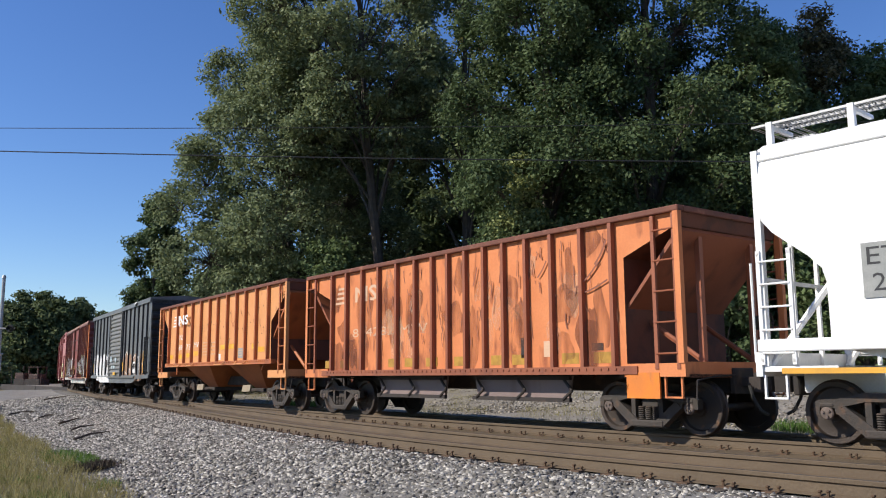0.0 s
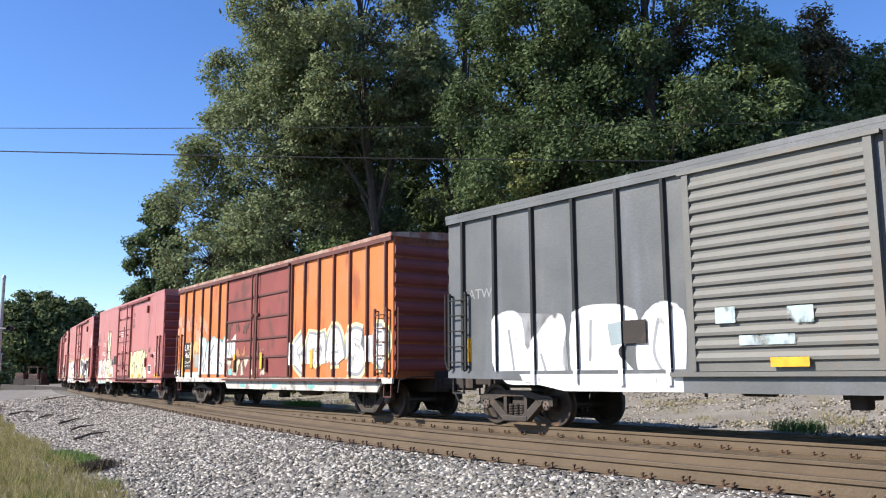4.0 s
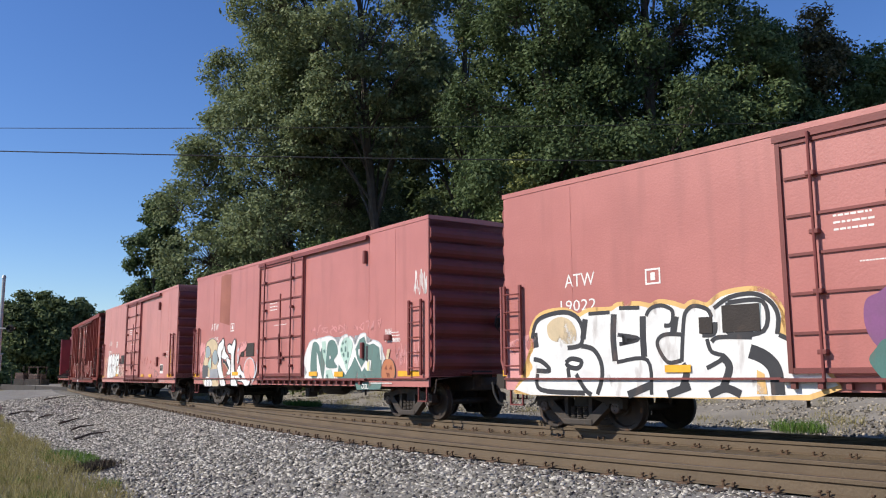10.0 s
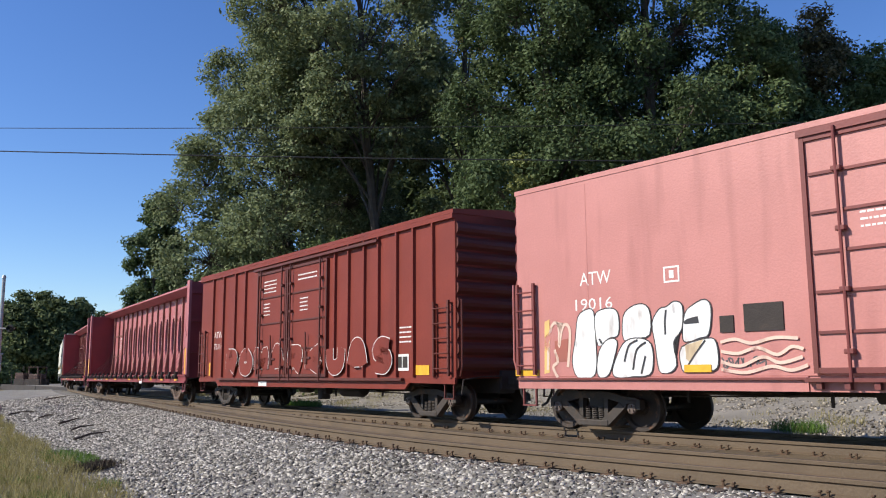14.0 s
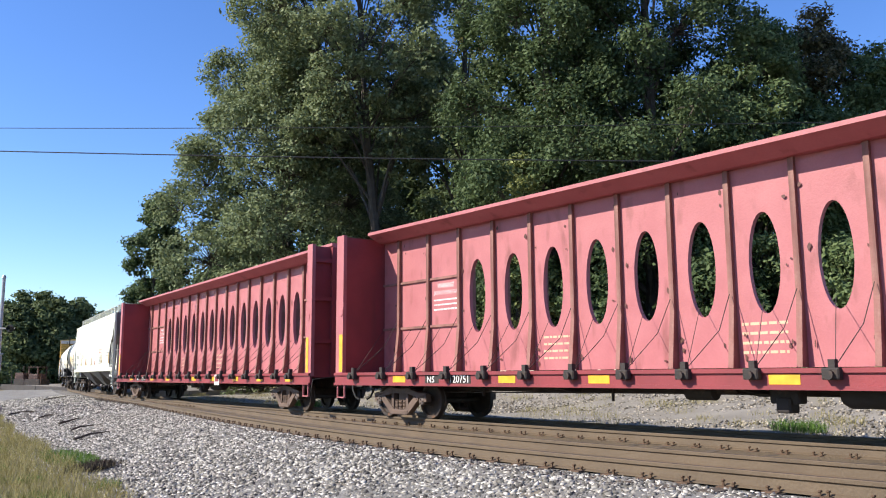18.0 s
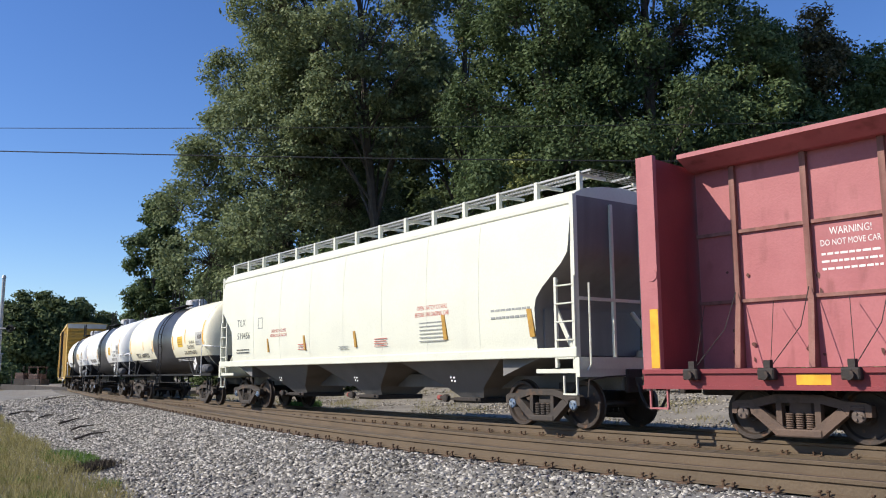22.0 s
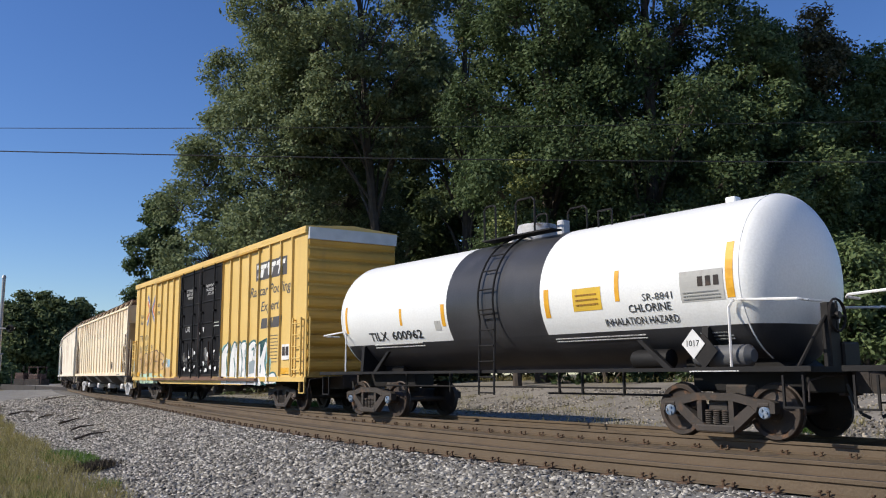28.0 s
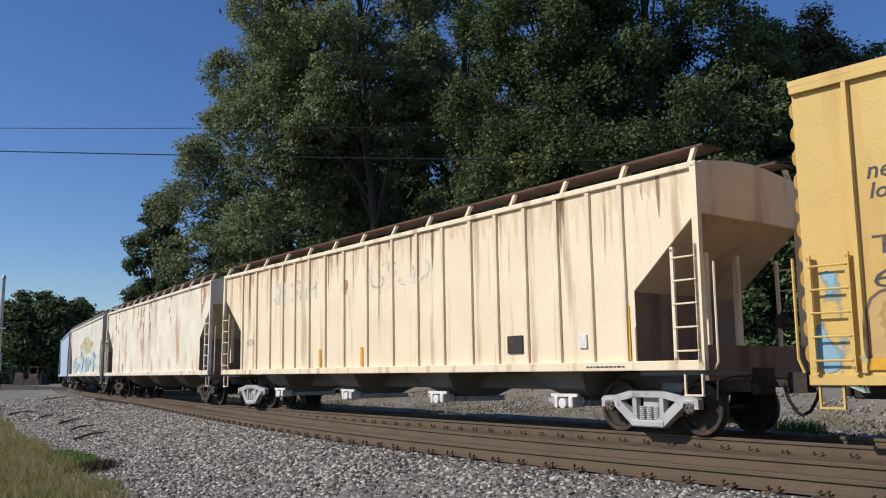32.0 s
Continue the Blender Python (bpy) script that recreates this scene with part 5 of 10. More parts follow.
    coat(car, [[(4.63, 1.16), (5.19, 1.18), (4.92, 0.97), (5.17, 0.79), (4.89, 0.7), (4.62, 0.74)]], y - 0.0156, P_INK, label="black angular graffiti letter")
    coat(car, [[(6.19, 2.09), (6.34, 2.14), (6.2, 1.87)]], y - 0.0166, P_INK, label="black angular graffiti letter")
    coat(car, [[(2.68, 1.57), (2.86, 1.5), (2.64, 1.36)]], y - 0.0176, P_GOLD, label="gold sprayed patch")
    coat(car, [[(5.24, 0.77), (5.64, 0.79), (5.58, 0.71), (5.26, 0.7)]], y - 0.0186, P_GOLD, label="gold sprayed patch")
    strokes(car, [[(6.28, 1.39), (6.32, 1.35)], [(6.46, 1.4), (6.5, 1.37)], [(6.37, 1.21), (6.42, 1.19)], [(6.58, 1.24), (6.62, 1.21)], [(6.49, 1.08), (6.54, 1.05)], [(6.7, 1.12), (6.74, 1.09)], [(6.26, 1.04), (6.3, 1)], [(6.81, 1), (6.85, 0.98)]], y - 0.0196, P_DEEPPINK, 0.09)
    strokes(car, [[(3.7, 2.27), (3.76, 2.43), (3.95, 2.42), (4.1, 2.29)], [(4.15, 2.19), (4.34, 2.29), (4.52, 2.26), (4.59, 2.11)], [(4.25, 1.84), (4.37, 1.63), (4.52, 2.02)]], y - 0.0206, P_WHITE, 0.045)
    scrawl(car, 2.04, 3.45, 2.25, 2.5, y, P_WHITE, 126, 9, 0.03)
    strokes(car, [[(7.02, 3.3), (7.22, 3.23)], [(7.27, 3.55), (7.31, 3.34)], [(7.36, 3.58), (7.37, 3.36)], [(7.44, 3.56), (7.39, 3.34)], [(7.5, 3.48), (7.42, 3.27)], [(7.13, 3.24), (7.18, 3.34), (7.27, 3.26), (7.18, 3.16), (7.28, 3.11)], [(7.32, 3.28), (7.42, 3.3), (7.37, 3.19), (7.46, 3.12)], [(7.53, 3.37), (7.56, 3.16), (7.44, 3.09)], [(7.1, 3.03), (7.2, 3.06), (7.13, 2.89), (7.26, 2.89)], [(7.25, 3.08), (7.26, 2.88)], [(7.27, 2.98), (7.37, 3.08), (7.37, 2.83)], [(7.4, 3.06), (7.45, 2.89), (7.53, 3.06), (7.56, 2.91)], [(7.56, 2.97), (7.63, 2.91)], [(7.33, 2.87), (7.27, 2.74)], [(6.99, 3.17), (7.04, 3.08)], [(7.61, 3.19), (7.66, 3.15)]], y - 0.0216, P_WHITE, 0.05)
    scrawl(car, 0.97, 1.27, 1.81, 2.37, y, P_WHITE, 127, 4, 0.03)


def art_c(car, y):
    coat(car, [smooth_loop([(-7.17, 2.15), (-6.8, 2.21), (-6.51, 1.95), (-6.75, 1.27), (-7.17, 1.28)], 3)], y - 0.0060, P_PINK, label="pink sprayed patch")
    mural(car, [(-6.61, 1.96), (-6.5, 2.19), (-6.22, 2.3), (-5.87, 2.34), (-5.48, 2.19), (-5.33, 1.94), (-5.28, 1.54), (-5.37, 1.2), (-5.2, 1), (-5.19, 0.7), (-6.56, 0.68), (-6.82, 1.16), (-6.78, 1.48), (-6.62, 1.69)], y - 0.0070, P_PALE, P_CHAR, 0.025, "tan painted skull")
    mural(car, [(-6.53, 2), (-6.32, 2.09), (-6.09, 1.91), (-6.22, 1.71), (-6.51, 1.69)], y - 0.0086, P_SLATE, P_CHAR, 0.02, "grey eye of the painted skull")
    mural(car, [(-5.84, 1.76), (-5.65, 1.93), (-5.39, 1.85), (-5.35, 1.59), (-5.54, 1.43), (-5.8, 1.54)], y - 0.0102, P_SLATE, P_CHAR, 0.02, "grey eye of the painted skull")
    mural(car, [(-6.26, 1.47), (-6.12, 1.63), (-5.98, 1.65), (-5.99, 1.36), (-6.1, 1.26), (-6.15, 1.41), (-6.24, 1.34)], y - 0.0118, P_MINT, P_CHAR, 0.02, "mint nose of the painted skull")
    coat(car, [[(-6.82, 1.42), (-6.26, 1.41), (-6.28, 0.93), (-6.79, 0.93)]], y - 0.0134, P_CHAR, label="dark repainted square")
    coat(car, [[(-6.08, 1.26), (-5.24, 1.29), (-5.23, 0.97), (-6.06, 0.95)]], y - 0.0144, P_GREY, label="grey repainted panel")
    mural(car, [(-6.53, 0.93), (-6.28, 1.01), (-5.85, 0.87), (-5.88, 0.68), (-6.51, 0.68)], y - 0.0154, P_WHITE, P_CHAR, 0.015, "white painted teeth")
    strokes(car, [[(-6.36, 0.97), (-6.35, 0.69)], [(-6.2, 0.97), (-6.18, 0.69)], [(-6.03, 0.91), (-6.04, 0.69)], [(-6.55, 2.11), (-6.62, 1.92)]], y - 0.0170, P_CHAR, 0.03)
    mural(car, [(-5.39, 1.87), (-5.25, 2.12), (-5.03, 2.2), (-4.87, 2.3), (-4.78, 2.2), (-4.84, 1.97), (-4.99, 1.87), (-5.02, 1.63), (-4.89, 1.24), (-4.71, 1), (-4.54, 0.72), (-4.94, 0.7), (-5.15, 1.05), (-5.33, 1.37), (-5.17, 1.58), (-5.27, 1.72)], y - 0.0180, P_WHITE, P_BLACK, 0.05, "white angular graffiti letter")
    coat(car, [[(-4.85, 1.61), (-4.24, 1.44), (-3.99, 1.23), (-4.2, 1.12), (-4.57, 1.14), (-4.79, 1.41)]], y - 0.0196, P_BLACK, label="black shade between the letters")
    mural(car, [(-4.76, 1.46), (-4.31, 1.19), (-4.71, 1.01)], y - 0.0206, P_DULLRED, P_PALE, 0.03, "dull red triangle between the letters")
    mural(car, [(-4.96, 1.69), (-4.8, 1.95), (-4.71, 2.06), (-4.6, 1.85), (-4.34, 1.7), (-4.29, 1.61), (-4.64, 1.6)], y - 0.0222, P_WHITE, P_BLACK, 0.03, "white angular graffiti letter")
    mural(car, [(-4.45, 1.63), (-4.15, 1.56), (-4.12, 1.43), (-3.84, 1.26), (-4.18, 1.08), (-4.43, 1.12), (-4.21, 1.29), (-4.43, 1.5)], y - 0.0238, P_WHITE, P_BLACK, 0.03, "white angular graffiti letter")
    mural(car, [(-4.41, 2.02), (-4.21, 2.09), (-4.02, 2.04), (-3.88, 2.18), (-3.76, 2.23), (-3.71, 2.09), (-3.79, 1.85), (-3.82, 1.59), (-3.72, 1.13), (-3.56, 0.86), (-3.47, 0.71), (-3.98, 0.71), (-4.02, 1.09), (-4.05, 1.43), (-4.05, 1.77), (-4.3, 1.83)], y - 0.0254, P_WHITE, P_BLACK, 0.05, "white angular graffiti letter")
    mural(car, [(-3.49, 1.2), (-3.39, 1.32), (-3.27, 1.37), (-3.16, 1.21), (-2.85, 1.11), (-2.62, 1.02), (-2.44, 1.05), (-2.42, 0.79), (-2.78, 0.72), (-3.04, 0.85), (-3.6, 0.92), (-3.64, 1.08)], y - 0.0270, P_WHITE, P_BLACK, 0.03, "white painted bone")
    coat(car, [[(-3.33, 1.04), (-3.16, 1.08), (-3.01, 0.97), (-3.16, 0.9)]], y - 0.0286, P_BLACK, label="black shade under the bone")
    mural(car, [(-2.89, 1.12), (-2.83, 1.4), (-2.61, 1.56), (-2.33, 1.57), (-2.11, 1.43), (-2.02, 1.2), (-2.12, 0.97), (-2.39, 0.88), (-2.67, 0.92)], y - 0.0296, P_SALMON, P_MIST, 0.04, "round salmon sprayed patch")
    coat(car, [smooth_loop([(-3.52, 1.94), (-3.34, 2.11), (-3.03, 2.13), (-2.69, 2.15), (-2.8, 1.9), (-3.18, 1.79), (-3.42, 1.58)], 3)], y - 0.0312, P_PINK, label="pink sprayed cloud")
    strokes(car, [[(-3.45, 1.76), (-3.42, 1.53), (-3.51, 1.47)], [(-1.84, 1.85), (-1.8, 1.6), (-1.9, 1.19), (-2.08, 0.95), (-2.3, 0.75)], [(-3.35, 1.93), (-3.49, 1.83)]], y - 0.0322, P_MIST, 0.09)
    coat(car, [[(-5.3, 2.9), (-4.35, 2.75), (-4.3, 4.5), (-4.9, 4.55), (-5.25, 4.5)]], y - 0.002, paint("rust_streaks", (0.24, 0.075, 0.05), (0.34, 0.12, 0.08), amount=0.5), name="stain", label="brown water stain below the roof")
    mural(car, [(1.45, 1.42), (1.63, 1.78), (1.91, 1.99), (2.53, 2.04), (2.97, 2.07), (3.32, 1.97), (3.45, 1.8), (3.59, 1.99), (3.93, 2.08), (4.24, 1.97), (4.37, 1.8), (4.57, 2.02), (4.91, 2.06), (4.98, 1.83), (5.26, 1.88), (5.59, 1.8), (5.74, 1.57), (5.68, 0.93), (1.79, 0.92), (1.64, 1.12)], y - 0.0060, P_WHITE, P_MIST, 0.03, "white ground of the grey-green letters")
    coat(car, [smooth_loop([(1.98, 1.93), (2.33, 1.89), (2.44, 1.67), (2.56, 1.8), (2.73, 1.56), (2.65, 0.93), (2.49, 1.11), (2.23, 1.68), (2.26, 0.93), (1.98, 0.92), (1.84, 1.28)], 3)], y - 0.0076, P_JADE, label="grey-green graffiti letter")
    coat(car, [[(2.51, 1.95), (2.75, 1.96), (2.81, 1.68), (2.81, 1.26), (2.61, 1.53)]], y - 0.0086, P_MINT, label="mint graffiti letter")
    coat(car, [smooth_loop([(2.89, 1.91), (3.18, 1.98), (3.4, 1.82), (3.45, 1.6), (3.24, 1.42), (3.45, 1.24), (2.81, 1.25), (2.82, 1.58)], 3)], y - 0.0096, P_JADE, label="grey-green graffiti letter")
    coat(car, [[(3.51, 1.33), (3.72, 1.17), (3.89, 1.05), (4.19, 1.3), (4.37, 1.51), (4.53, 1.35), (4.74, 1.12), (4.88, 1.23), (4.99, 1.14), (5.7, 1.16), (5.68, 0.92), (3.44, 0.91)]], y - 0.0106, P_JADE, label="grey-green graffiti letter")
    coat(car, [[(4.4, 1.7), (4.61, 1.94), (4.85, 2), (4.94, 1.83), (5.07, 1.8), (5.03, 1.49), (4.72, 1.23), (4.49, 1.45)]], y - 0.0116, P_JADE, label="grey-green graffiti letter")
    coat(car, [[(5.03, 1.78), (5.3, 1.81), (5.58, 1.71), (5.7, 1.47), (5.7, 1.15), (5.15, 1.15), (5.21, 1.39), (5.03, 1.43)]], y - 0.0126, P_JADE, label="grey-green graffiti letter")
    coat(car, [smooth_loop([(3.58, 1.67), (3.7, 1.93), (3.99, 2.02), (4.24, 1.88), (4.2, 1.59), (4.04, 1.36), (3.97, 1.13), (3.8, 1.37)], 3)], y - 0.0136, P_MINT, label="mint graffiti letter")
    coat(car, [[(2.79, 1.16), (3.09, 1.2), (3.3, 0.92), (2.78, 0.92)]], y - 0.0146, P_MINT, label="mint graffiti letter")
    coat(car, [[(5, 1.34), (5.12, 1.39), (5.11, 1.15), (5.02, 1.14)]], y - 0.0156, P_CREAM, label="cream sprayed drop")
    coat(car, [[(4.93, 1.75), (5.05, 1.77), (5.03, 1.36), (4.93, 1.42)]], y - 0.0166, P_BLACK, label="black slot on the side")
    strokes(car, [[(3.72, 1.9), (3.76, 1.84)], [(3.66, 1.75), (3.7, 1.65)], [(3.88, 1.78), (3.89, 1.64)], [(3.76, 1.61), (3.81, 1.52)], [(4.02, 1.64), (4.02, 1.49)], [(3.91, 1.42), (3.95, 1.34)], [(3.88, 1.92), (3.91, 1.88)], [(2.68, 1.73), (2.71, 1.64)], [(2.86, 1.06), (2.91, 0.97)]], y - 0.0176, P_JADE, 0.09)
    strokes(car, [[(4.6, 1.69), (4.62, 1.56), (4.74, 1.57), (4.67, 1.63)], [(3.02, 1.55), (3.05, 1.47)], [(5.63, 1.76), (5.69, 1.4)]], y - 0.0186, P_WHITE, 0.07)
    coat(car, [[(4.41, 0.85), (5.73, 0.86), (5.65, 0.69), (4.5, 0.67)]], y - 0.0196, P_JADE, label="grey-green paint on the sill")
    letters(car, "OSL", 4.76, 5.11, 0.69, y - 0.04, M_WHITE, 0.13, bold=0.015)
    mural(car, [(5.72, 1.17), (5.84, 1.37), (6.03, 1.42), (6.22, 1.36), (6.33, 1.14), (6.24, 0.94), (5.77, 0.93)], y - 0.0206, P_PUMPKIN, P_CHAR, 0.02, "orange painted pumpkin")
    coat(car, [[(5.91, 1.42), (5.98, 1.65), (6.12, 1.66), (6.02, 1.41)]], y - 0.0222, P_PALE, label="stem of the painted pumpkin")
    coat(car, [[(5.85, 1.17), (5.94, 1.28), (5.99, 1.16)]], y - 0.0232, P_DARKORANGE, label="pumpkin face")
    coat(car, [[(6.07, 1.17), (6.16, 1.28), (6.21, 1.16)]], y - 0.0242, P_DARKORANGE, label="pumpkin face")
    coat(car, [[(5.93, 1.09), (6, 0.97), (6.08, 1.08)]], y - 0.0252, P_DARKORANGE, label="pumpkin face")
    letters(car, "Wild", 5.85, 6.13, 1.98, y - 0.004, P_WHITE, 0.16, bold=0.015)
    letters(car, "Halloween", 5.86, 6.53, 1.82, y - 0.004, P_WHITE, 0.12, bold=0.015)
    scrawl(car, 1.83, 5.76, 2.13, 2.42, y, P_PINK, 160, 12, 0.03)
    scrawl(car, 6.3, 6.96, 1.08, 1.77, y, P_PINK, 161, 7, 0.03)
    scrawl(car, 7.13, 7.53, 1.15, 1.89, y, P_PINK, 162, 6, 0.025)
    scrawl(car, 7.12, 7.65, 2.85, 3.43, y, P_WHITE, 163, 8, 0.026)
    scrawl(car, 0.88, 1.25, 1.46, 2.04, y, P_MINT, 164, 4, 0.04)


def art_d(car, y):
    coat(car, [[(-6.99, 2.02), (-6.86, 2.06), (-6.88, 1.06), (-7.02, 1.04)]], y - 0.0060, P_GOLD, label="gold sprayed band")
    coat(car, [[(-6.74, 1.65), (-6.4, 1.68), (-6.43, 1.26), (-6.73, 1.25)]], y - 0.0070, P_DULLRED, label="dull red sprayed patch")
    strokes(car, [[(-6.93, 1.11), (-6.88, 1.69), (-6.79, 1.95), (-6.67, 1.98), (-6.62, 1.84), (-6.63, 1.54), (-6.56, 1.84), (-6.45, 1.95), (-6.35, 1.78), (-6.42, 1.16)], [(-6.75, 1.48), (-6.67, 1.27), (-6.79, 1.16), (-6.68, 0.97)]], y - 0.0080, P_PEACH, 0.06)
    mural(car, [(-6.3, 1.26), (-6.21, 1.67), (-6.14, 2.06), (-5.94, 2.18), (-5.78, 2.13), (-5.75, 1.65), (-5.75, 1.15), (-5.87, 0.97), (-6.18, 0.97)], y - 0.0090, P_WHITE, P_BLACK, 0.022, "white bubble graffiti letter with thin black lines")
    mural(car, [(-5.74, 2.04), (-5.57, 2.16), (-5.32, 2.16), (-5.22, 2.03), (-5.24, 1.71), (-5.45, 1.66), (-5.68, 1.53)], y - 0.0106, P_WHITE, P_BLACK, 0.022, "white bubble graffiti letter with thin black lines")
    mural(car, [(-5.72, 1.1), (-5.66, 1.43), (-5.47, 1.62), (-5.27, 1.6), (-5.33, 1.34), (-5.47, 1.03), (-5.65, 0.97)], y - 0.0122, P_WHITE, P_BLACK, 0.022, "white bubble graffiti letter with thin black lines")
    mural(car, [(-5.1, 2), (-4.94, 2.16), (-4.68, 2.2), (-4.55, 2.06), (-4.57, 1.69), (-4.83, 1.64), (-5.1, 1.61)], y - 0.0138, P_WHITE, P_BLACK, 0.022, "white bubble graffiti letter with thin black lines")
    mural(car, [(-5.37, 1.07), (-5.23, 1.39), (-5.05, 1.59), (-4.76, 1.62), (-4.55, 1.52), (-4.52, 1.23), (-4.6, 1.02), (-4.93, 0.99), (-5.25, 0.97)], y - 0.0154, P_WHITE, P_BLACK, 0.022, "white bubble graffiti letter with thin black lines")
    mural(car, [(-4.49, 1.87), (-4.34, 2.09), (-4.2, 2.12), (-4.04, 2.2), (-3.9, 2.12), (-3.93, 1.75), (-4.1, 1.54), (-4.06, 1.17), (-4.24, 1.04), (-4.39, 1.09), (-4.44, 1.49)], y - 0.0170, P_WHITE, P_BLACK, 0.022, "white bubble graffiti letter with thin black lines")
    mural(car, [(-3.9, 1.64), (-3.84, 1.99), (-3.68, 2.12), (-3.47, 2.19), (-3.37, 2.06), (-3.43, 1.66), (-3.59, 1.6), (-3.84, 1.54)], y - 0.0186, P_WHITE, P_BLACK, 0.022, "white bubble graffiti letter with thin black lines")
    mural(car, [(-3.95, 1.15), (-3.93, 1.45), (-3.46, 1.57), (-3.31, 1.51), (-3.29, 1.17), (-3.43, 1.07), (-3.85, 1.05)], y - 0.0202, P_WHITE, P_BLACK, 0.022, "white bubble graffiti letter with thin black lines")
    coat(car, [[(-3.87, 1.48), (-3.52, 1.57), (-3.78, 1.19), (-3.86, 1.26)]], y - 0.0218, P_PALE, label="peach inner patch")
    strokes(car, [[(-4.21, 2.08), (-4.24, 1.88), (-4.24, 1.67)], [(-3.49, 1.55), (-3.69, 1.33), (-3.87, 1.11)], [(-5.11, 1.24), (-5, 1.51), (-4.81, 1.6)], [(-4.93, 1.1), (-4.84, 1.43), (-4.64, 1.56)], [(-4.76, 1.03), (-4.66, 1.33)], [(-5.65, 1.65), (-5.6, 1.57)]], y - 0.0228, P_BLACK, 0.035)
    coat(car, [[(-3.89, 1.86), (-3.8, 1.91), (-3.61, 1.94), (-3.59, 1.83), (-3.85, 1.82)]], y - 0.0238, P_BLACK, label="black slot on the side")
    strokes(car, [[(-3.22, 1.51), (-2.97, 1.55), (-2.69, 1.48), (-2.32, 1.55), (-1.95, 1.53)], [(-3.22, 1.37), (-2.93, 1.33), (-2.6, 1.41), (-2.29, 1.3), (-2.06, 1.41), (-1.88, 1.37)], [(-3.23, 1.21), (-2.9, 1.14), (-2.52, 1.27), (-2.25, 1.18), (-1.9, 1.26)], [(-3.23, 1.09), (-2.81, 1.04), (-2.39, 1.13), (-2.09, 1.07), (-1.83, 1.14)]], y - 0.0248, P_PEACH, 0.05)
    scrawl(car, -3.23, -2.5, 1.11, 1.28, y, P_CHAR, 165, 7, 0.025)
    scrawl(car, -3.78, -3.36, 1.1, 1.24, y, P_CHAR, 166, 5, 0.02)
    scrawl(car, 4.1, 5.1, 1.0, 1.35, y, P_CHAR, 64, 4, 0.022)
    scrawl(car, 1.8, 4.3, 1.3, 1.9, y, spray("thin_red", (0.55, 0.13, 0.10), 0.4), 65, 8, 0.05)
    plate(car, 6.75, 6.92, 1.14, 2.12, y, M_YELLOW)


insulated_boxcar(83.63, 0, "19031", 1, art_a)
insulated_boxcar(65.655, 1, "19022", 2, art_b)
insulated_boxcar(47.727, 2, "19035", 3, art_c)
insulated_boxcar(29.91, 3, "19016", 4, art_d)


# ---- boxcars with outside posts ----
def ribbed_boxcar(spec):
    h, ys, z0, zt, base = spec["h"], spec["ys"], spec["z0"], spec["zt"], spec["base"]
    skin, roof, post = spec["skin"], spec["roof"], spec["post"]
    car = start_car("boxcar", spec["label"], "boxcar", spec["at"], base)
    part("body", Shape().box(-h, h, -ys, ys, z0, zt - 0.05, 0.012), skin, car)
    peaked_roof(car, h, ys, zt, roof, 0.12, spec.get("over", 0.07))
    part("top_chord", Shape().box(-h, h, -ys - 0.075, -ys + 0.01, zt - 0.2, zt - 0.095).box(-h, h, ys - 0.01, ys + 0.075, zt - 0.2, zt - 0.095), spec.get("chord", roof), car)
    post_row(car, spec["posts"], z0 + 0.04, zt - 0.2, ys, post, spec.get("deep", 0.07))
    for e in (-1, 1):
        corrugated_end(car, h, ys, z0 + 0.02, zt - 0.07, e, spec["end"], spec.get("ribs", 9))
    y = -ys
    for s in (-1, 1):
        ladder(car, h - 0.72, h - 0.16, z0 + 0.05, z0 + 1.7, s * ys, spec.get("trim", post), 5, 0.11)
        ladder(car, -h + 0.12, -h + 0.66, z0 + 0.05, z0 + 1.7, s * ys, spec.get("trim", post), 5, 0.11)
    for e in (-1, 1):
        part("end_handrail", Shape().pipe([(e * (h + 0.1), -ys + 0.05, z0 + 0.05), (e * (h + 0.17), -ys + 0.04, z0 + 0.25), (e * (h + 0.17), -ys + 0.04, z0 + 1.7)], 0.022), spec.get("trim", post), car)
    sill = spec["sill"]
    for s in (-1, 1):
        sh = Shape()
        sh.prism_y([(-h, z0 + 0.02), (-h, z0 - 0.12)] + sill + [(h, z0 - 0.12), (h, z0 + 0.02)], s * ys - 0.03 if s < 0 else ys - 0.03, s * ys + 0.03 if s < 0 else ys + 0.03)
        part("side_sill", sh, spec.get("sillmat", skin), car)
    underframe(car, h, base, z0 - 0.02, seed=int(spec["at"]))
    end_fittings(car, h, z0 - 0.1, spec["reach"], spec.get("trim", post), ys, 1, 2.2)
    bogies(car, base, spec.get("iron"), spec.get("wheel"))
    return car


# dark grey boxcar with a louvred door
M_SLATE = paint("dark_grey_paint", (0.095, 0.101, 0.106), (0.134, 0.138, 0.138), (0.16, 0.17, 0.19), 0.6, 0.5, 0.5)
M_SLATE_DOOR = paint("grey_door_paint", (0.168, 0.164, 0.147), (0.123, 0.122, 0.115), (0.20, 0.13, 0.08), 0.6, 0.6)
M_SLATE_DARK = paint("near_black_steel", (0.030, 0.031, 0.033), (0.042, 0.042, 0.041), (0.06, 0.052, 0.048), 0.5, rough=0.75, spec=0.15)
POSTS = [-7.3, -6.3, -5.2, -4.1, -3.05, -2.05, 1.66, 2.3, 3.33, 4.3, 5.27, 6.25, 7.19]
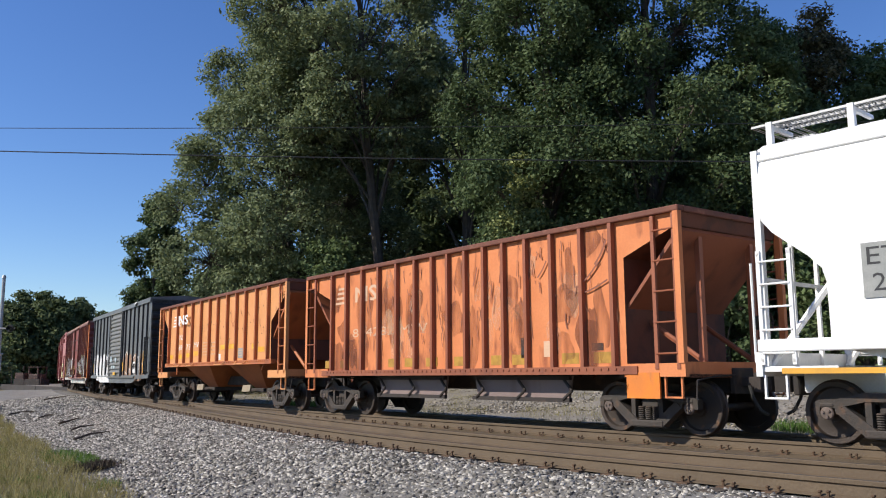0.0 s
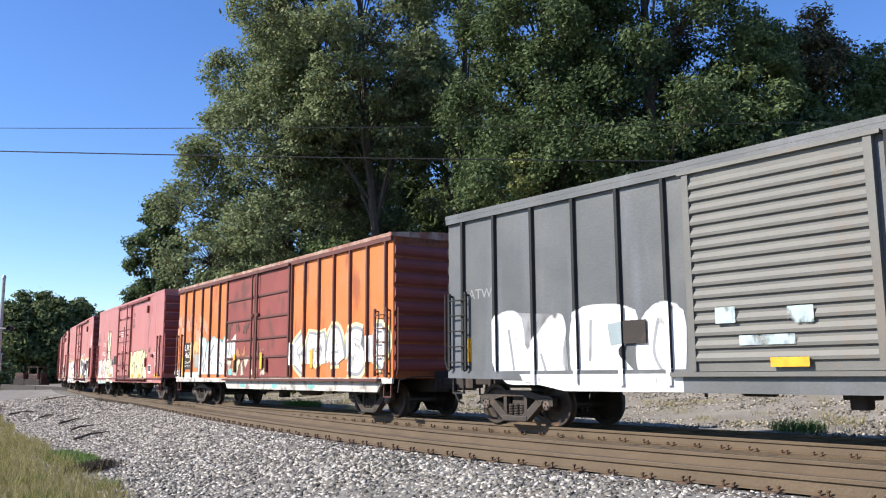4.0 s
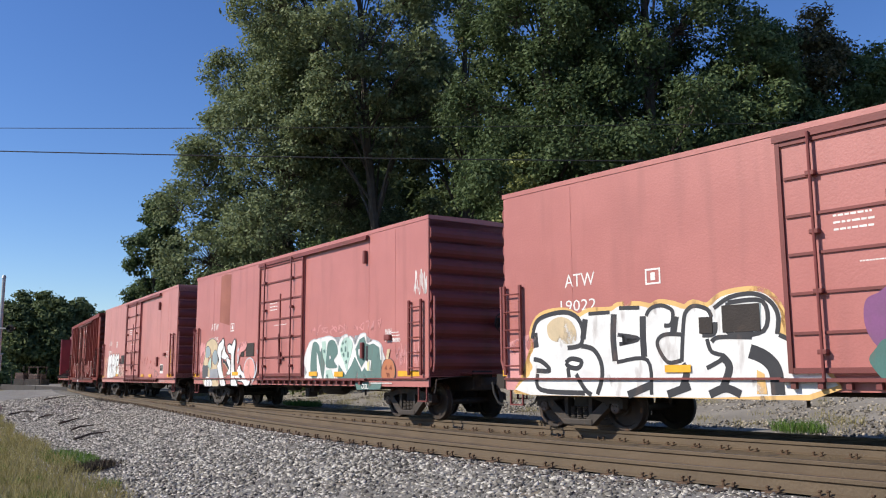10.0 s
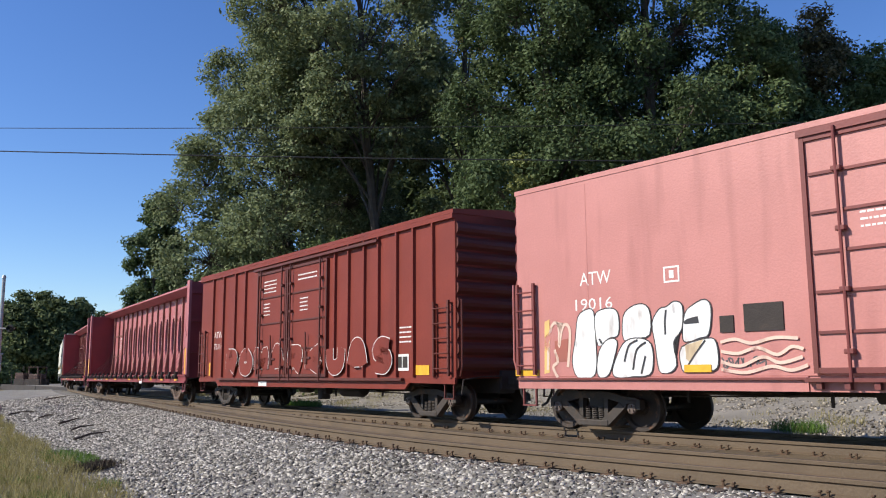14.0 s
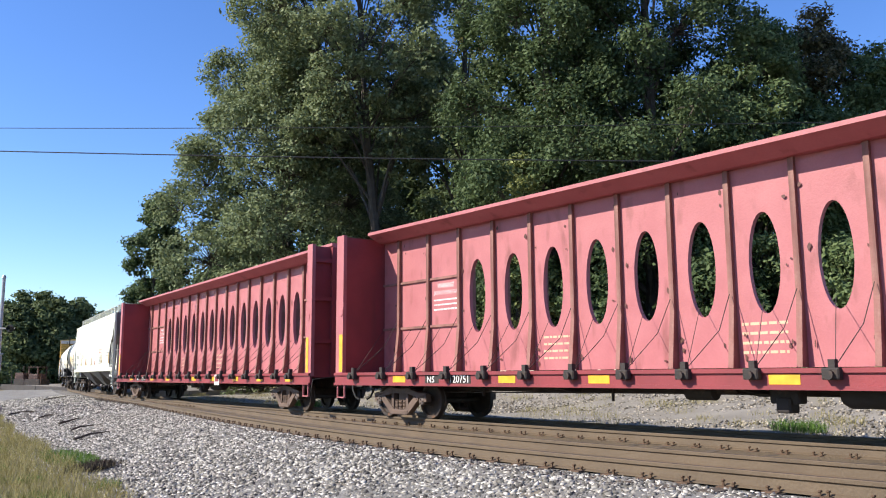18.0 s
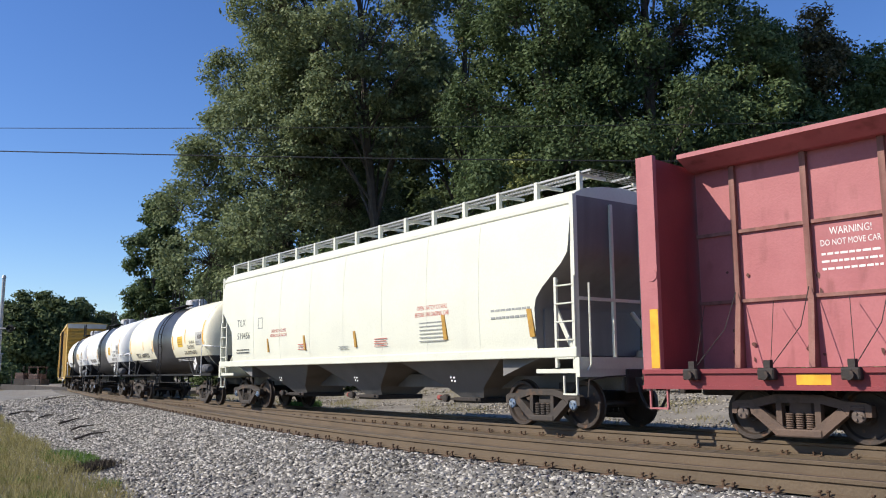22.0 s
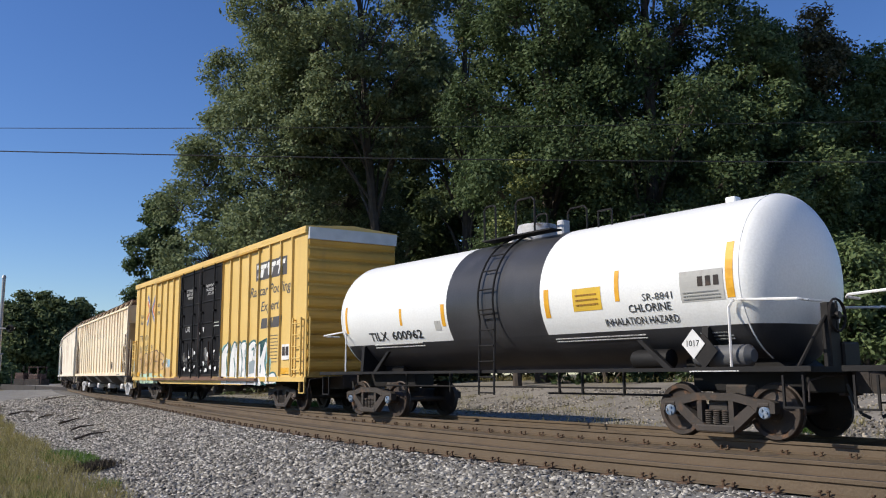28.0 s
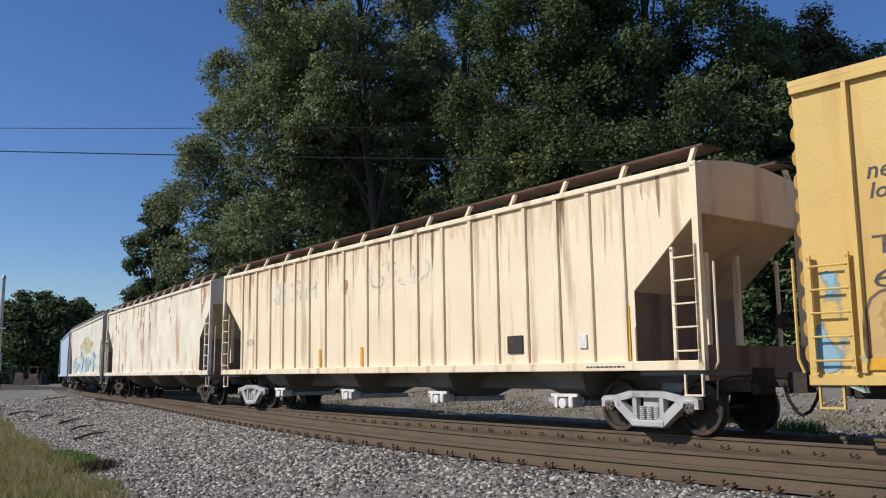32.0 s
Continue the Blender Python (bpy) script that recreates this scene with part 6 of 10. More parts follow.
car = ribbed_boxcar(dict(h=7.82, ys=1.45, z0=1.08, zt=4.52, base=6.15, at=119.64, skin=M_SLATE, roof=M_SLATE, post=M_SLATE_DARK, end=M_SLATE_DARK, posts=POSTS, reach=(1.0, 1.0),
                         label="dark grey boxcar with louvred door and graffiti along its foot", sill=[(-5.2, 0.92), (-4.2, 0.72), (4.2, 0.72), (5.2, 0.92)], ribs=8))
Y = -1.45
d = part("door", Shape().box(-1.62, 1.48, Y - 0.05, Y + 0.01, 1.06, 4.28), M_SLATE_DOOR, car, "grey louvred sliding door")
slat = Shape().loft([[(x, -0.0, -0.07), (x, -0.045, -0.05), (x, -0.05, 0.0), (x, -0.012, 0.075)] for x in (-1.5, 1.36)]).mesh("louvre", M_SLATE_DOOR)
for i in range(15):
    place(part("louvre", slat, M_SLATE_DOOR, d), 0, Y - 0.048, 1.27 + i * 0.2)
part("door_frame", Shape().box(-1.62, -1.5, Y - 0.10, Y - 0.048, 1.06, 4.28).box(1.36, 1.48, Y - 0.10, Y - 0.048, 1.06, 4.28), M_SLATE_DOOR, d)
part("door_track", Shape().box(-2.0, 5.0, Y - 0.12, Y, 0.98, 1.05).box(-1.7, 1.6, Y - 0.12, Y - 0.01, 4.28, 4.34), M_SLATE_DOOR, car)
mural(car, [(-6.33, 1.28), (-6.37, 2.08), (-5.94, 2.29), (-5.54, 2.13), (-5.41, 1.5), (-4.88, 2.06), (-4.52, 2.17), (-4.38, 1.85), (-4.49, 1.26), (-4.31, 0.86), (-5.35, 0.83), (-5.98, 0.86)], Y - 0.0040, P_WHITE, P_MIST, 0.02, "worn white graffiti letter", POSTS, 0.072)
mural(car, [(-4.27, 1.41), (-4.13, 2.15), (-3.44, 2.26), (-2.75, 2.12), (-2.8, 1.68), (-3.12, 1.4), (-2.73, 0.87), (-4.02, 0.83)], Y - 0.0056, P_WHITE, P_MIST, 0.02, "worn white graffiti letter", POSTS, 0.072)
mural(car, [(-2.74, 1.39), (-2.61, 1.94), (-2.21, 2.22), (-1.77, 2.05), (-1.76, 1.23), (-1.91, 0.84), (-2.58, 0.87)], Y - 0.0072, P_WHITE, P_MIST, 0.02, "worn white graffiti letter", POSTS, 0.072)
coat(car, [[(-3.37, 1.91), (-2.78, 1.96), (-2.77, 1.57), (-3.3, 1.52)]], Y - 0.0088, P_SLATE, label="slate grey square", posts=POSTS, depth=0.072)
strokes(car, [[(-5.92, 1.93), (-5.78, 1.11)], [(-5.03, 1.43), (-4.84, 0.92)], [(-3.75, 2.01), (-3.79, 1.26)], [(-2.26, 1.96), (-2.37, 1.38), (-2.14, 0.98)]], Y - 0.0098, P_GREY, 0.06)
mural(car, [(2.17, 1.19), (2.24, 1.89), (2.59, 2.14), (3.04, 2.23), (3.08, 1.53), (3.02, 1.02), (2.27, 1.02)], Y - 0.0108, P_WORNTAN, P_WORNTAN, 0.01, "worn tan primer patch", POSTS, 0.072)
mural(car, [(3.11, 1.04), (3.09, 1.85), (3.33, 2.06), (3.88, 2.07), (4.02, 1.73), (3.96, 1.04)], Y - 0.0124, P_WORNTAN, P_WORNTAN, 0.01, "worn tan primer patch", POSTS, 0.072)
mural(car, [(4.25, 1.67), (4.34, 1.97), (4.9, 2.1), (5.15, 1.94), (5.04, 1.27), (5.31, 1.01), (5.75, 0.95), (6, 1.63), (6.25, 1.98), (6.49, 2.03), (6.44, 1.24), (6.55, 1.05), (7.03, 1.22), (7.03, 1.58), (6.78, 1.53), (6.54, 1.01), (6.07, 0.85), (4.86, 0.83), (4.82, 1.27)], Y - 0.0140, P_WORNTAN, P_WORNTAN, 0.01, "worn tan primer patch", POSTS, 0.072)
strokes(car, [[(2.2, 1.79), (2.44, 2.12), (2.89, 2.21), (2.94, 1.65)], [(2.42, 1.31), (2.76, 1.19), (3.13, 1.12)], [(3.4, 1.38), (3.75, 1.38), (3.57, 1.16), (3.4, 1.38)], [(4.25, 2.03), (4.44, 1.91), (4.76, 2.02), (4.71, 1.66)], [(5.3, 1.89), (5.56, 1.92), (5.68, 1.34), (5.89, 1.66), (5.96, 1.33), (5.84, 1.07)], [(6.11, 1.75), (6.34, 1.62), (6.63, 1.57), (7.03, 1.63)], [(4.86, 0.89), (4.98, 1.37)]], Y - 0.0156, P_WHITE, 0.045)
coat(car, [[(-5.5, 0.90), (-4.4, 0.72), (-1.8, 0.73), (-1.8, 1.03), (-5.6, 1.03)]], Y - 0.034, P_WHITE)
coat(car, [[(-1.1, 1.8), (-0.75, 1.8), (-0.75, 2.05), (-1.1, 2.05)], [(0.1, 1.75), (0.5, 1.75), (0.5, 2.0), (0.1, 2.0)], [(-0.7, 1.45), (0.2, 1.45), (0.2, 1.6), (-0.7, 1.6)]], Y - 0.115, spray("pale_blue", (0.46, 0.56, 0.58), 0.7), label="pale blue paint patches")
plate(car, 6.95, 7.10, 1.18, 2.16, Y - 0.10, M_YELLOW)
plate(car, 1.75, 1.87, 1.3, 1.75, Y - 0.01, M_YELLOW)
plate(car, -7.2, -7.08, 1.3, 1.8, Y - 0.01, M_YELLOW)
plate(car, -0.2, 0.4, 1.12, 1.26, Y - 0.125, M_YELLOW)
plate(car, 4.42, 4.94, 1.2, 1.72, Y - 0.03, M_WHITE, "data_plate", "white framed data plate")
plate(car, 4.48, 4.66, 1.4, 1.64, Y - 0.036, M_UNDER, "data_plate")
plate(car, 4.70, 4.88, 1.4, 1.64, Y - 0.036, M_UNDER, "data_plate")
plate(car, -3.02, -2.5, 1.55, 1.95, Y - 0.03, M_UNDER, "placard_board", "dark square placard board", 0.02)
letters(car, "ATW", -7.15, -6.4, 2.62, Y - 0.004, M_GREYTXT, 0.2)
bars(car, 5.7, 6.9, 1.75, 2.25, Y - 0.004, M_GREYTXT, 4, 5)
part("torn_roof_edge", Shape().add([(4.5, Y - 0.1, 4.38), (5.1, Y - 0.16, 4.44), (5.15, Y - 0.1, 4.52), (4.9, Y - 0.2, 4.30), (4.65, Y - 0.12, 4.5)], [(0, 1, 2), (0, 3, 1), (0, 2, 4)]), M_WHITE, car, "bent bright metal flap")

# orange boxcar with two dark red doors
M_ORANGE = paint("bright_orange_paint", (0.56, 0.165, 0.04), (0.52, 0.19, 0.075), (0.20, 0.06, 0.035), 0.75, 0.55, 0.6, 1.3, stretch=(1, 1, 0.35))
M_OX = paint("oxide_red_door", (0.25, 0.065, 0.055), (0.19, 0.05, 0.042), (0.095, 0.042, 0.033), 0.9, 0.53, 0.65, 0.8, stretch=(1, 1, 0.7))
M_OX_TRIM = paint("dark_oxide_steel", (0.13, 0.045, 0.032), (0.09, 0.036, 0.028))
M_ROOFRUST = paint("rusted_roof_edge", (0.24, 0.085, 0.05), (0.45, 0.36, 0.30), (0.10, 0.045, 0.03), 0.7, 0.55, 0.7, 2.5, stretch=(1, 1, 1))
POSTS = [-7.24, -6.34, -5.34, -4.45, -3.55, 2.45, 3.3, 4.2, 5.1, 6.0, 6.9, 7.8]
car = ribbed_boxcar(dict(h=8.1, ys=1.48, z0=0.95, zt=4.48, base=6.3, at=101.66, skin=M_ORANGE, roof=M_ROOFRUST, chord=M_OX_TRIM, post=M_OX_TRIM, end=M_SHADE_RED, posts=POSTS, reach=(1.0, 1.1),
                         label="orange boxcar with twin dark red doors and pale graffiti", sill=[(-2.8, 0.83), (-2.6, 0.62), (7.4, 0.62), (7.6, 0.83)], sillmat=paint("dirty_white", (0.58, 0.55, 0.50), (0.44, 0.41, 0.37), (0.10, 0.08, 0.07), 0.8, 0.52, 0.7, 2.2, stretch=(1, 1, 1))))
Y = -1.48
for x0, x1, bx in ((-2.72, -0.17, -0.34), (-0.14, 2.40, 0.06)):
    d = part("door", Shape().box(x0, x1, Y - 0.06, Y + 0.01, 1.0, 4.26), M_OX, car, "dark red plug door with worn patches")
    for xa in (x0, x1 - 0.08):
        part("door_stile", Shape().box(xa, xa + 0.08, Y - 0.11, Y - 0.058, 1.0, 4.26), M_OX_TRIM, d)
    for z in (1.62, 2.2, 2.85, 3.55):
        part("door_rib", Shape().box(x0 + 0.08, x1 - 0.08, Y - 0.10, Y - 0.058, z - 0.03, z + 0.03), M_OX_TRIM, d)
    part("lock_rod", Shape().tube((bx, Y - 0.14, 0.95), (bx, Y - 0.14, 4.3), 0.028, 8), M_OX_TRIM, d)
    part("door_handle", Shape().box(x0 + 0.9, x0 + 1.0, Y - 0.15, Y - 0.06, 1.15, 1.55, 0.02).box(bx - 0.1, bx + 0.1, Y - 0.16, Y - 0.06, 2.9, 3.0, 0.02), M_OX_TRIM, d)
part("door_track", Shape().box(-2.8, 7.6, Y - 0.16, Y, 0.88, 0.95).box(-2.8, 2.4, Y - 0.15, Y - 0.01, 4.27, 4.34), M_OX_TRIM, car)
BROWN_WEAR = spray("brown_primer", (0.10, 0.046, 0.034), 0.45)
coat(car, [smooth_loop([(-8.12, 3.26), (-7.33, 3.3), (-5.58, 3.31), (-4.65, 2.7), (-4.67, 2.18), (-8.13, 2.25)], 2)], Y - 0.003, spray("salmon", (0.62, 0.29, 0.18), 0.45), POSTS, 0.072, label="faded salmon patch on the orange paint")
coat(car, [smooth_loop([(-6.45, 2.27), (-5.63, 2.24), (-5.65, 1.57), (-6.47, 1.6)], 2)], Y - 0.006, spray("ochre", (0.66, 0.42, 0.17), 0.6), POSTS, 0.072, label="ochre repainted patch")
coat(car, [smooth_loop([(-8.26, 1.43), (-7.58, 1.51), (-7.37, 1.18), (-5.65, 1.19), (-5.62, 0.97), (-8.27, 0.97)], 2)], Y - 0.008, spray("pale_mint", (0.62, 0.66, 0.60), 0.55), POSTS, 0.072, label="pale mint sprayed band")
mural(car, [(-5.53, 1.11), (-5.51, 2.29), (-5.31, 2.4), (-4.92, 2.32), (-4.85, 2.09), (-4.97, 1.78), (-4.71, 1.36), (-4.58, 1.1)], Y - 0.012, P_WHITE, P_AQUA, 0.05, "white graffiti letter edged in turquoise", POSTS, 0.072)
mural(car, [(-4.81, 1.67), (-4.75, 2.0), (-4.4, 2.21), (-4.2, 2.37), (-3.94, 2.35), (-3.82, 2.13), (-3.87, 1.1), (-4.51, 1.1), (-4.77, 1.46)], Y - 0.012, P_WHITE, P_AQUA, 0.05, "white graffiti letter edged in turquoise", POSTS, 0.072)
mural(car, [(-3.81, 1.1), (-3.75, 2.22), (-3.53, 2.3), (-3.21, 2.18), (-3.03, 2.34), (-2.92, 2.21), (-2.98, 1.09)], Y - 0.012, P_WHITE, P_AQUA, 0.05, "white graffiti letter edged in turquoise", POSTS, 0.072)
strokes(car, [[(-5.32, 2.11), (-5.36, 1.69)], [(-5.22, 2.11), (-5.12, 1.68), (-4.72, 1.16)], [(-4.6, 1.41), (-4.28, 1.9), (-4.01, 2.14)], [(-4.5, 1.54), (-4.29, 1.65), (-4.24, 1.43)], [(-3.65, 1.87), (-3.47, 1.81), (-3.54, 1.62), (-3.68, 1.65)], [(-3.68, 1.14), (-3.61, 1.38), (-3.36, 1.5), (-3.14, 1.33)], [(-5.35, 1.27), (-5.19, 1.53), (-4.99, 1.16)]], Y - 0.026, P_GREY, 0.07)
coat(car, [smooth_loop([(-2.82, 1.6), (-2.79, 2.15), (-2.64, 2.28), (-2.31, 2.21), (-1.92, 2.39), (-1.82, 2.37), (-1.88, 2.05), (-1.93, 1.65), (-2.3, 1.58)], 2)], Y - 0.068, P_WHITE, (), 0.0, label="white sprayed letter on the door")
strokes(car, [[(-2.7, 2.1), (-2.6, 1.86), (-2.7, 1.69)], [(-2.37, 2.13), (-2.45, 1.72)], [(-2.16, 2.16), (-2.23, 1.8), (-2.09, 1.66)]], Y - 0.074, P_GREY, 0.10)
coat(car, [smooth_loop([(-2.82, 1.49), (-1.99, 1.55), (-1.22, 1.48), (-1.12, 1.6), (-0.68, 1.67), (-0.67, 1.52), (-1.06, 1.2), (-0.73, 1.07), (-2.84, 1.09)], 2)], Y - 0.066, spray("dirty_cream", (0.60, 0.52, 0.42), 0.42), (), 0.0, label="dirty cream overspray on the door")
coat(car, [smooth_loop([(-2.4, 1.22), (-2.21, 1.27), (-2.1, 1.08), (-2.38, 1.06)], 2)], Y - 0.072, P_AQUA, (), 0.0, label="turquoise paint patch")
coat(car, [smooth_loop([(-1.61, 1.55), (-1.42, 1.56), (-1.36, 1.12), (-1.6, 1.17)], 2)], Y - 0.0725, spray("yellow_green", (0.52, 0.55, 0.30), 0.5), (), 0.0, label="yellow-green drips")
coat(car, [smooth_loop([(-0.29, 1.81), (0.61, 1.87), (0.62, 1.66), (0.14, 1.64), (-0.31, 1.55)], 2)], Y - 0.066, spray("dirty_cream", (0.60, 0.52, 0.42), 0.42), (), 0.0, label="dirty cream overspray on the door")
coat(car, [smooth_loop([(-0.43, 1.25), (0.11, 1.3), (0.56, 1.26), (0.57, 1.06), (-0.45, 1.07)], 2)], Y - 0.0665, spray("dirty_cream", (0.60, 0.52, 0.42), 0.42), (), 0.0, label="dirty cream overspray on the door")
coat(car, [smooth_loop([(-1.77, 1.91), (-1.38, 1.97), (-0.99, 1.99), (-0.97, 1.65), (-1.3, 1.71), (-1.69, 1.63)], 2)], Y - 0.067, spray("rust_orange", (0.38, 0.17, 0.08), 0.4), (), 0.0, label="orange rust patch on the door")
coat(car, [smooth_loop([(-2.77, 2.81), (-2.5, 2.74), (-2.17, 2.82), (-2.07, 2.47), (-2.3, 2.44), (-2.42, 2.29), (-2.8, 2.34)], 2)], Y - 0.0655, BROWN_WEAR, (), 0.0, label="brown worn patch on the door")
coat(car, [smooth_loop([(-1.52, 2.75), (-1.1, 2.66), (-0.64, 2.74), (-0.79, 2.52), (-0.96, 2.37), (-1.25, 2.42), (-1.54, 2.4)], 2)], Y - 0.0655, BROWN_WEAR, (), 0.0, label="brown worn patch on the door")
coat(car, [smooth_loop([(-1.81, 2.8), (-1.7, 2.7), (-1.55, 2.82), (-1.64, 2.47), (-1.88, 2.54)], 2)], Y - 0.0655, BROWN_WEAR, (), 0.0, label="brown worn patch on the door")
graffiti(car, 2.4, 8.0, 0.98, 2.35, Y - 0.01, [9, 6, 1, 4, 5], P_WHITE, P_GREY, POSTS, 0.072, seed=16, thick=0.42, rim=0.09, halo=P_CREAM, detail=P_GREY)
coat(car, [blob(-1.2 + 2.5 * k, 0.73, 0.2, 0.07, 76 + k) for k in range(3)], Y - 0.036, P_AQUA, label="turquoise paint patch")
plate(car, -7.3, -6.36, 1.3, 2.3, Y - 0.02, M_UNDER, "number_panel", "dark panel with white lettering", 0.004)
letters(car, "LRS", -7.18, -6.46, 2.0, Y - 0.026, M_WHITE, 0.22)
letters(car, "469", -7.14, -6.46, 1.72, Y - 0.026, M_WHITE, 0.22)
letters(car, "LD LMT", -7.15, -6.5, 1.52, Y - 0.026, M_WHITE, 0.07)
letters(car, "LT WT", -7.15, -6.55, 1.38, Y - 0.026, M_WHITE, 0.07)
plate(car, -7.30, -7.20, 1.0, 1.75, Y - 0.08, M_YELLOW)
for x in (-1.9, 0.35, 3.7, -3.8):
    plate(car, x, x + 0.16, 1.25, 1.75, Y - 0.12 if abs(x) < 2.5 else Y - 0.03, M_YELLOW)
plate(car, -6.1, -5.5, 1.35, 1.85, Y - 0.008, M_GREYTXT, "data_plate", "faded grey data stencil")

# plain brown boxcar with twin plug doors
M_BROWN = paint("brown_red_paint", (0.20, 0.037, 0.024), (0.165, 0.031, 0.021), (0.11, 0.026, 0.02), 0.6, spec=0.22)
M_BROWN_TRIM = paint("brown_red_steel", (0.11, 0.026, 0.019), (0.085, 0.023, 0.017))
POSTS = [-6.65, -5.67, -4.6, -3.74, 2.45, 3.19, 4.01, 4.71, 5.56, 6.29, 7.09]
car = ribbed_boxcar(dict(h=7.9, ys=1.48, z0=0.95, zt=4.66, base=6.3, at=12.39, skin=M_BROWN, roof=M_BROWN, post=M_BROWN, end=M_BROWN_TRIM, posts=POSTS, reach=(0.95, 1.0),
                         label="brown-red boxcar with twin plug doors and white outlined graffiti", sill=[(-6.2, 0.85), (-6.0, 0.70), (5.9, 0.70), (6.1, 0.85)], trim=M_BROWN_TRIM, ribs=10))
Y = -1.48
plug_door(car, -2.68, -0.52, 1.0, 4.25, Y, M_BROWN, M_BROWN_TRIM, (-2.3, -0.75), 4, False)
plug_door(car, -0.48, 2.05, 1.0, 4.25, Y, M_BROWN, M_BROWN_TRIM, (-0.15, 1.75), 4, False)
part("door_track", Shape().box(-2.9, 4.75, Y - 0.13, Y, 4.33, 4.40).box(-5.9, 5.9, Y - 0.13, Y, 0.9, 0.96), M_BROWN_TRIM, car)
graffiti(car, -5.3, 5.6, 1.0, 2.0, Y - 0.07, [5, 7, 6, 1, 5, 9, 8, 1, 4], M_BROWN, P_WHITE, (), 0.0, seed=17, thick=0.40, rim=0.02)
bars(car, -2.2, -1.3, 3.55, 4.0, Y - 0.05, M_WHITE, 4, 6)
bars(car, 0.2, 1.4, 3.75, 4.0, Y - 0.05, M_WHITE, 2, 7)
bars(car, -2.2, -1.75, 2.85, 3.3, Y - 0.05, M_WHITE, 4, 8)
bars(car, 0.35, 0.85, 2.85, 3.3, Y - 0.05, M_WHITE, 4, 9)
letters(car, "ATW", -6.55, -5.8, 2.35, Y - 0.004, M_WHITE, 0.22)
letters(car, "75110", -6.55, -5.75, 1.95, Y - 0.004, M_WHITE, 0.2)
bars(car, 5.65, 6.2, 1.75, 2.2, Y - 0.004, M_WHITE, 4, 10)
plate(car, 6.36, 6.9, 1.03, 1.25, Y - 0.01, M_YELLOW)
plate(car, -6.9, -6.75, 1.05, 1.5, Y - 0.03, M_YELLOW)
plate(car, -2.5, -1.9, 0.72, 0.86, Y - 0.036, M_WHITE)
plate(car, 5.52, 6.06, 1.13, 1.52, Y - 0.01, M_WHITE, "data_plate", "white framed data plate")
plate(car, 5.57, 5.77, 1.2, 1.46, Y - 0.016, M_UNDER, "data_plate")
plate(car, 5.81, 6.01, 1.2, 1.46, Y - 0.016, M_UNDER, "data_plate")

# yellow high boxcar with black doors
M_YEL = paint("mustard_yellow_paint", (0.70, 0.48, 0.155), (0.64, 0.43, 0.13), (0.36, 0.19, 0.05), 0.45, 0.6)
# side yellow made darker and browner; the end's shade is in this colour
M_YEL_END = paint("shaded_yellow_paint", (0.50, 0.29, 0.05), (0.42, 0.25, 0.05), (0.20, 0.12, 0.05), 0.6, 0.55)
M_DOORBLK = paint("black_door_paint", (0.011, 0.011, 0.012), (0.017, 0.016, 0.017), (0.06, 0.045, 0.04), 0.5, 0.6, 0.8, spec=0.08)
M_TRIMBLK = paint("black_door_steel", (0.010, 0.009, 0.009), (0.018, 0.014, 0.012), (0.10, 0.045, 0.03), 0.6, 0.58, spec=0.15)
M_GALV = surface("galvanised_roof", (0.55, 0.55, 0.54), (0.42, 0.42, 0.41), 0.5, 0.3, 2, 40, 0.05)
POSTS = [-8.8, -7.85, -6.89, -6.03, -5.17, -4.3, -3.42, -2.62, 2.55, 3.38, 4.27, 5.14, 5.99, 6.9, 7.76, 8.62]
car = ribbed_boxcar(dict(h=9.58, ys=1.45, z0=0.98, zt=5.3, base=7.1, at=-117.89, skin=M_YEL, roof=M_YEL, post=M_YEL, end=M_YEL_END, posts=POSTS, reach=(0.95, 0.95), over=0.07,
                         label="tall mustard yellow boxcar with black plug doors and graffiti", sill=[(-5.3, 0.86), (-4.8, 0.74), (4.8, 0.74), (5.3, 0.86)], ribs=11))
Y = -1.45
part("end_cap", Shape().box(9.58, 9.70, -1.44, 1.44, 4.92, 5.26), M_GALV, car, "white-grey panel over the end")
plug_door(car, -2.28, 0.12, 1.02, 5.02, Y, M_DOORBLK, M_TRIMBLK, (-1.8, -0.45), 4, False, (1.57, 2.45, 2.98, 3.76))
plug_door(car, 0.18, 2.58, 1.02, 5.02, Y, M_DOORBLK, M_TRIMBLK, (0.55, 1.95), 4, False, (1.57, 2.45, 2.98, 3.76))
part("door_track", Shape().box(-6.0, 6.1, Y - 0.13, Y, 5.04, 5.10), M_YEL_END, car)
part("door_track", Shape().box(-6.0, 6.1, Y - 0.15, Y, 0.88, 0.96).box(-2.6, 2.9, Y - 0.12, Y, 0.96, 1.015), paint("rusted_door_track", (0.17, 0.095, 0.06), (0.12, 0.065, 0.045), (0.48, 0.31, 0.12), 0.6, 0.54, 0.7, 1.5, stretch=(0.5, 1, 1)), car, "rust-brown lower door track")
letters(car, "CLOSE THIS DOOR", -1.55, -0.62, 4.28, Y - 0.05, M_WHITE, 0.1)
letters(car, "BEFORE CLOSING", -1.5, -0.66, 4.13, Y - 0.05, M_WHITE, 0.1)
letters(car, "MAIN DOOR", -1.38, -0.78, 3.98, Y - 0.05, M_WHITE, 0.1)
letters(car, "CLOSE AND LOCK", 0.82, 1.78, 4.28, Y - 0.05, M_WHITE, 0.1)
letters(car, "BOTH DOORS BEFORE", 0.78, 1.82, 4.13, Y - 0.05, M_WHITE, 0.1)
letters(car, "MOVING CAR", 0.98, 1.64, 3.98, Y - 0.05, M_WHITE, 0.1)
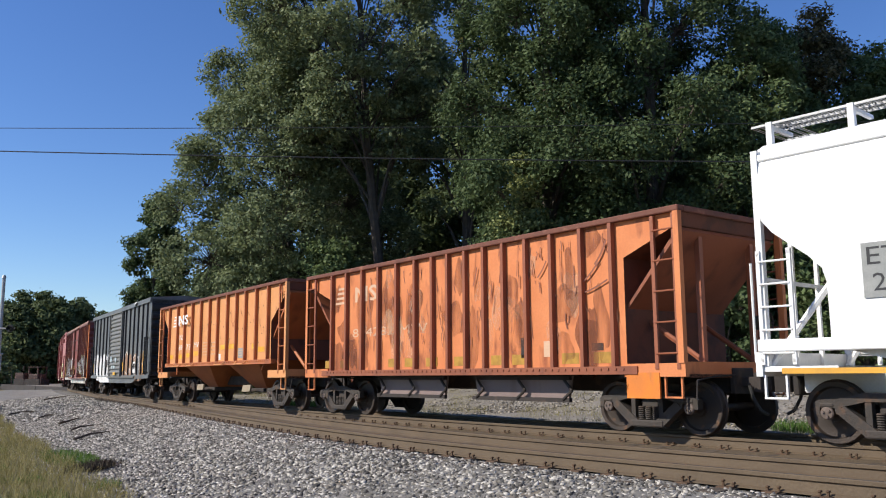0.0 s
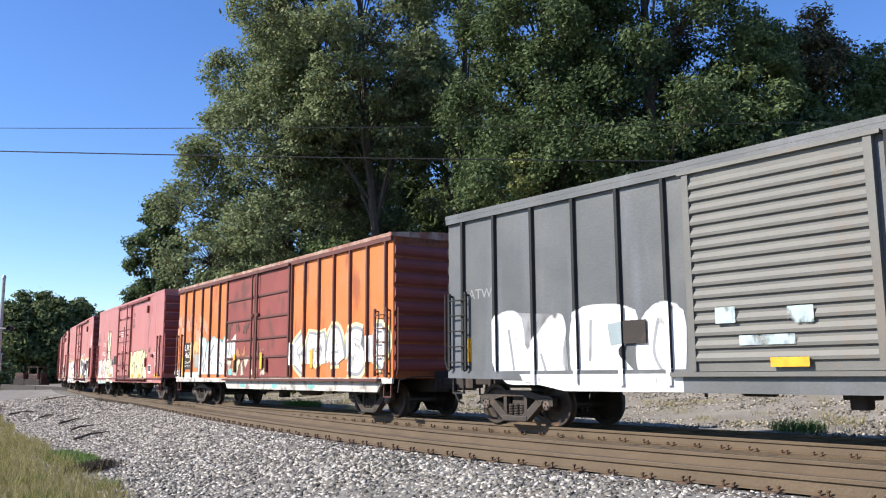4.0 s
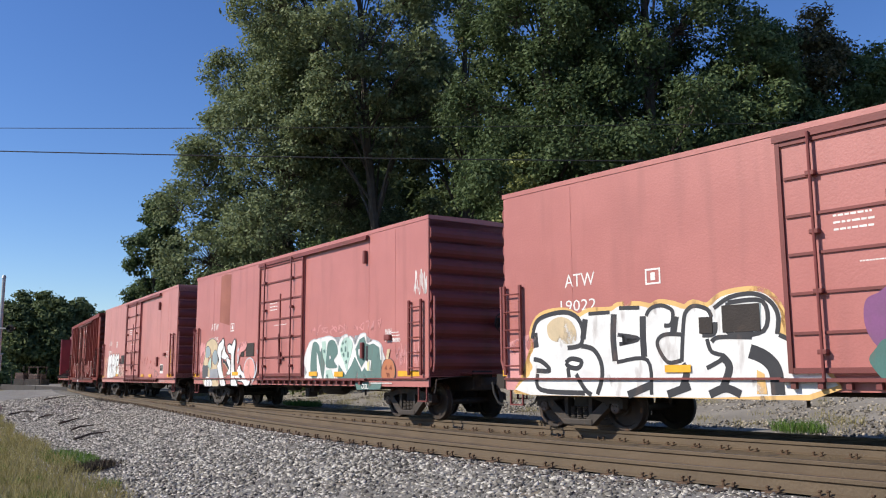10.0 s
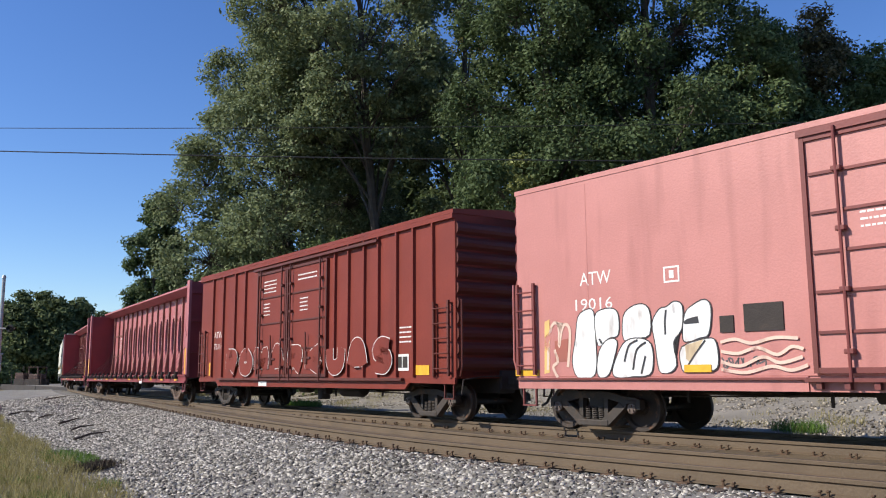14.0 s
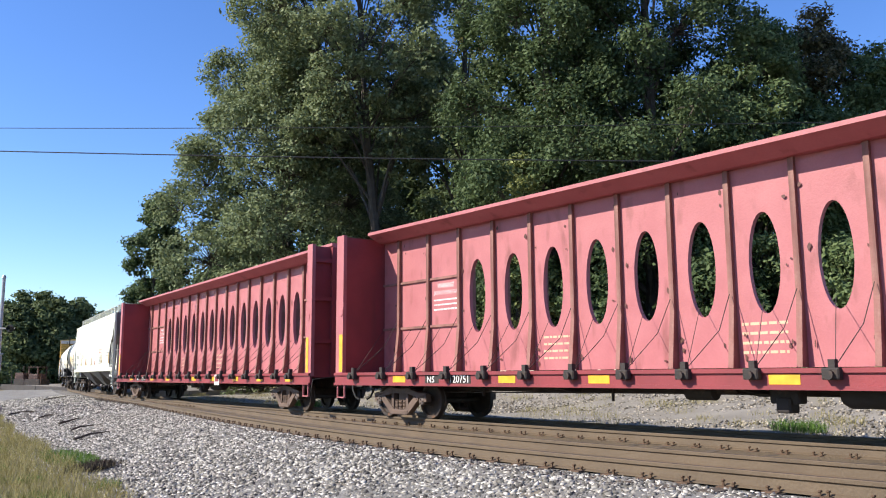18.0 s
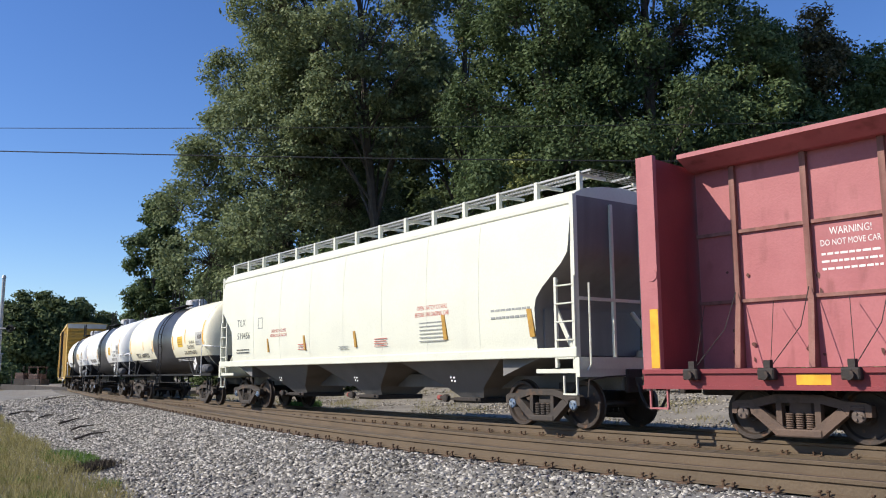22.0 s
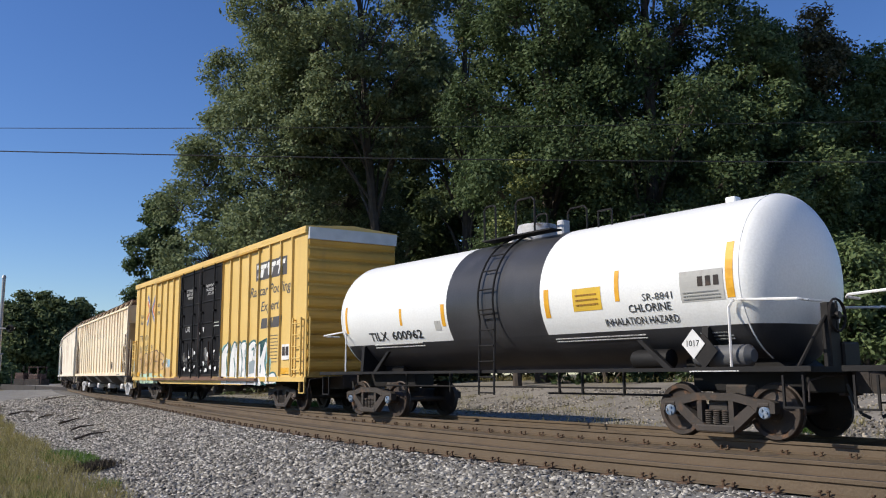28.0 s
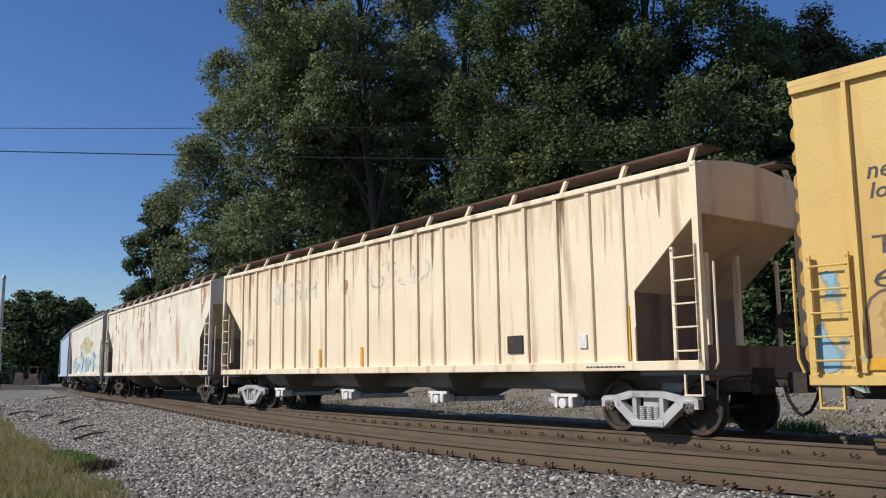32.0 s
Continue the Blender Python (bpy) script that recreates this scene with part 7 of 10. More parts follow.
for k, (x, z, w) in enumerate(((0.75, 2.75, 0.18), (0.35, 2.6, 0.06), (1.35, 1.8, 0.25), (-0.95, 1.75, 0.3), (0.9, 1.5, 0.2), (-0.2, 1.4, 0.15), (1.65, 1.35, 0.3), (-1.9, 1.5, 0.15), (2.2, 1.3, 0.3), (-0.6, 1.25, 0.4), (0.5, 1.2, 0.35), (-1.4, 1.3, 0.3), (1.2, 1.25, 0.4), (2.0, 1.9, 0.2), (-0.2, 1.9, 0.2))):
    coat(car, [blob(x, z, w * 0.45, 0.07, 90 + k, 9, 0.5)], Y - 0.09 - 0.001 * k, P_WHITE, label="white sticker scrap on the door")
bars(car, 1.75, 2.3, 2.75, 3.0, Y - 0.05, M_WHITE, 2, 11)
M_DKGREY = spray("dark_grey", (0.08, 0.075, 0.075))
letters(car, "next", -8.6, -7.98, 3.66, Y - 0.005, M_DKGREY, 0.2, lean=0.2, bold=0.012)
letters(car, "load", -8.58, -8.0, 3.38, Y - 0.005, M_DKGREY, 0.22, lean=0.2, bold=0.012)
letters(car, "any", -5.87, -5.36, 3.96, Y - 0.005, M_DKGREY, 0.2, lean=0.2, bold=0.012)
letters(car, "road", -5.87, -5.28, 3.68, Y - 0.005, M_DKGREY, 0.22, lean=0.2, bold=0.012)
LOGO_BLUE, LOGO_RED = spray("logo_blue", (0.19, 0.22, 0.36), 0.9), spray("logo_red", (0.60, 0.19, 0.06), 0.9)
for side in (-1, 1):
    for reach, spread, near, mat, tint in ((0.66, 0.66, 0.05, LOGO_BLUE, "blue"), (0.66, 0.50, 0.14, M_WHITE, "white"), (0.66, 0.37, 0.24, LOGO_RED, "red")):
        arm = [(-6.85 + side * reach, 3.97 + spread), (-6.85 + side * near, 3.97), (-6.85 + side * reach, 3.97 - spread)]
        coat(car, [ribbon(arm, 0.06 if tint == "white" else 0.19)], Y - 0.004 - 0.001 * near, mat, POSTS, 0.072, name="emblem", label="%s chevron of the painted emblem" % tint)
for word, x, w, z in (("TB", -8.6, 0.6, 2.62), ("OX", -7.7, 0.6, 2.62), ("66", -8.62, 0.6, 2.16), ("03", -7.7, 0.6, 2.16), ("93", -6.72, 0.6, 2.16)):
    letters(car, word, x, x + w, z, Y - 0.005, M_DKGREY, 0.25)
coat(car, [[(5.65, 4.05), (8.15, 4.05), (8.15, 4.62), (5.65, 4.62)]], Y - 0.003, M_DKGREY, POSTS, 0.072, 0.05, "emblem", "dark panel with a white emblem")
for k in range(3):
    x = 5.85 + 0.74 * k
    coat(car, [[(x, 4.40), (x + 0.66, 4.40), (x + 0.72, 4.54), (x + 0.06, 4.54)]], Y - 0.008, M_WHITE, POSTS, 0.072, 0.05, "emblem", "white slanted emblem bar")
    coat(car, [[(x + 0.12, 4.13), (x + 0.40, 4.13), (x + 0.52, 4.39), (x + 0.24, 4.39)]], Y - 0.008, M_WHITE, POSTS, 0.072, 0.05, "emblem", "white slanted emblem bar")
letters(car, "Railcar Pooling", 5.2, 8.5, 3.45, Y - 0.005, M_DKGREY, 0.42, lean=0.2, bold=0.012)
letters(car, "Experts", 6.15, 7.8, 2.95, Y - 0.005, M_DKGREY, 0.4, lean=0.2, bold=0.012)
for x, w in ((6.15, 0.5), (6.72, 0.08), (6.88, 0.9)):
    coat(car, [[(x, 2.50), (x + w, 2.50), (x + w + 0.08, 2.82), (x + 0.08, 2.82)]], Y - 0.003, M_DKGREY, POSTS, 0.072, 0.05, "stencil")
coat(car, [smooth_loop([(2.32, 1.27), (2.45, 1.8), (2.83, 2.1), (3.53, 2.11), (4.31, 2.16), (5.25, 2.1), (6.1, 2.04), (6.88, 2.11), (6.95, 1.61), (7.52, 1.19), (7.49, 0.83), (2.41, 0.8)], 3)], Y - 0.0060, spray("thin_aqua", (0.30, 0.55, 0.55), 0.4), label="turquoise overspray", posts=POSTS, depth=0.072)
mural(car, [(2.38, 1.27), (2.55, 1.69), (2.89, 1.99), (3.36, 2.12), (3.41, 1.91), (3.1, 1.69), (3.13, 1.26), (3.42, 0.93), (2.78, 0.87), (2.49, 1)], Y - 0.0070, P_WHITE, P_DEEPTEAL, 0.07, "white graffiti letter edged in dark teal", POSTS, 0.072)
mural(car, [(3.47, 0.89), (3.51, 1.65), (3.74, 2.06), (3.95, 2.11), (4.19, 1.73), (4.28, 2.01), (4.45, 2.08), (4.63, 1.23), (4.61, 0.93), (4.22, 0.97), (3.97, 1.44), (3.89, 0.91)], Y - 0.0086, P_WHITE, P_DEEPTEAL, 0.07, "white graffiti letter edged in dark teal", POSTS, 0.072)
mural(car, [(4.5, 2.04), (4.79, 2.13), (5.13, 2.04), (5.29, 1.82), (5.06, 1.55), (5.07, 0.9), (4.63, 0.9), (4.67, 1.61)], Y - 0.0102, P_WHITE, P_DEEPTEAL, 0.07, "white graffiti letter edged in dark teal", POSTS, 0.072)
mural(car, [(5.2, 1.96), (5.6, 2.12), (5.91, 1.99), (5.91, 1.64), (5.71, 1.47), (5.85, 0.9), (5.18, 0.86), (5.22, 1.5)], Y - 0.0118, P_WHITE, P_DEEPTEAL, 0.07, "white graffiti letter edged in dark teal", POSTS, 0.072)
mural(car, [(5.96, 1.83), (6.18, 2.01), (6.23, 1.57), (6.59, 2.05), (6.84, 2.1), (6.56, 1.49), (6.73, 1.03), (6.66, 0.77), (6.33, 0.99), (6.26, 0.73), (5.94, 0.76)], Y - 0.0134, P_WHITE, P_DEEPTEAL, 0.07, "white graffiti letter edged in dark teal", POSTS, 0.072)
mural(car, [(6.71, 0.97), (7.17, 1.1), (7.42, 1.07), (7.51, 0.84), (6.79, 0.79)], Y - 0.0150, P_WHITE, P_DEEPTEAL, 0.05, "white graffiti letter edged in dark teal", POSTS, 0.072)
coat(car, [[(5.28, 1.48), (5.72, 1.54), (5.73, 1.13), (5.28, 1.09)]], Y - 0.0166, P_SLATE, label="slate blue sprayed square", posts=POSTS, depth=0.072)
strokes(car, [[(3.85, 1.64), (4.01, 1.24)], [(4.9, 1.88), (4.9, 1.6)], [(5.48, 1.85), (5.67, 1.89), (5.66, 1.66)], [(6.26, 1.38), (6.24, 1.12)]], Y - 0.0176, P_DEEPTEAL, 0.07)
letters(car, "CVK", -1.55, -1.0, 2.72, Y - 0.05, P_WHITE, 0.22, lean=0.2)
for k, (x, z, a, b) in enumerate(((-1.0, 1.75, 0.75, 0.4), (1.2, 1.7, 0.8, 0.35))):
    coat(car, [blob(x, z, a, b, 140 + k, 12, 0.2)], Y - 0.048, spray("door_dust", (0.16, 0.155, 0.15), 0.3), label="dusty grey wear on the door")
coat(car, [[(2.7, 0.76), (6.4, 0.76), (6.2, 0.96), (2.7, 0.96)]], Y - 0.034, P_WHITE)
coat(car, [smooth_loop([(-8.86, 1.25), (-7.66, 1.16), (-6.55, 1.28), (-5.83, 1.06), (-5.01, 1.15), (-4.54, 0.97), (-4.62, 0.78), (-8.86, 0.76)], 3)], Y - 0.0060, P_WASHMINT, label="washed mint sprayed band", posts=POSTS, depth=0.072)
THIN_BLUE = spray("thin_blue", (0.27, 0.47, 0.60), 0.5)
coat(car, [smooth_loop([(-4.5, 1.25), (-4.2, 1.42), (-3.75, 1.4), (-3.35, 1.22), (-3.3, 1.05), (-4.3, 0.99)], 3)], Y - 0.0074, P_OCHRE, label="tan sprayed smear", posts=POSTS, depth=0.072)
coat(car, [blob(-3.52, 2.02, 0.13, 0.12, 77, 9, 0.3), smooth_loop([(-9.4, 2.35), (-9.1, 2.4), (-9.08, 1.75), (-9.38, 1.7)], 2)], Y - 0.0076, THIN_BLUE, label="light blue sprayed patch", posts=POSTS, depth=0.072)
coat(car, [smooth_loop([(-4.55, 1.52), (-4.24, 1.7), (-3.63, 1.7), (-3.6, 1.51), (-3.91, 1.14), (-4.42, 0.97)], 3)], Y - 0.0070, THIN_BLUE, label="light blue sprayed patch", posts=POSTS, depth=0.072)
coat(car, [smooth_loop([(-9.5, 1.62), (-9.2, 1.74), (-8.95, 1.55), (-9.02, 1.2), (-9.3, 1.02), (-9.48, 1.2)], 3)], Y - 0.0080, THIN_BLUE, label="light blue sprayed patch", posts=POSTS, depth=0.072)
mural(car, [(-8.74, 1.49), (-8.66, 2), (-8.25, 2.12), (-7.88, 1.92), (-7.86, 1.3), (-8.18, 1.13), (-8.67, 1.17)], Y - 0.0090, P_OCHRE, P_UMBER, 0.045, "tan graffiti letter edged in brown", POSTS, 0.072)
mural(car, [(-7.85, 1.24), (-7.8, 1.84), (-7.48, 2.03), (-7.15, 1.93), (-7, 1.26), (-7.3, 1.15)], Y - 0.0106, P_OCHRE, P_UMBER, 0.045, "tan graffiti letter edged in brown", POSTS, 0.072)
mural(car, [(-6.91, 1.45), (-6.82, 1.97), (-6.3, 2.08), (-6.15, 1.69), (-6.36, 1.49), (-6.09, 1.25), (-6.83, 1.19)], Y - 0.0122, P_OCHRE, P_UMBER, 0.045, "tan graffiti letter edged in brown", POSTS, 0.072)
mural(car, [(-6.03, 1.21), (-6.01, 2.03), (-5.65, 2.11), (-5.37, 1.87), (-5.38, 1.21)], Y - 0.0138, P_OCHRE, P_UMBER, 0.045, "tan graffiti letter edged in brown", POSTS, 0.072)
mural(car, [(-5.29, 1.41), (-5.19, 2.01), (-4.5, 1.83), (-4.54, 1.62), (-4.87, 1.59), (-4.6, 1.38), (-5.19, 1.33)], Y - 0.0154, P_OCHRE, P_UMBER, 0.045, "tan graffiti letter edged in brown", POSTS, 0.072)
strokes(car, [[(-8.41, 1.77), (-8.2, 1.81), (-8.17, 1.42)], [(-7.57, 1.74), (-7.49, 1.29)], [(-6.61, 1.82), (-6.46, 1.7), (-6.63, 1.55)], [(-5.73, 1.89), (-5.73, 1.37)], [(-5.05, 1.76), (-4.73, 1.7)], [(-6.16, 1.69), (-5.34, 1.68)]], Y - 0.0170, P_UMBER, 0.05)
strokes(car, [[(-4.24, 1.59), (-4.23, 1.41), (-4.13, 1.56)], [(-4.13, 1.56), (-4.05, 1.38), (-4.02, 1.62)], [(-4.28, 1.72), (-4.12, 1.78), (-4.03, 1.72)], [(-3.89, 1.59), (-4.01, 1.48), (-3.88, 1.38)]], Y - 0.0180, P_WHITE, 0.03)
plate(car, 7.95, 8.5, 1.5, 1.95, Y - 0.03, M_WHITE, "data_plate", "white framed data plate")
plate(car, 8.0, 8.2, 1.62, 1.88, Y - 0.036, M_UNDER, "data_plate")
plate(car, 8.25, 8.45, 1.62, 1.88, Y - 0.036, M_UNDER, "data_plate")
plate(car, 7.9, 8.5, 1.08, 1.26, Y - 0.03, M_YELLOW, "data_plate", "small yellow notice")
plate(car, -8.9, -8.3, 1.06, 1.22, Y - 0.03, M_YELLOW, "data_plate", "small yellow notice")
bars(car, 6.95, 7.6, 1.4, 2.3, Y - 0.002, M_DKGREY, 9, 13)


# ---- covered hoppers ----
def ring4(xe, y, z, c=0.0):
    return [(-xe, -y, z), (xe, -y, z), (xe, y, z), (-xe, y, z)]


def grating(car, x0, x1, y0, y1, z, mat, step=0.085, name="running_board"):
    sh = Shape()
    for y in (y0, (y0 + y1) / 2, y1):
        sh.box(x0, x1, y - 0.012, y + 0.012, z, z + 0.035)
    n = int((x1 - x0) / step)
    for i in range(n + 1):
        x = x0 + (x1 - x0) * i / n
        sh.add([(x - 0.012, y0, z + 0.004), (x + 0.012, y0, z + 0.004), (x + 0.012 + 0.05, y1, z + 0.004), (x - 0.012 + 0.05, y1, z + 0.004),
                (x - 0.012, y0, z + 0.03), (x + 0.012, y0, z + 0.03), (x + 0.062, y1, z + 0.03), (x + 0.038, y1, z + 0.03)],
               [(0, 1, 2, 3), (4, 7, 6, 5), (0, 4, 5, 1), (3, 2, 6, 7)])
    return part(name, sh, mat, car)


def hopper_bay(car, x, top, bottom, zt, zb, yt, mat, gate, tubes=True, low=0.75):
    b = part("hopper", Shape().loft([[(x - top, -yt, zt), (x + top, -yt, zt), (x + top, yt, zt), (x - top, yt, zt)],
                                    [(x - bottom - 0.25, -low, zb + 0.22), (x + bottom + 0.25, -low, zb + 0.22), (x + bottom + 0.25, low, zb + 0.22), (x - bottom - 0.25, low, zb + 0.22)],
                                    [(x - bottom, -0.55, zb), (x + bottom, -0.55, zb), (x + bottom, 0.55, zb), (x - bottom, 0.55, zb)]]), mat, car)
    part("outlet_gate", Shape().box(x - bottom - 0.08, x + bottom + 0.08, -0.72, 0.72, zb - 0.12, zb, 0.02), gate, b)
    if tubes:
        part("gate_shaft", Shape().box(x - bottom - 0.3, x + bottom + 0.1, -0.86, -0.80, zb - 0.06, zb - 0.01), gate, b)
        part("gate_operator", Shape().turn_y([(0.02, -0.05), (0.09, -0.04), (0.09, 0.06), (0.02, 0.06)], x - bottom - 0.12, zb - 0.02, -0.9, 10).box(x - bottom - 0.32, x - bottom - 0.02, -0.92, -0.84, zb - 0.05, zb + 0.03), gate, b)
    return b


def smooth_hopper(at, h, base, skin, under, label, reach, roofm, iron=None, wheel=None, cap=None, gate=None, trim=None, endm=None):
    car = start_car("covered_hopper", label, "covered hopper", at, base)
    trim = trim or skin
    prof = [(1.47, 1.50), (1.50, 1.80), (1.525, 2.3), (1.53, 2.9), (1.51, 3.5), (1.47, 4.0), (1.42, 4.30), (1.34, 4.44), (1.15, 4.54), (0.6, 4.64), (0.05, 4.68)]

    def reach_at(z):
        if z < 2.35:
            return h - 1.15 + 0.03 * max(0, 1.9 - z)
        if z < 3.4:
            k = (z - 2.35) / 1.05
            return h - 1.15 + 0.95 * (k * k * (3 - 2 * k))
        return h - 0.2 + 0.05 * min(1, (z - 3.4))
    lev = []
    for i in range(len(prof) - 1):
        (ya, za), (yb, zb) = prof[i], prof[i + 1]
        for k in range(3):
            t = k / 3
            lev.append((ya + (yb - ya) * t, za + (zb - za) * t))
    lev.append(prof[-1])
    body = part("body", Shape().loft([ring4(reach_at(z), y, z) for y, z in lev]), skin, car, smooth=True)
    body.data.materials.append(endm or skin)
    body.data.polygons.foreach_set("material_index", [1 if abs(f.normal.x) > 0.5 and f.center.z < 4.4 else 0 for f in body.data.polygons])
    seam = Shape().loft([[(-0.015, -y - 0.004, z), (0.015, -y - 0.004, z), (0.015, -y + 0.02, z), (-0.015, -y + 0.02, z)] for y, z in prof[:7]]).mesh("side_seam", skin)
    for x in [h * (k / 4.5) for k in range(-3, 4)]:
        place(part("side_seam", seam, skin, body), x)
    for s in (-1, 1):
        part("eave_rail", Shape().box(-h + 0.15, h - 0.15, min(s * 1.38, s * 1.46), max(s * 1.38, s * 1.46), 4.22, 4.33, 0.02), skin, car)
        part("side_sill", Shape().box(-h + 0.05, h - 0.05, min(s * 1.40, s * 1.52), max(s * 1.40, s * 1.52), 1.34, 1.52, 0.015), skin, car)
    for x in (-4.3, 0.0, 4.3):
        hopper_bay(car, x, 2.05, 0.42, 1.42, 0.52, 1.36, under, gate or M_UNDER)
    for e in (-1, 1):
        part("slope_sheet", Shape().prism_y([(e * (h - 1.1), 2.3), (e * (h - 1.1), 1.4), (e * (base - 0.9), 1.0), (e * (base - 0.9), 1.4)], -1.3, 1.3), under, car)
    part("center_sill", Shape().box(-h + 0.1, h - 0.1, -0.24, 0.24, 0.72, 1.06, 0.03), under, car)
    for e in (-1, 1):
        part("end_platform", Shape().box(min(e * (h - 1.2), e * h), max(e * (h - 1.2), e * h), -1.46, 1.46, 1.05, 1.13).box(min(e * (h - 0.1), e * h), max(e * (h - 0.1), e * h), -1.5, 1.5, 0.98, 1.34), trim, car)
        for s in (-1, 1):
            part("end_post", Shape().box(e * (h - 0.14) - 0.05, e * (h - 0.14) + 0.05, min(s * 1.37, s * 1.47), max(s * 1.37, s * 1.47), 1.13, 4.4), trim, car)
            part("end_brace", Shape().pipe([(e * (h - 0.14), s * 1.3, 1.13), (e * (h - 1.0), s * 1.1, 2.3)], 0.05), trim, car)
            part("end_stay", Shape().box(e * (h - 0.12) - 0.03, e * (h - 0.12) + 0.03, s * 0.42 - 0.03, s * 0.42 + 0.03, 1.1, 4.3), trim, car)
        part("end_crossbar", Shape().box(e * (h - 0.12) - 0.025, e * (h - 0.12) + 0.025, -1.4, 1.4, 2.4, 2.46), trim, car)
        for s in (-1, 1):
            lad = ladder(car, e * (h - 0.36) - 0.24, e * (h - 0.36) + 0.24, 1.15, 2.85, s * 1.42, trim, 5, 0.08)
        part("end_handrail", Shape().pipe([(e * (h + 0.02), -1.3, 1.1), (e * (h + 0.1), -1.3, 1.2), (e * (h + 0.1), -1.3, 2.7)], 0.02), trim, car)
    grating(car, -h + 0.2, h - 0.2, -1.12, -0.62, 4.86, roofm)
    grating(car, -h + 0.2, h - 0.2, 0.62, 1.12, 4.86, roofm, 0.3)
    br = Shape().box(-0.045, 0.045, -1.15, -1.06, 4.5, 4.9).box(-0.03, 0.03, -1.1, -0.4, 4.80, 4.86).mesh("board_bracket", skin)
    n = 15
    for i in range(n):
        x = -h + 0.25 + (2 * h - 0.5) * i / (n - 1)
        place(part("board_bracket", br, skin, car), x)
        place(part("board_bracket", br, skin, car), x, 0, 0, 180)
    for e in (-1, 1):
        grating(car, e * (h - 0.2) - 0.25, e * (h - 0.2) + 0.25, -1.1, 1.1, 4.86, roofm, 0.12, "end_board")
    part("roof_hatch", Shape().box(-h + 0.8, h - 0.8, -0.28, 0.28, 4.66, 4.80, 0.03), skin, car)
    end_fittings(car, h, 1.0, reach, trim, 1.48, 1, 1.9)
    bogies(car, base, iron, wheel, cap, 0.455)
    return car


M_CREAMGREY = paint("pale_grey_green_paint", (0.66, 0.66, 0.55), (0.60, 0.60, 0.51), (0.50, 0.49, 0.41), 0.3, 0.6, 0.45)
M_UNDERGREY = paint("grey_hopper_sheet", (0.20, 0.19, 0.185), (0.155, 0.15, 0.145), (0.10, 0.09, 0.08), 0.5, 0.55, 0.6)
M_WHITEHOP = paint("clean_white_paint", (0.80, 0.80, 0.79), (0.75, 0.75, 0.74), (0.6, 0.6, 0.58), 0.3, 0.6, 0.4)
M_LATTICE = surface("galvanised_grating", (0.42, 0.42, 0.41), (0.32, 0.32, 0.31), 0.5, 0.4, 3, 40, 0.05)
car = smooth_hopper(166.6, 9.0, 7.3, M_WHITEHOP, M_WHITEHOP, "clean white covered hopper with a roof walkway", (0.45, 1.0), M_LATTICE, M_IRON, M_WHEEL)
Y = -1.53
letters(car, "ETHX", -7.28, -6.2, 2.48, Y - 0.002, M_BLACK, 0.24)
plate(car, -7.35, -5.9, 2.03, 2.8, Y + 0.003, M_GREYTXT, "data_panel", "grey stencil panel", 0.002)
letters(car, "2", -7.22, -7.05, 2.12, Y - 0.002, M_BLACK, 0.24)
plate(car, -8.6, -6.9, 1.02, 1.1, -1.5, spray("amber", (0.7, 0.36, 0.05)))
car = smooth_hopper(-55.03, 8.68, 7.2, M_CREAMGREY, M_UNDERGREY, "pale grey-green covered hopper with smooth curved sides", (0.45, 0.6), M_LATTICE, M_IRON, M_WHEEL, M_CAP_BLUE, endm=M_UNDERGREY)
letters(car, "TILX", -7.09, -6.42, 2.64, Y, M_BLACK, 0.22)
letters(car, "519456", -7.05, -6.05, 2.22, Y, M_BLACK, 0.21)
bars(car, -7.1, -6.1, 1.74, 1.92, Y, M_BLACK, 2, 31)
letters(car, "OPEN HATCH COVERS", 3.5, 4.68, 2.50, Y, M_REDTXT, 0.10)
letters(car, "BEFORE UNLOADING CAR", 3.42, 4.75, 2.35, Y, M_REDTXT, 0.10)
letters(car, "OPEN HATCH COVERS", -4.42, -3.42, 2.33, Y, M_REDTXT, 0.10)
letters(car, "BEFORE UNLOADING CAR", -4.48, -3.36, 2.2, Y, M_REDTXT, 0.09)
bars(car, 3.6, 4.62, 1.75, 2.25, Y, M_GREYTXT, 6, 32)
bars(car, 1.6, 2.2, 1.72, 1.95, Y, M_REDTXT, 4, 33)
bars(car, -2.6, -2.1, 1.75, 1.95, Y, M_REDTXT, 3, 34)
bars(car, 6.2, 7.4, 2.1, 2.4, Y, M_GREYTXT, 2, 35)
bars(car, -0.2, 0.3, 1.7, 1.82, Y, M_GREYTXT, 2, 36)
fr = Shape()
for a, b, c, d in ((-5.42, -5.09, 2.5, 2.53), (-5.42, -5.09, 2.82, 2.85), (-5.42, -5.39, 2.53, 2.82), (-5.12, -5.09, 2.53, 2.82)):
    fr.box(a, b, Y - 0.002, Y + 0.01, c, d)
part("stencil", fr, M_GREYTXT, car)
AMBER = surface("amber_tape", (0.46, 0.26, 0.04), (0.30, 0.16, 0.03), 0.5, 0, 7, 60, 0.03)
for x, w, z in ((-4.75, 0.08, 1.75), (-2.3, 0.09, 1.75), (0.55, 0.1, 1.75), (4.45, 0.13, 1.8), (7.3, 0.14, 1.75)):
    part("reflector", Shape().prism_y([(x + 0.1, z), (x + 0.1 + w, z), (x + w, z + 0.55 if x > 4 else z + 0.42), (x, z + 0.55 if x > 4 else z + 0.42)], Y - 0.006, Y + 0.03), AMBER, car)
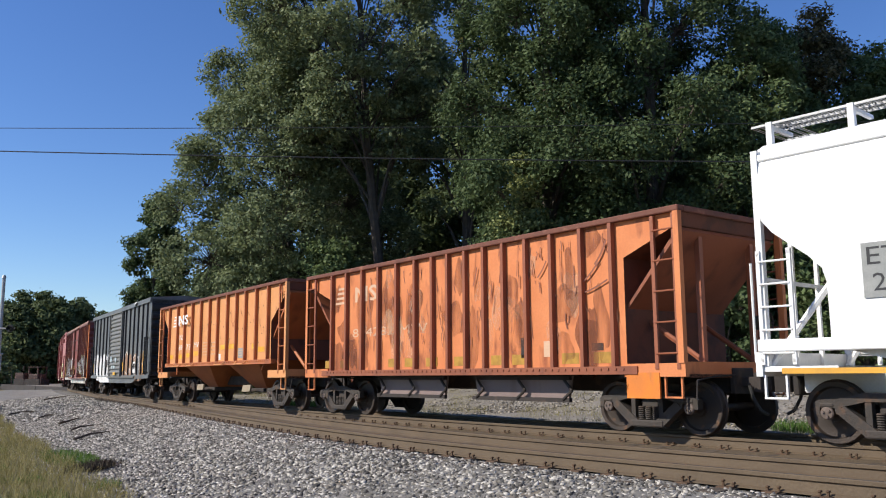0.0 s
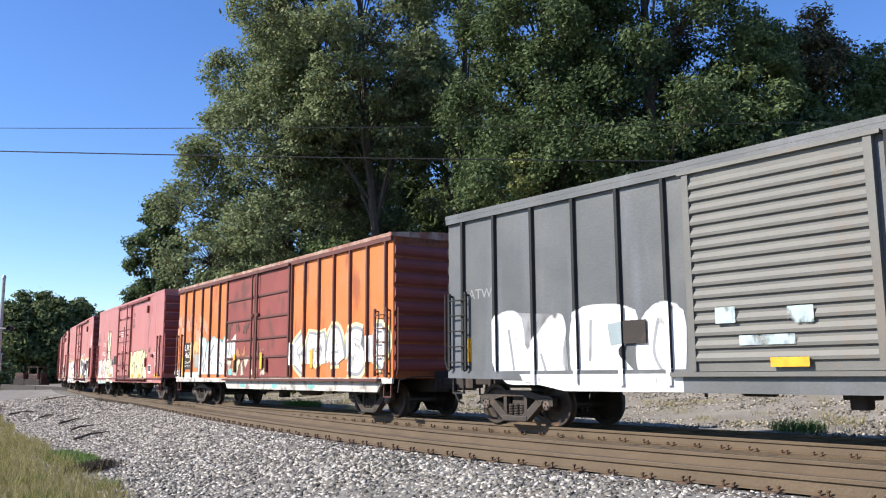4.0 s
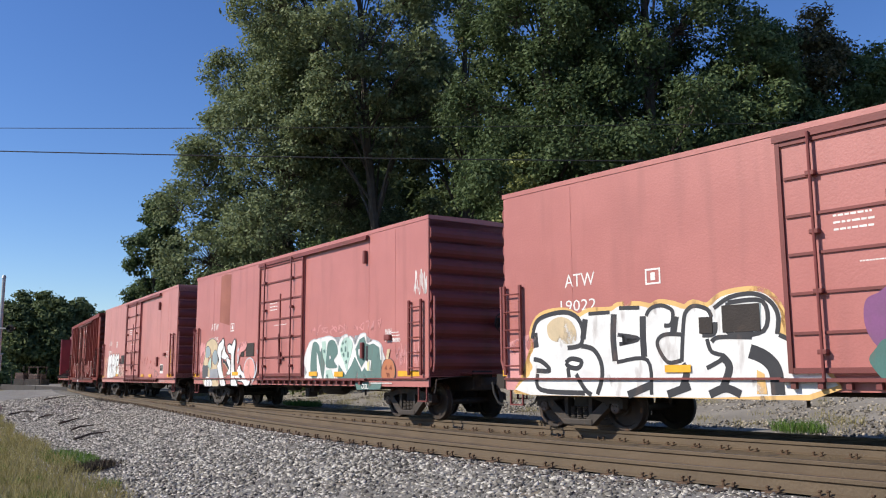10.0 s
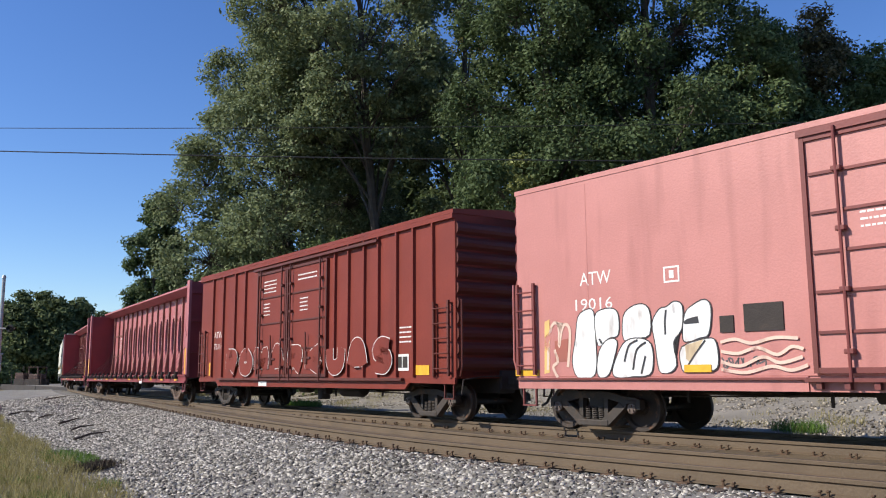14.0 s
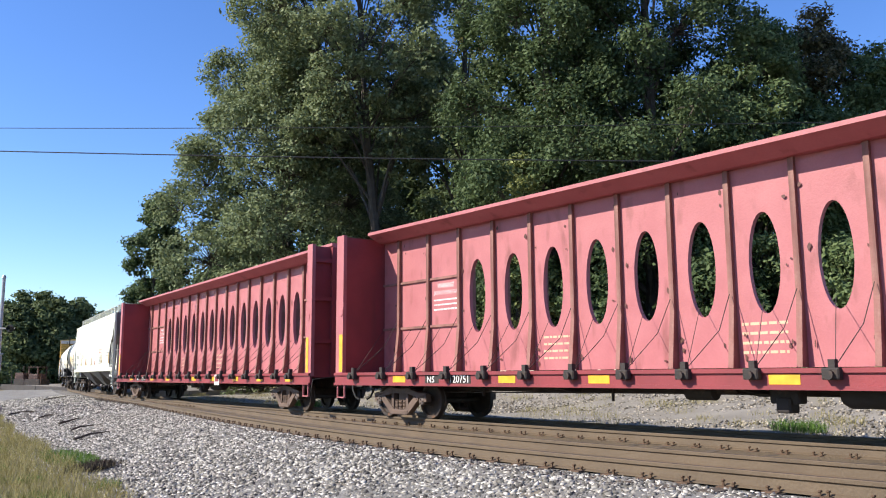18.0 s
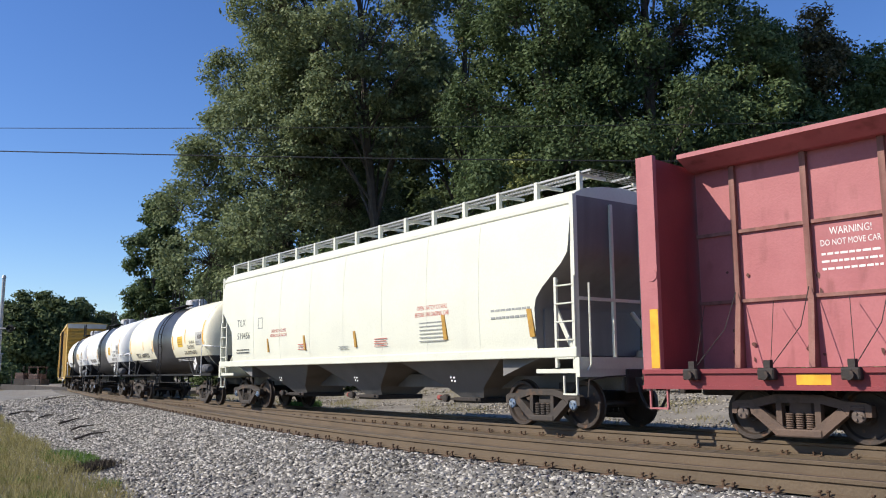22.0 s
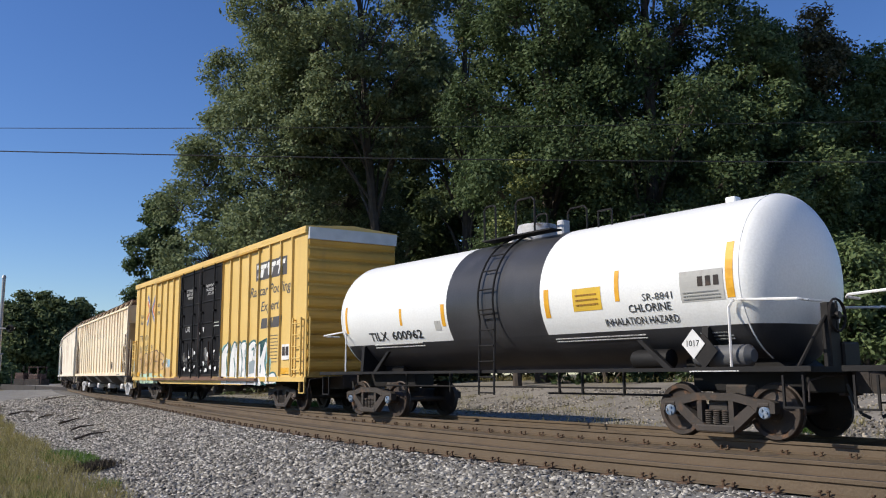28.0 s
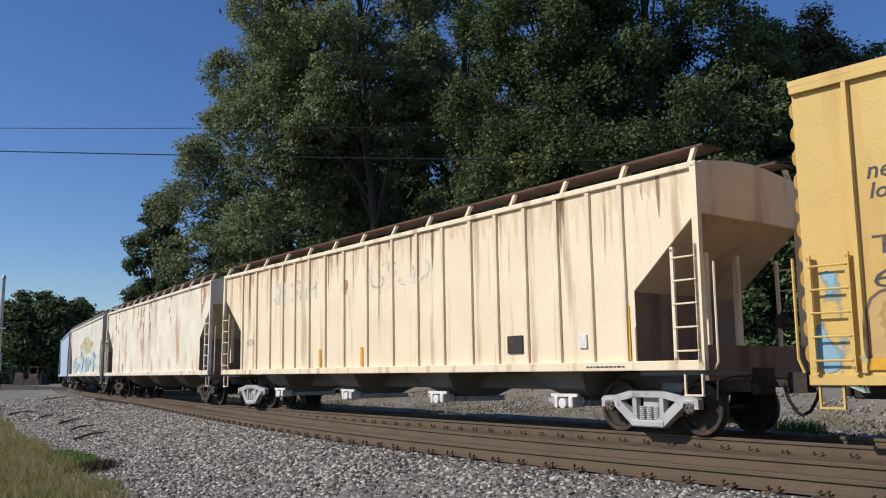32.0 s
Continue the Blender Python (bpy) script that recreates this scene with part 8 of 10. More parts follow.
for x in (-5.0, -0.4, 3.9):
    coat(car, [blob(x + 0.3, 0.98, 0.03, 0.03, 401), blob(x + 0.42, 0.97, 0.03, 0.025, 402), blob(x + 0.34, 0.90, 0.025, 0.02, 403), blob(x + 0.46, 0.89, 0.03, 0.025, 404)], -1.08, P_WHITE, label="white chalk marks on the hopper", name="chalk_mark")
for x in (-4.3, 0.0, 4.3):
    part("outlet_cap", Shape().turn_x([(0.02, x - 0.88), (0.07, x - 0.87), (0.07, x - 0.77), (0.05, x - 0.75)], -0.7, 0.5, 12), P_WHITE, car, "white and red outlet cap")
    part("outlet_cap", Shape().turn_x([(0.02, x - 1.1), (0.06, x - 1.09), (0.06, x - 1.0), (0.05, x - 0.98)], -0.7, 0.5, 12), spray("dull_red", (0.28, 0.06, 0.05)), car)


# end browns: stain, plus the shade of the recess put into the colour
M_STAINED_SHADED_END = paint("brown_stained_shaded_end", (0.24, 0.165, 0.125), (0.17, 0.115, 0.09), (0.09, 0.06, 0.05), 0.8, 0.52, 0.7, 1.6)
M_SLOPE = paint("grimy_shaded_slope", (0.55, 0.46, 0.34), (0.44, 0.35, 0.26), (0.24, 0.14, 0.09), 0.6, 0.54, 0.65, 1.2)


def ribbed_hopper(at, h, base, skin, under, label, reach, ribs, iron, roofm, bays=4, posts=True):
    car = start_car("covered_hopper", label, "covered hopper", at, base)
    inner = h - 1.45
    lev = [(1.42, 1.20, inner), (1.44, 2.45, inner), (1.46, 3.63, h - 0.08), (1.46, 4.42, h - 0.03), (1.30, 4.50, h - 0.03), (0.5, 4.60, h - 0.03), (0.05, 4.62, h - 0.03)]
    rows = [ring4(x, y, z) for y, z, x in lev]
    part("body", Shape().loft(rows), skin, car)
    post = cached(("hopperrib", skin.name), lambda: Shape().loft([[(-0.062, -y + 0.01, z), (-0.05, -y - 0.05, z), (0.05, -y - 0.05, z), (0.062, -y + 0.01, z)] for y, z in ((1.42, 1.22), (1.45, 3.0), (1.46, 4.4))]).mesh("side_rib", skin))
    for x in ribs:
        place(part("side_rib", post, skin, car), x)
        if posts:
            place(part("side_rib", post, skin, car), x, 0, 0, 180)
    for s in (-1, 1):
        part("side_sill", Shape().box(-h, h, min(s * 1.42, s * 1.53), max(s * 1.42, s * 1.53), 1.08, 1.24, 0.012), skin, car)
        part("top_chord", Shape().box(-h, h, min(s * 1.44, s * 1.53), max(s * 1.44, s * 1.53), 4.36, 4.46, 0.012), skin, car)
    gap = 4.15 if bays == 4 else 2 * (base - 1.1) / bays
    for i in range(bays):
        x = gap * (i + 0.5 - bays / 2)
        hopper_bay(car, x, 0.78, 0.26, 1.22, 0.54, 1.41, under, iron if iron is M_IRON_GREY else M_UNDER, low=0.98)
        if iron is M_IRON_GREY:
            part("gate_frame", Shape().box(x - 0.36, x + 0.36, -1.06, -0.98, 0.60, 0.66).box(x - 0.26, x - 0.16, -1.08, -0.74, 0.38, 0.6, 0.02).box(x + 0.12, x + 0.24, -1.08, -0.74, 0.40, 0.6, 0.02).turn_y([(0.02, -0.06), (0.10, -0.05), (0.10, 0.05), (0.02, 0.06)], x, 0.48, -1.06, 10), P_WHITE, car, "white gate operating bracket")
    part("center_sill", Shape().box(-h + 0.1, h - 0.1, -0.24, 0.24, 0.72, 1.06, 0.03), under, car)
    for e in (-1, 1):
        for s in (-1, 1):
            part("end_post", Shape().box(e * (h - 0.06) - 0.06, e * (h - 0.06) + 0.06, min(s * 1.43, s * 1.53), max(s * 1.43, s * 1.53), 1.08, 4.40), skin, car)
            part("end_stay", Shape().box(e * (h - 0.7) - 0.05, e * (h - 0.7) + 0.05, s * 0.45 - 0.05, s * 0.45 + 0.05, 1.05, 3.2), skin, car)
        # recessed end and slope sheets carry their shade as darker paint
        part("end_sheet", Shape().box(min(e * (inner - 0.02), e * (inner + 0.008)), max(e * (inner - 0.02), e * (inner + 0.008)), -1.43, 1.43, 1.2, 2.44), M_STAINED_SHADED_END, car, "brown stained end sheet, shade in its colour")
        part("slope_sheet", Shape().add([(e * (inner + 0.008), -1.435, 2.43), (e * (inner + 0.008), 1.435, 2.43), (e * (h - 0.076), 1.455, 3.60), (e * (h - 0.076), -1.455, 3.60)], [(0, 1, 2, 3) if e < 0 else (3, 2, 1, 0)]), M_SLOPE, car, "grimy sloping end sheet, shade in its colour")
        part("end_sill", Shape().box(e * (h - 0.06) - 0.05, e * (h - 0.06) + 0.05, -1.43, 1.43, 0.92, 1.48), M_STAINED_SHADED_END, car)
        part("end_platform", Shape().box(min(e * (h - 1.4), e * h), max(e * (h - 1.4), e * h), -1.42, 1.42, 1.0, 1.07), under, car)
        for s in (-1, 1):
            ladder(car, e * (h - 0.32) - 0.24, e * (h - 0.32) + 0.24, 1.2, 3.1, s * 1.44, skin, 5, 0.09)
        part("end_handrail", Shape().pipe([(e * (h + 0.05), -1.35, 1.1), (e * (h + 0.12), -1.35, 1.2), (e * (h + 0.12), -1.35, 2.8)], 0.02), skin, car)
    for s in (-1, 1):
        part("running_board", Shape().box(-h, h, min(s * 0.78, s * 1.32), max(s * 0.78, s * 1.32), 4.74, 4.78), roofm, car)
    br = Shape().loft([[(-0.04, -1.5, z), (0.04, -1.5, z), (0.04, -1.44, z), (-0.04, -1.44, z)] for z in (4.42, 4.43)] + [[(-0.04, -1.36, 4.72), (0.04, -1.36, 4.72), (0.04, -1.28, 4.72), (-0.04, -1.28, 4.72)]]).mesh("board_bracket", skin)
    for i in range(14):
        x = -h + 0.15 + (2 * h - 0.3) * i / 13
        place(part("board_bracket", br, skin, car), x)
        place(part("board_bracket", br, skin, car), x, 0, 0, 180)
    part("roof_hatch", Shape().box(-h + 0.8, h - 0.8, -0.28, 0.28, 4.6, 4.76, 0.03), skin, car)
    end_fittings(car, h, 1.02, reach, skin, 1.48, 1, 1.9)
    bogies(car, base, iron, M_WHEEL, M_CAP, 0.455)
    return car


M_BEIGE = paint("stained_cream_paint", (0.86, 0.745, 0.545), (0.81, 0.67, 0.47), (0.40, 0.22, 0.12), 0.75, 0.55, 0.6, 0.9, stretch=(2.2, 1, 0.16))
M_BEIGE2 = paint("rust_streaked_cream", (0.82, 0.76, 0.63), (0.68, 0.59, 0.46), (0.42, 0.19, 0.08), 0.9, 0.54, 0.6, 0.8, stretch=(1, 1, 0.4))
M_BEIGE3 = paint("pale_cream_paint", (0.74, 0.70, 0.60), (0.58, 0.54, 0.46), (0.36, 0.26, 0.17), 0.6)
M_BLUEWHITE = paint("pale_blue_white_paint", (0.42, 0.50, 0.62), (0.36, 0.44, 0.58), (0.3, 0.3, 0.3), 0.4)
M_ROOFBROWN = surface("rusty_running_board", (0.085, 0.045, 0.032), (0.14, 0.08, 0.058), 0.8, 0, 3, 30, 0.1)
RIBS = [-8.3, -7.2, -6.2, -5.3, -4.5, -3.6, -2.65, -1.62, -0.43, 0.77, 1.84, 2.86, 3.88, 4.74, 5.64, 6.55, 7.4, 8.19]
car = ribbed_hopper(-138.86, 9.85, 8.3, M_BEIGE, M_UNDERGREY, "cream ribbed covered hopper streaked with rust on silver trucks", (0.7, 0.85), RIBS, M_IRON_GREY, M_ROOFBROWN)
Y = -1.46
for x in (8.17, 4.65, 1.75, -0.75, -3.0):
    plate(car, x, x + 0.11, 1.26, 2.2 if x > 8 else 1.75, Y + 0.03, M_YELLOW, t=0.02)
plate(car, 5.05, 5.5, 1.45, 1.8, Y + 0.02, M_UNDER, "data_plate", "dark data plate", 0.02)
plate(car, 7.05, 7.25, 1.5, 1.75, Y + 0.02, M_WHITE, "data_plate", "small white card", 0.02)
RUNS = film("rust_run", (0.28, 0.13, 0.065), 0.85)
WASH = film("rust_wash", (0.50, 0.26, 0.13), 0.22)
for k, (x0, x1, n) in enumerate(((-9.6, -7.4, 0.9), (-7.1, -4.6, 0.6), (-4.4, -2.7, 1.1), (-2.5, -0.5, 0.7), (-0.3, 1.7, 0.9), (1.95, 3.7, 0.5), (4.0, 5.5, 0.7), (5.8, 7.3, 0.9), (7.5, 9.6, 0.6))):
    edge = [(x1 - (x1 - x0) * i / 30, 4.34 - n * (0.12 + 0.6 * abs(math.sin(2.7 * i + k)) * abs(math.sin(0.9 * i + 2 * k)) + (0.5 if (i * 7 + k) % 5 == 0 else 0.0))) for i in range(31)]
    coat(car, [[(x0, 4.35), (x1, 4.35)] + edge], Y - 0.0022, WASH, name="stain", label="orange-brown rust wash below the eave")
rng = random.Random(8)
for k in range(46):
    x = rng.uniform(-9.6, 9.7)
    w, n = rng.uniform(0.015, 0.06), rng.uniform(0.2, 1.2) if k % 4 else rng.uniform(1.2, 2.6)
    n = min(n, 0.75) if x > 8.4 else n
    coat(car, [[(x - w, 4.36), (x + w, 4.36), (x + w * 0.7, 4.36 - n * 0.5), (x + rng.uniform(-0.03, 0.03), 4.36 - n), (x - w * 0.6, 4.36 - n * 0.6)]], Y - 0.0035 - 0.0002 * k, RUNS, name="rust_streak", label="brown rust run below the eave")
M_FADE = spray("faded_white_lettering", (0.80, 0.74, 0.62), 0.55)
for k, x in enumerate((-5.9, -4.85, -3.9, -0.35, 0.55, 1.6)):
    letters(car, "ISHURD"[k], x, x + 0.75, 3.2, Y - 0.004, M_FADE, 0.62)
coat(car, [blob(-1.55, 3.35, 0.2, 0.22, 85)], Y - 0.002, spray("rust_spot", (0.46, 0.25, 0.12), 0.6), name="stain", label="round rust spot")
letters(car, "ACFX", -7.9, -7.35, 2.0, Y - 0.004, M_GREYTXT, 0.2)
bars(car, 7.3, 8.2, 1.1, 1.2, -1.531, M_BLACK, 1, 41)
car = ribbed_hopper(-159.3, 9.35, 7.7, M_BEIGE2, M_UNDERGREY, "cream covered hopper with broad orange rust streaks", (0.75, 0.7), [], M_IRON, M_ROOFBROWN, 3)
rng = random.Random(12)
for k in range(16):
    x, w, n = rng.uniform(-7.5, 8.5), rng.uniform(0.05, 0.35), rng.uniform(0.6, 2.2)
    coat(car, [[(x - w, 4.36), (x + w, 4.36), (x + w * 0.8, 4.36 - n * 0.6), (x + rng.uniform(-0.1, 0.1), 4.36 - n), (x - w * 0.7, 4.36 - n * 0.5)]], -1.464 - 0.0003 * k, spray("orange_run", (0.52, 0.27, 0.12), 0.36), name="rust_streak", label="broad orange rust run below the eave")
car = ribbed_hopper(-179.35, 9.3, 7.7, M_BEIGE3, M_UNDERGREY, "pale cream covered hopper with light blue graffiti", (0.75, 0.75), [], M_IRON, M_ROOFBROWN, 3)
for k, (x, z, a, b) in enumerate(((-5.0, 1.9, 1.6, 0.55), (-1.5, 2.0, 1.5, 0.6), (2.0, 1.85, 1.7, 0.5), (5.2, 1.9, 1.5, 0.6))):
    coat(car, [blob(x, z, a, b, 300 + k, 14, 0.25)], -1.468 - 0.001 * k, spray("washed_blue", (0.42, 0.62, 0.72), 0.5), label="washed light blue sprayed patch")
coat(car, [blob(1.0, 3.0, 3.2, 0.5, 86, 16, 0.25)], -1.475, spray("faded_yellow", (0.72, 0.60, 0.30), 0.45), label="faded yellow sprayed band")
car = ribbed_hopper(-199.35, 9.3, 7.7, M_BLUEWHITE, M_UNDERGREY, "pale blue covered hopper", (0.75, 0.75), [], M_IRON, M_ROOFBROWN, 3)
car = ribbed_hopper(-219.35, 9.3, 7.7, M_BLUEWHITE, M_UNDERGREY, "pale blue covered hopper", (0.75, 0.75), [], M_IRON, M_ROOFBROWN, 3)


# ---- open orange hoppers ----
M_RIM = paint("rusted_hopper_rim", (0.17, 0.06, 0.036), (0.12, 0.045, 0.03), (0.38, 0.17, 0.10), 0.6, 0.56, 0.7, 2.5, stretch=(0.6, 1, 1))


def open_hopper(at, h, base, z0, zt, skin, trim, xe, ribs, label, reach, iron, wheel, bays, zs):
    car = start_car("open_hopper", label, "hopper car", at, base)
    prof = [(xe, z0), (xe, zs), (h - 0.12, zt - 0.28), (h - 0.05, zt)]
    rows = [ring4(x, 1.44, z) for x, z in prof]
    rows += [ring4(h - 0.12, 1.38, zt), ring4(h - 0.2, 1.38, zt - 0.28), ring4(xe - 0.1, 1.38, zs), ring4(xe - 0.6, 1.36, z0 + 0.3)]
    body = part("body", Shape().loft(rows), skin, car)
    # faces not on the sides take the rusty orange darkened for end shade
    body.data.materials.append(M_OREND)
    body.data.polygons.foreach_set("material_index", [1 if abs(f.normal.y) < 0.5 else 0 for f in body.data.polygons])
    top = Shape()
    for s in (-1, 1):
        top.box(-h, h, min(s * 1.38, s * 1.54), max(s * 1.38, s * 1.54), zt - 0.06, zt + 0.04, 0.015)
        top.box(min(s * h, s * (h - 0.14)), max(s * h, s * (h - 0.14)), -1.38, 1.38, zt - 0.06, zt + 0.04, 0.015)
    part("top_rim", top, M_RIM, car)
    rib = cached(("openrib", round(zt - z0, 2), skin.name), lambda: Shape().loft([[(-0.055, 0.01, z), (-0.04, -0.1, z), (0.04, -0.1, z), (0.055, 0.01, z)] for z in (0, zt - z0 - 0.06)]).mesh("side_rib", trim))
    for x in ribs:
        place(part("side_rib", rib, trim, car), x, -1.44, z0)
        place(part("side_rib", rib, trim, car), x, 1.44, z0, 180)
    bolts = Shape()
    for k in range(60):
        x = -xe + (2 * xe) * k / 59
        bolts.box(x - 0.02, x + 0.02, -1.56, -1.54, z0 - 0.05, z0 - 0.01)
    part("rivet_row", bolts, trim, car)
    part("side_sill", Shape().box(-xe - 0.3, xe + 0.3, -1.545, -1.40, z0 - 0.12, z0 + 0.02).box(-xe - 0.3, xe + 0.3, 1.40, 1.545, z0 - 0.12, z0 + 0.02), trim, car)
    for e in (-1, 1):
        part("end_sill", Shape().box(min(e * xe, e * h), max(e * xe, e * h), -1.52, -1.42, 0.98, 1.2).box(min(e * xe, e * h), max(e * xe, e * h), 1.42, 1.52, 0.98, 1.2).box(e * (h - 0.06) - 0.06, e * (h - 0.06) + 0.06, -1.42, 1.42, 0.96, 1.22), skin, car)
        for a, b in ((-1.54, -1.44), (1.44, 1.54)):
            part("corner_post", Shape().box(e * (h - 0.06) - 0.055, e * (h - 0.06) + 0.055, a, b, 1.2, zt - 0.06), skin, car)
        for y in (-0.75, 0.75):
            part("end_strut", Shape().box(e * (h - 0.2) - 0.05, e * (h - 0.2) + 0.05, y - 0.05, y + 0.05, 1.1, zt - 0.1).pipe([(e * (h - 0.15), y, 1.2), (e * (xe - 0.1), y, 2.0)], 0.05), trim, car)
        part("end_platform", Shape().box(min(e * (xe - 0.2), e * h), max(e * (xe - 0.2), e * h), -1.42, 1.42, 0.96, 1.02), M_UNDER, car)
        part("slope_sheet", Shape().prism_y([(e * (h - 0.15), zt - 0.3), (e * (xe - 0.9), 1.25), (e * (xe - 0.9), 1.2), (e * (h - 0.1), zt - 0.36)], -1.36, 1.36), trim, car)
        for s in (-1, 1):
            ladder(car, e * (h - 0.32) - 0.24, e * (h - 0.32) + 0.2, 1.1, zt - 0.08, s * 1.46, trim, 5, 0.07, 0.035)
    for x in bays:
        hopper_bay(car, x, 1.5, 0.5, z0, 0.62, 1.3, trim, M_UNDER, False)
    part("center_sill", Shape().box(-h + 0.1, h - 0.1, -0.24, 0.24, 0.70, 1.02, 0.03), M_UNDER, car)
    end_fittings(car, h, 0.98, reach, skin, 1.49, 1, 1.9)
    bogies(car, base, iron, wheel, M_CAP, 0.455)
    return car


M_ORA = paint("weathered_orange_paint", (0.65, 0.228, 0.085), (0.56, 0.178, 0.062), (0.22, 0.06, 0.028), 0.85, 0.55, 0.65, 1.3, stretch=(1.6, 1, 0.5))
M_ORA_T = paint("dull_orange_steel", (0.30, 0.098, 0.048), (0.23, 0.075, 0.038), (0.10, 0.04, 0.028), 0.8)
M_ORB = paint("bright_orange_hopper", (0.66, 0.30, 0.115), (0.60, 0.26, 0.095), (0.26, 0.07, 0.03), 0.7, 0.62, 0.6, 1.3, stretch=(1, 1, 0.8))
# rust brown, with the shade of the unlit ends darkened into it
M_OREND = paint("rusty_shaded_end", (0.15, 0.055, 0.033), (0.105, 0.042, 0.028), (0.06, 0.032, 0.025), 0.8, 0.5, 0.8, 1.5, stretch=(1, 1, 1))
M_ORB_T = paint("orange_steel_rib", (0.46, 0.15, 0.05), (0.34, 0.10, 0.04), (0.14, 0.05, 0.03), 0.7)
M_SCRATCH = paint("rust_scratch", (0.26, 0.09, 0.05), (0.16, 0.07, 0.045))
M_FADEWHITE = paint("faded_white_marking", (0.62, 0.42, 0.28), (0.55, 0.33, 0.2))
RIBS = [-5.0, -4.25, -3.47, -2.7, -1.9, -1.13, -0.45, 0.13, 0.75, 1.38, 2.0, 2.68, 3.4, 4.18, 4.92]
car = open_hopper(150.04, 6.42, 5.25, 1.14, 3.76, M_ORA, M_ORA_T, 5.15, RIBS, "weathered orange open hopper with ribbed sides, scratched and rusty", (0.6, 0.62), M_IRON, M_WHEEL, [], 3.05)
Y = -1.44
for x0, x1 in ((-3.2, -0.4), (0.6, 3.5)):
    part("dump_door", Shape().prism_y([(x0, 1.0), (x1, 1.0), (x1 - 0.1, 0.52), (x0 + 0.1, 0.52)], -1.12, -1.06), paint("grey_pink_door", (0.26, 0.19, 0.17), (0.2, 0.15, 0.14)), car, "bottom dump door under the side")
    part("door_bar", Shape().box(x0, x1, -1.2, -1.12, 0.5, 0.58).box(x0, x1, -1.2, -1.12, 0.92, 1.0), M_UNDER, car)
    for x in (x0 + 0.15, (x0 + x1) / 2, x1 - 0.15):
        part("door_link", Shape().pipe([(x, -1.2, 0.95), (x + 0.25, -1.22, 0.72), (x - 0.02, -1.2, 0.55)], 0.03), M_UNDER, car)
for x in (-5.4, -4.6, -2.3, -1.6, 1.55, 2.2, 3.6, 4.4, 0.3, -0.75):
    plate(car, x - 0.02, x + 0.42, 1.22, 1.42, Y - 0.002, AMBER)
letters(car, "NS", -3.9, -2.85, 2.9, Y - 0.004, M_FADEWHITE, 0.4, bold=0.02)
part("emblem", Shape().box(-4.9, -4.3, Y - 0.004, Y, 2.9, 2.96).box(-4.85, -4.3, Y - 0.004, Y, 3.03, 3.09).box(-4.8, -4.3, Y - 0.004, Y, 3.16, 3.22).box(-4.75, -4.3, Y - 0.004, Y, 3.28, 3.34), M_FADEWHITE, car)
letters(car, "894282 MW", -4.0, -0.7, 2.0, Y - 0.004, M_FADEWHITE, 0.22)
plate(car, 2.45, 2.65, 1.35, 1.75, Y - 0.002, M_UNDER, "data_plate", "dark data plate")
plate(car, 4.35, 4.62, 1.45, 1.58, Y - 0.002, M_UNDER, "data_plate", "dark data plate")
plate(car, 3.1, 3.36, 1.36, 1.66, Y - 0.004, M_FADEWHITE, "data_plate", "worn pale sticker")
plate(car, 5.2, 5.9, 0.62, 1.05, -1.50, spray("fresh_orange", (0.75, 0.22, 0.03)), "repair_plate", "fresh orange plate at the corner", 0.03)
rng = random.Random(5)
gouges = []
for _ in range(150):
    x, z = rng.uniform(-3.4, 5.05), rng.uniform(1.75, 3.62)
    drop, w = rng.uniform(0.06, 0.42), rng.uniform(0.008, 0.026)
    drift = rng.uniform(-0.05, 0.07)
    gouges.append(ribbon(spline([(x, z), (x + drift * 0.3 + rng.uniform(-0.02, 0.02), z - drop * 0.5), (x + drift, z - drop)], 2), w))
for x, z, dx, dz, w in ((4.05, 2.62, 0.55, 0.42, 0.035), (4.2, 2.5, 0.6, 0.2, 0.03), (4.5, 3.0, 0.3, 0.42, 0.04), (3.0, 2.9, 0.25, 0.3, 0.03), (1.0, 2.9, 0.14, 0.4, 0.03), (-1.4, 2.5, 0.12, 0.35, 0.03)):
    gouges.append(ribbon(spline([(x, z), (x + dx * 0.5, z + dz * 0.4), (x + dx, z + dz)], 3), w))
coat(car, gouges, Y - 0.0025, M_SCRATCH, name="scratch", label="dark rusty scratches on the side", fine=True)
coat(car, [blob(rng.uniform(-4.9, 4.9), rng.uniform(1.4, 3.5), rng.uniform(0.12, 0.4), rng.uniform(0.25, 0.7), 400 + k, 11, 0.35) for k in range(30)], Y - 0.0016, film("scraped_rust", (0.24, 0.075, 0.035), 0.7), name="stain", label="rust bleeding through the orange paint", fine=True)
coat(car, [blob(rng.uniform(-4.9, 4.9), rng.uniform(1.5, 3.5), rng.uniform(0.1, 0.3), rng.uniform(0.2, 0.6), 440 + k, 11, 0.35) for k in range(18)], Y - 0.0019, film("faded_peach", (0.80, 0.46, 0.27), 0.6), name="stain", label="sun-faded peach patches", fine=True)

RIBS = [-5.3, -4.2, -3.3, -2.35, -1.33, -0.37, 0.5, 1.47, 2.35, 3.2, 4.12, 5.1]
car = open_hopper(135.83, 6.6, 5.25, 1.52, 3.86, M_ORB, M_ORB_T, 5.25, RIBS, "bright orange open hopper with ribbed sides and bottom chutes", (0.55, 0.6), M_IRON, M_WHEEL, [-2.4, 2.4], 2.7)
part("emblem", Shape().box(-4.95, -4.0, Y - 0.004, Y, 3.0, 3.06).box(-4.9, -4.0, Y - 0.004, Y, 3.12, 3.18).box(-4.85, -4.0, Y - 0.004, Y, 3.24, 3.30).box(-4.8, -4.0, Y - 0.004, Y, 3.36, 3.42), M_WHITE, car)
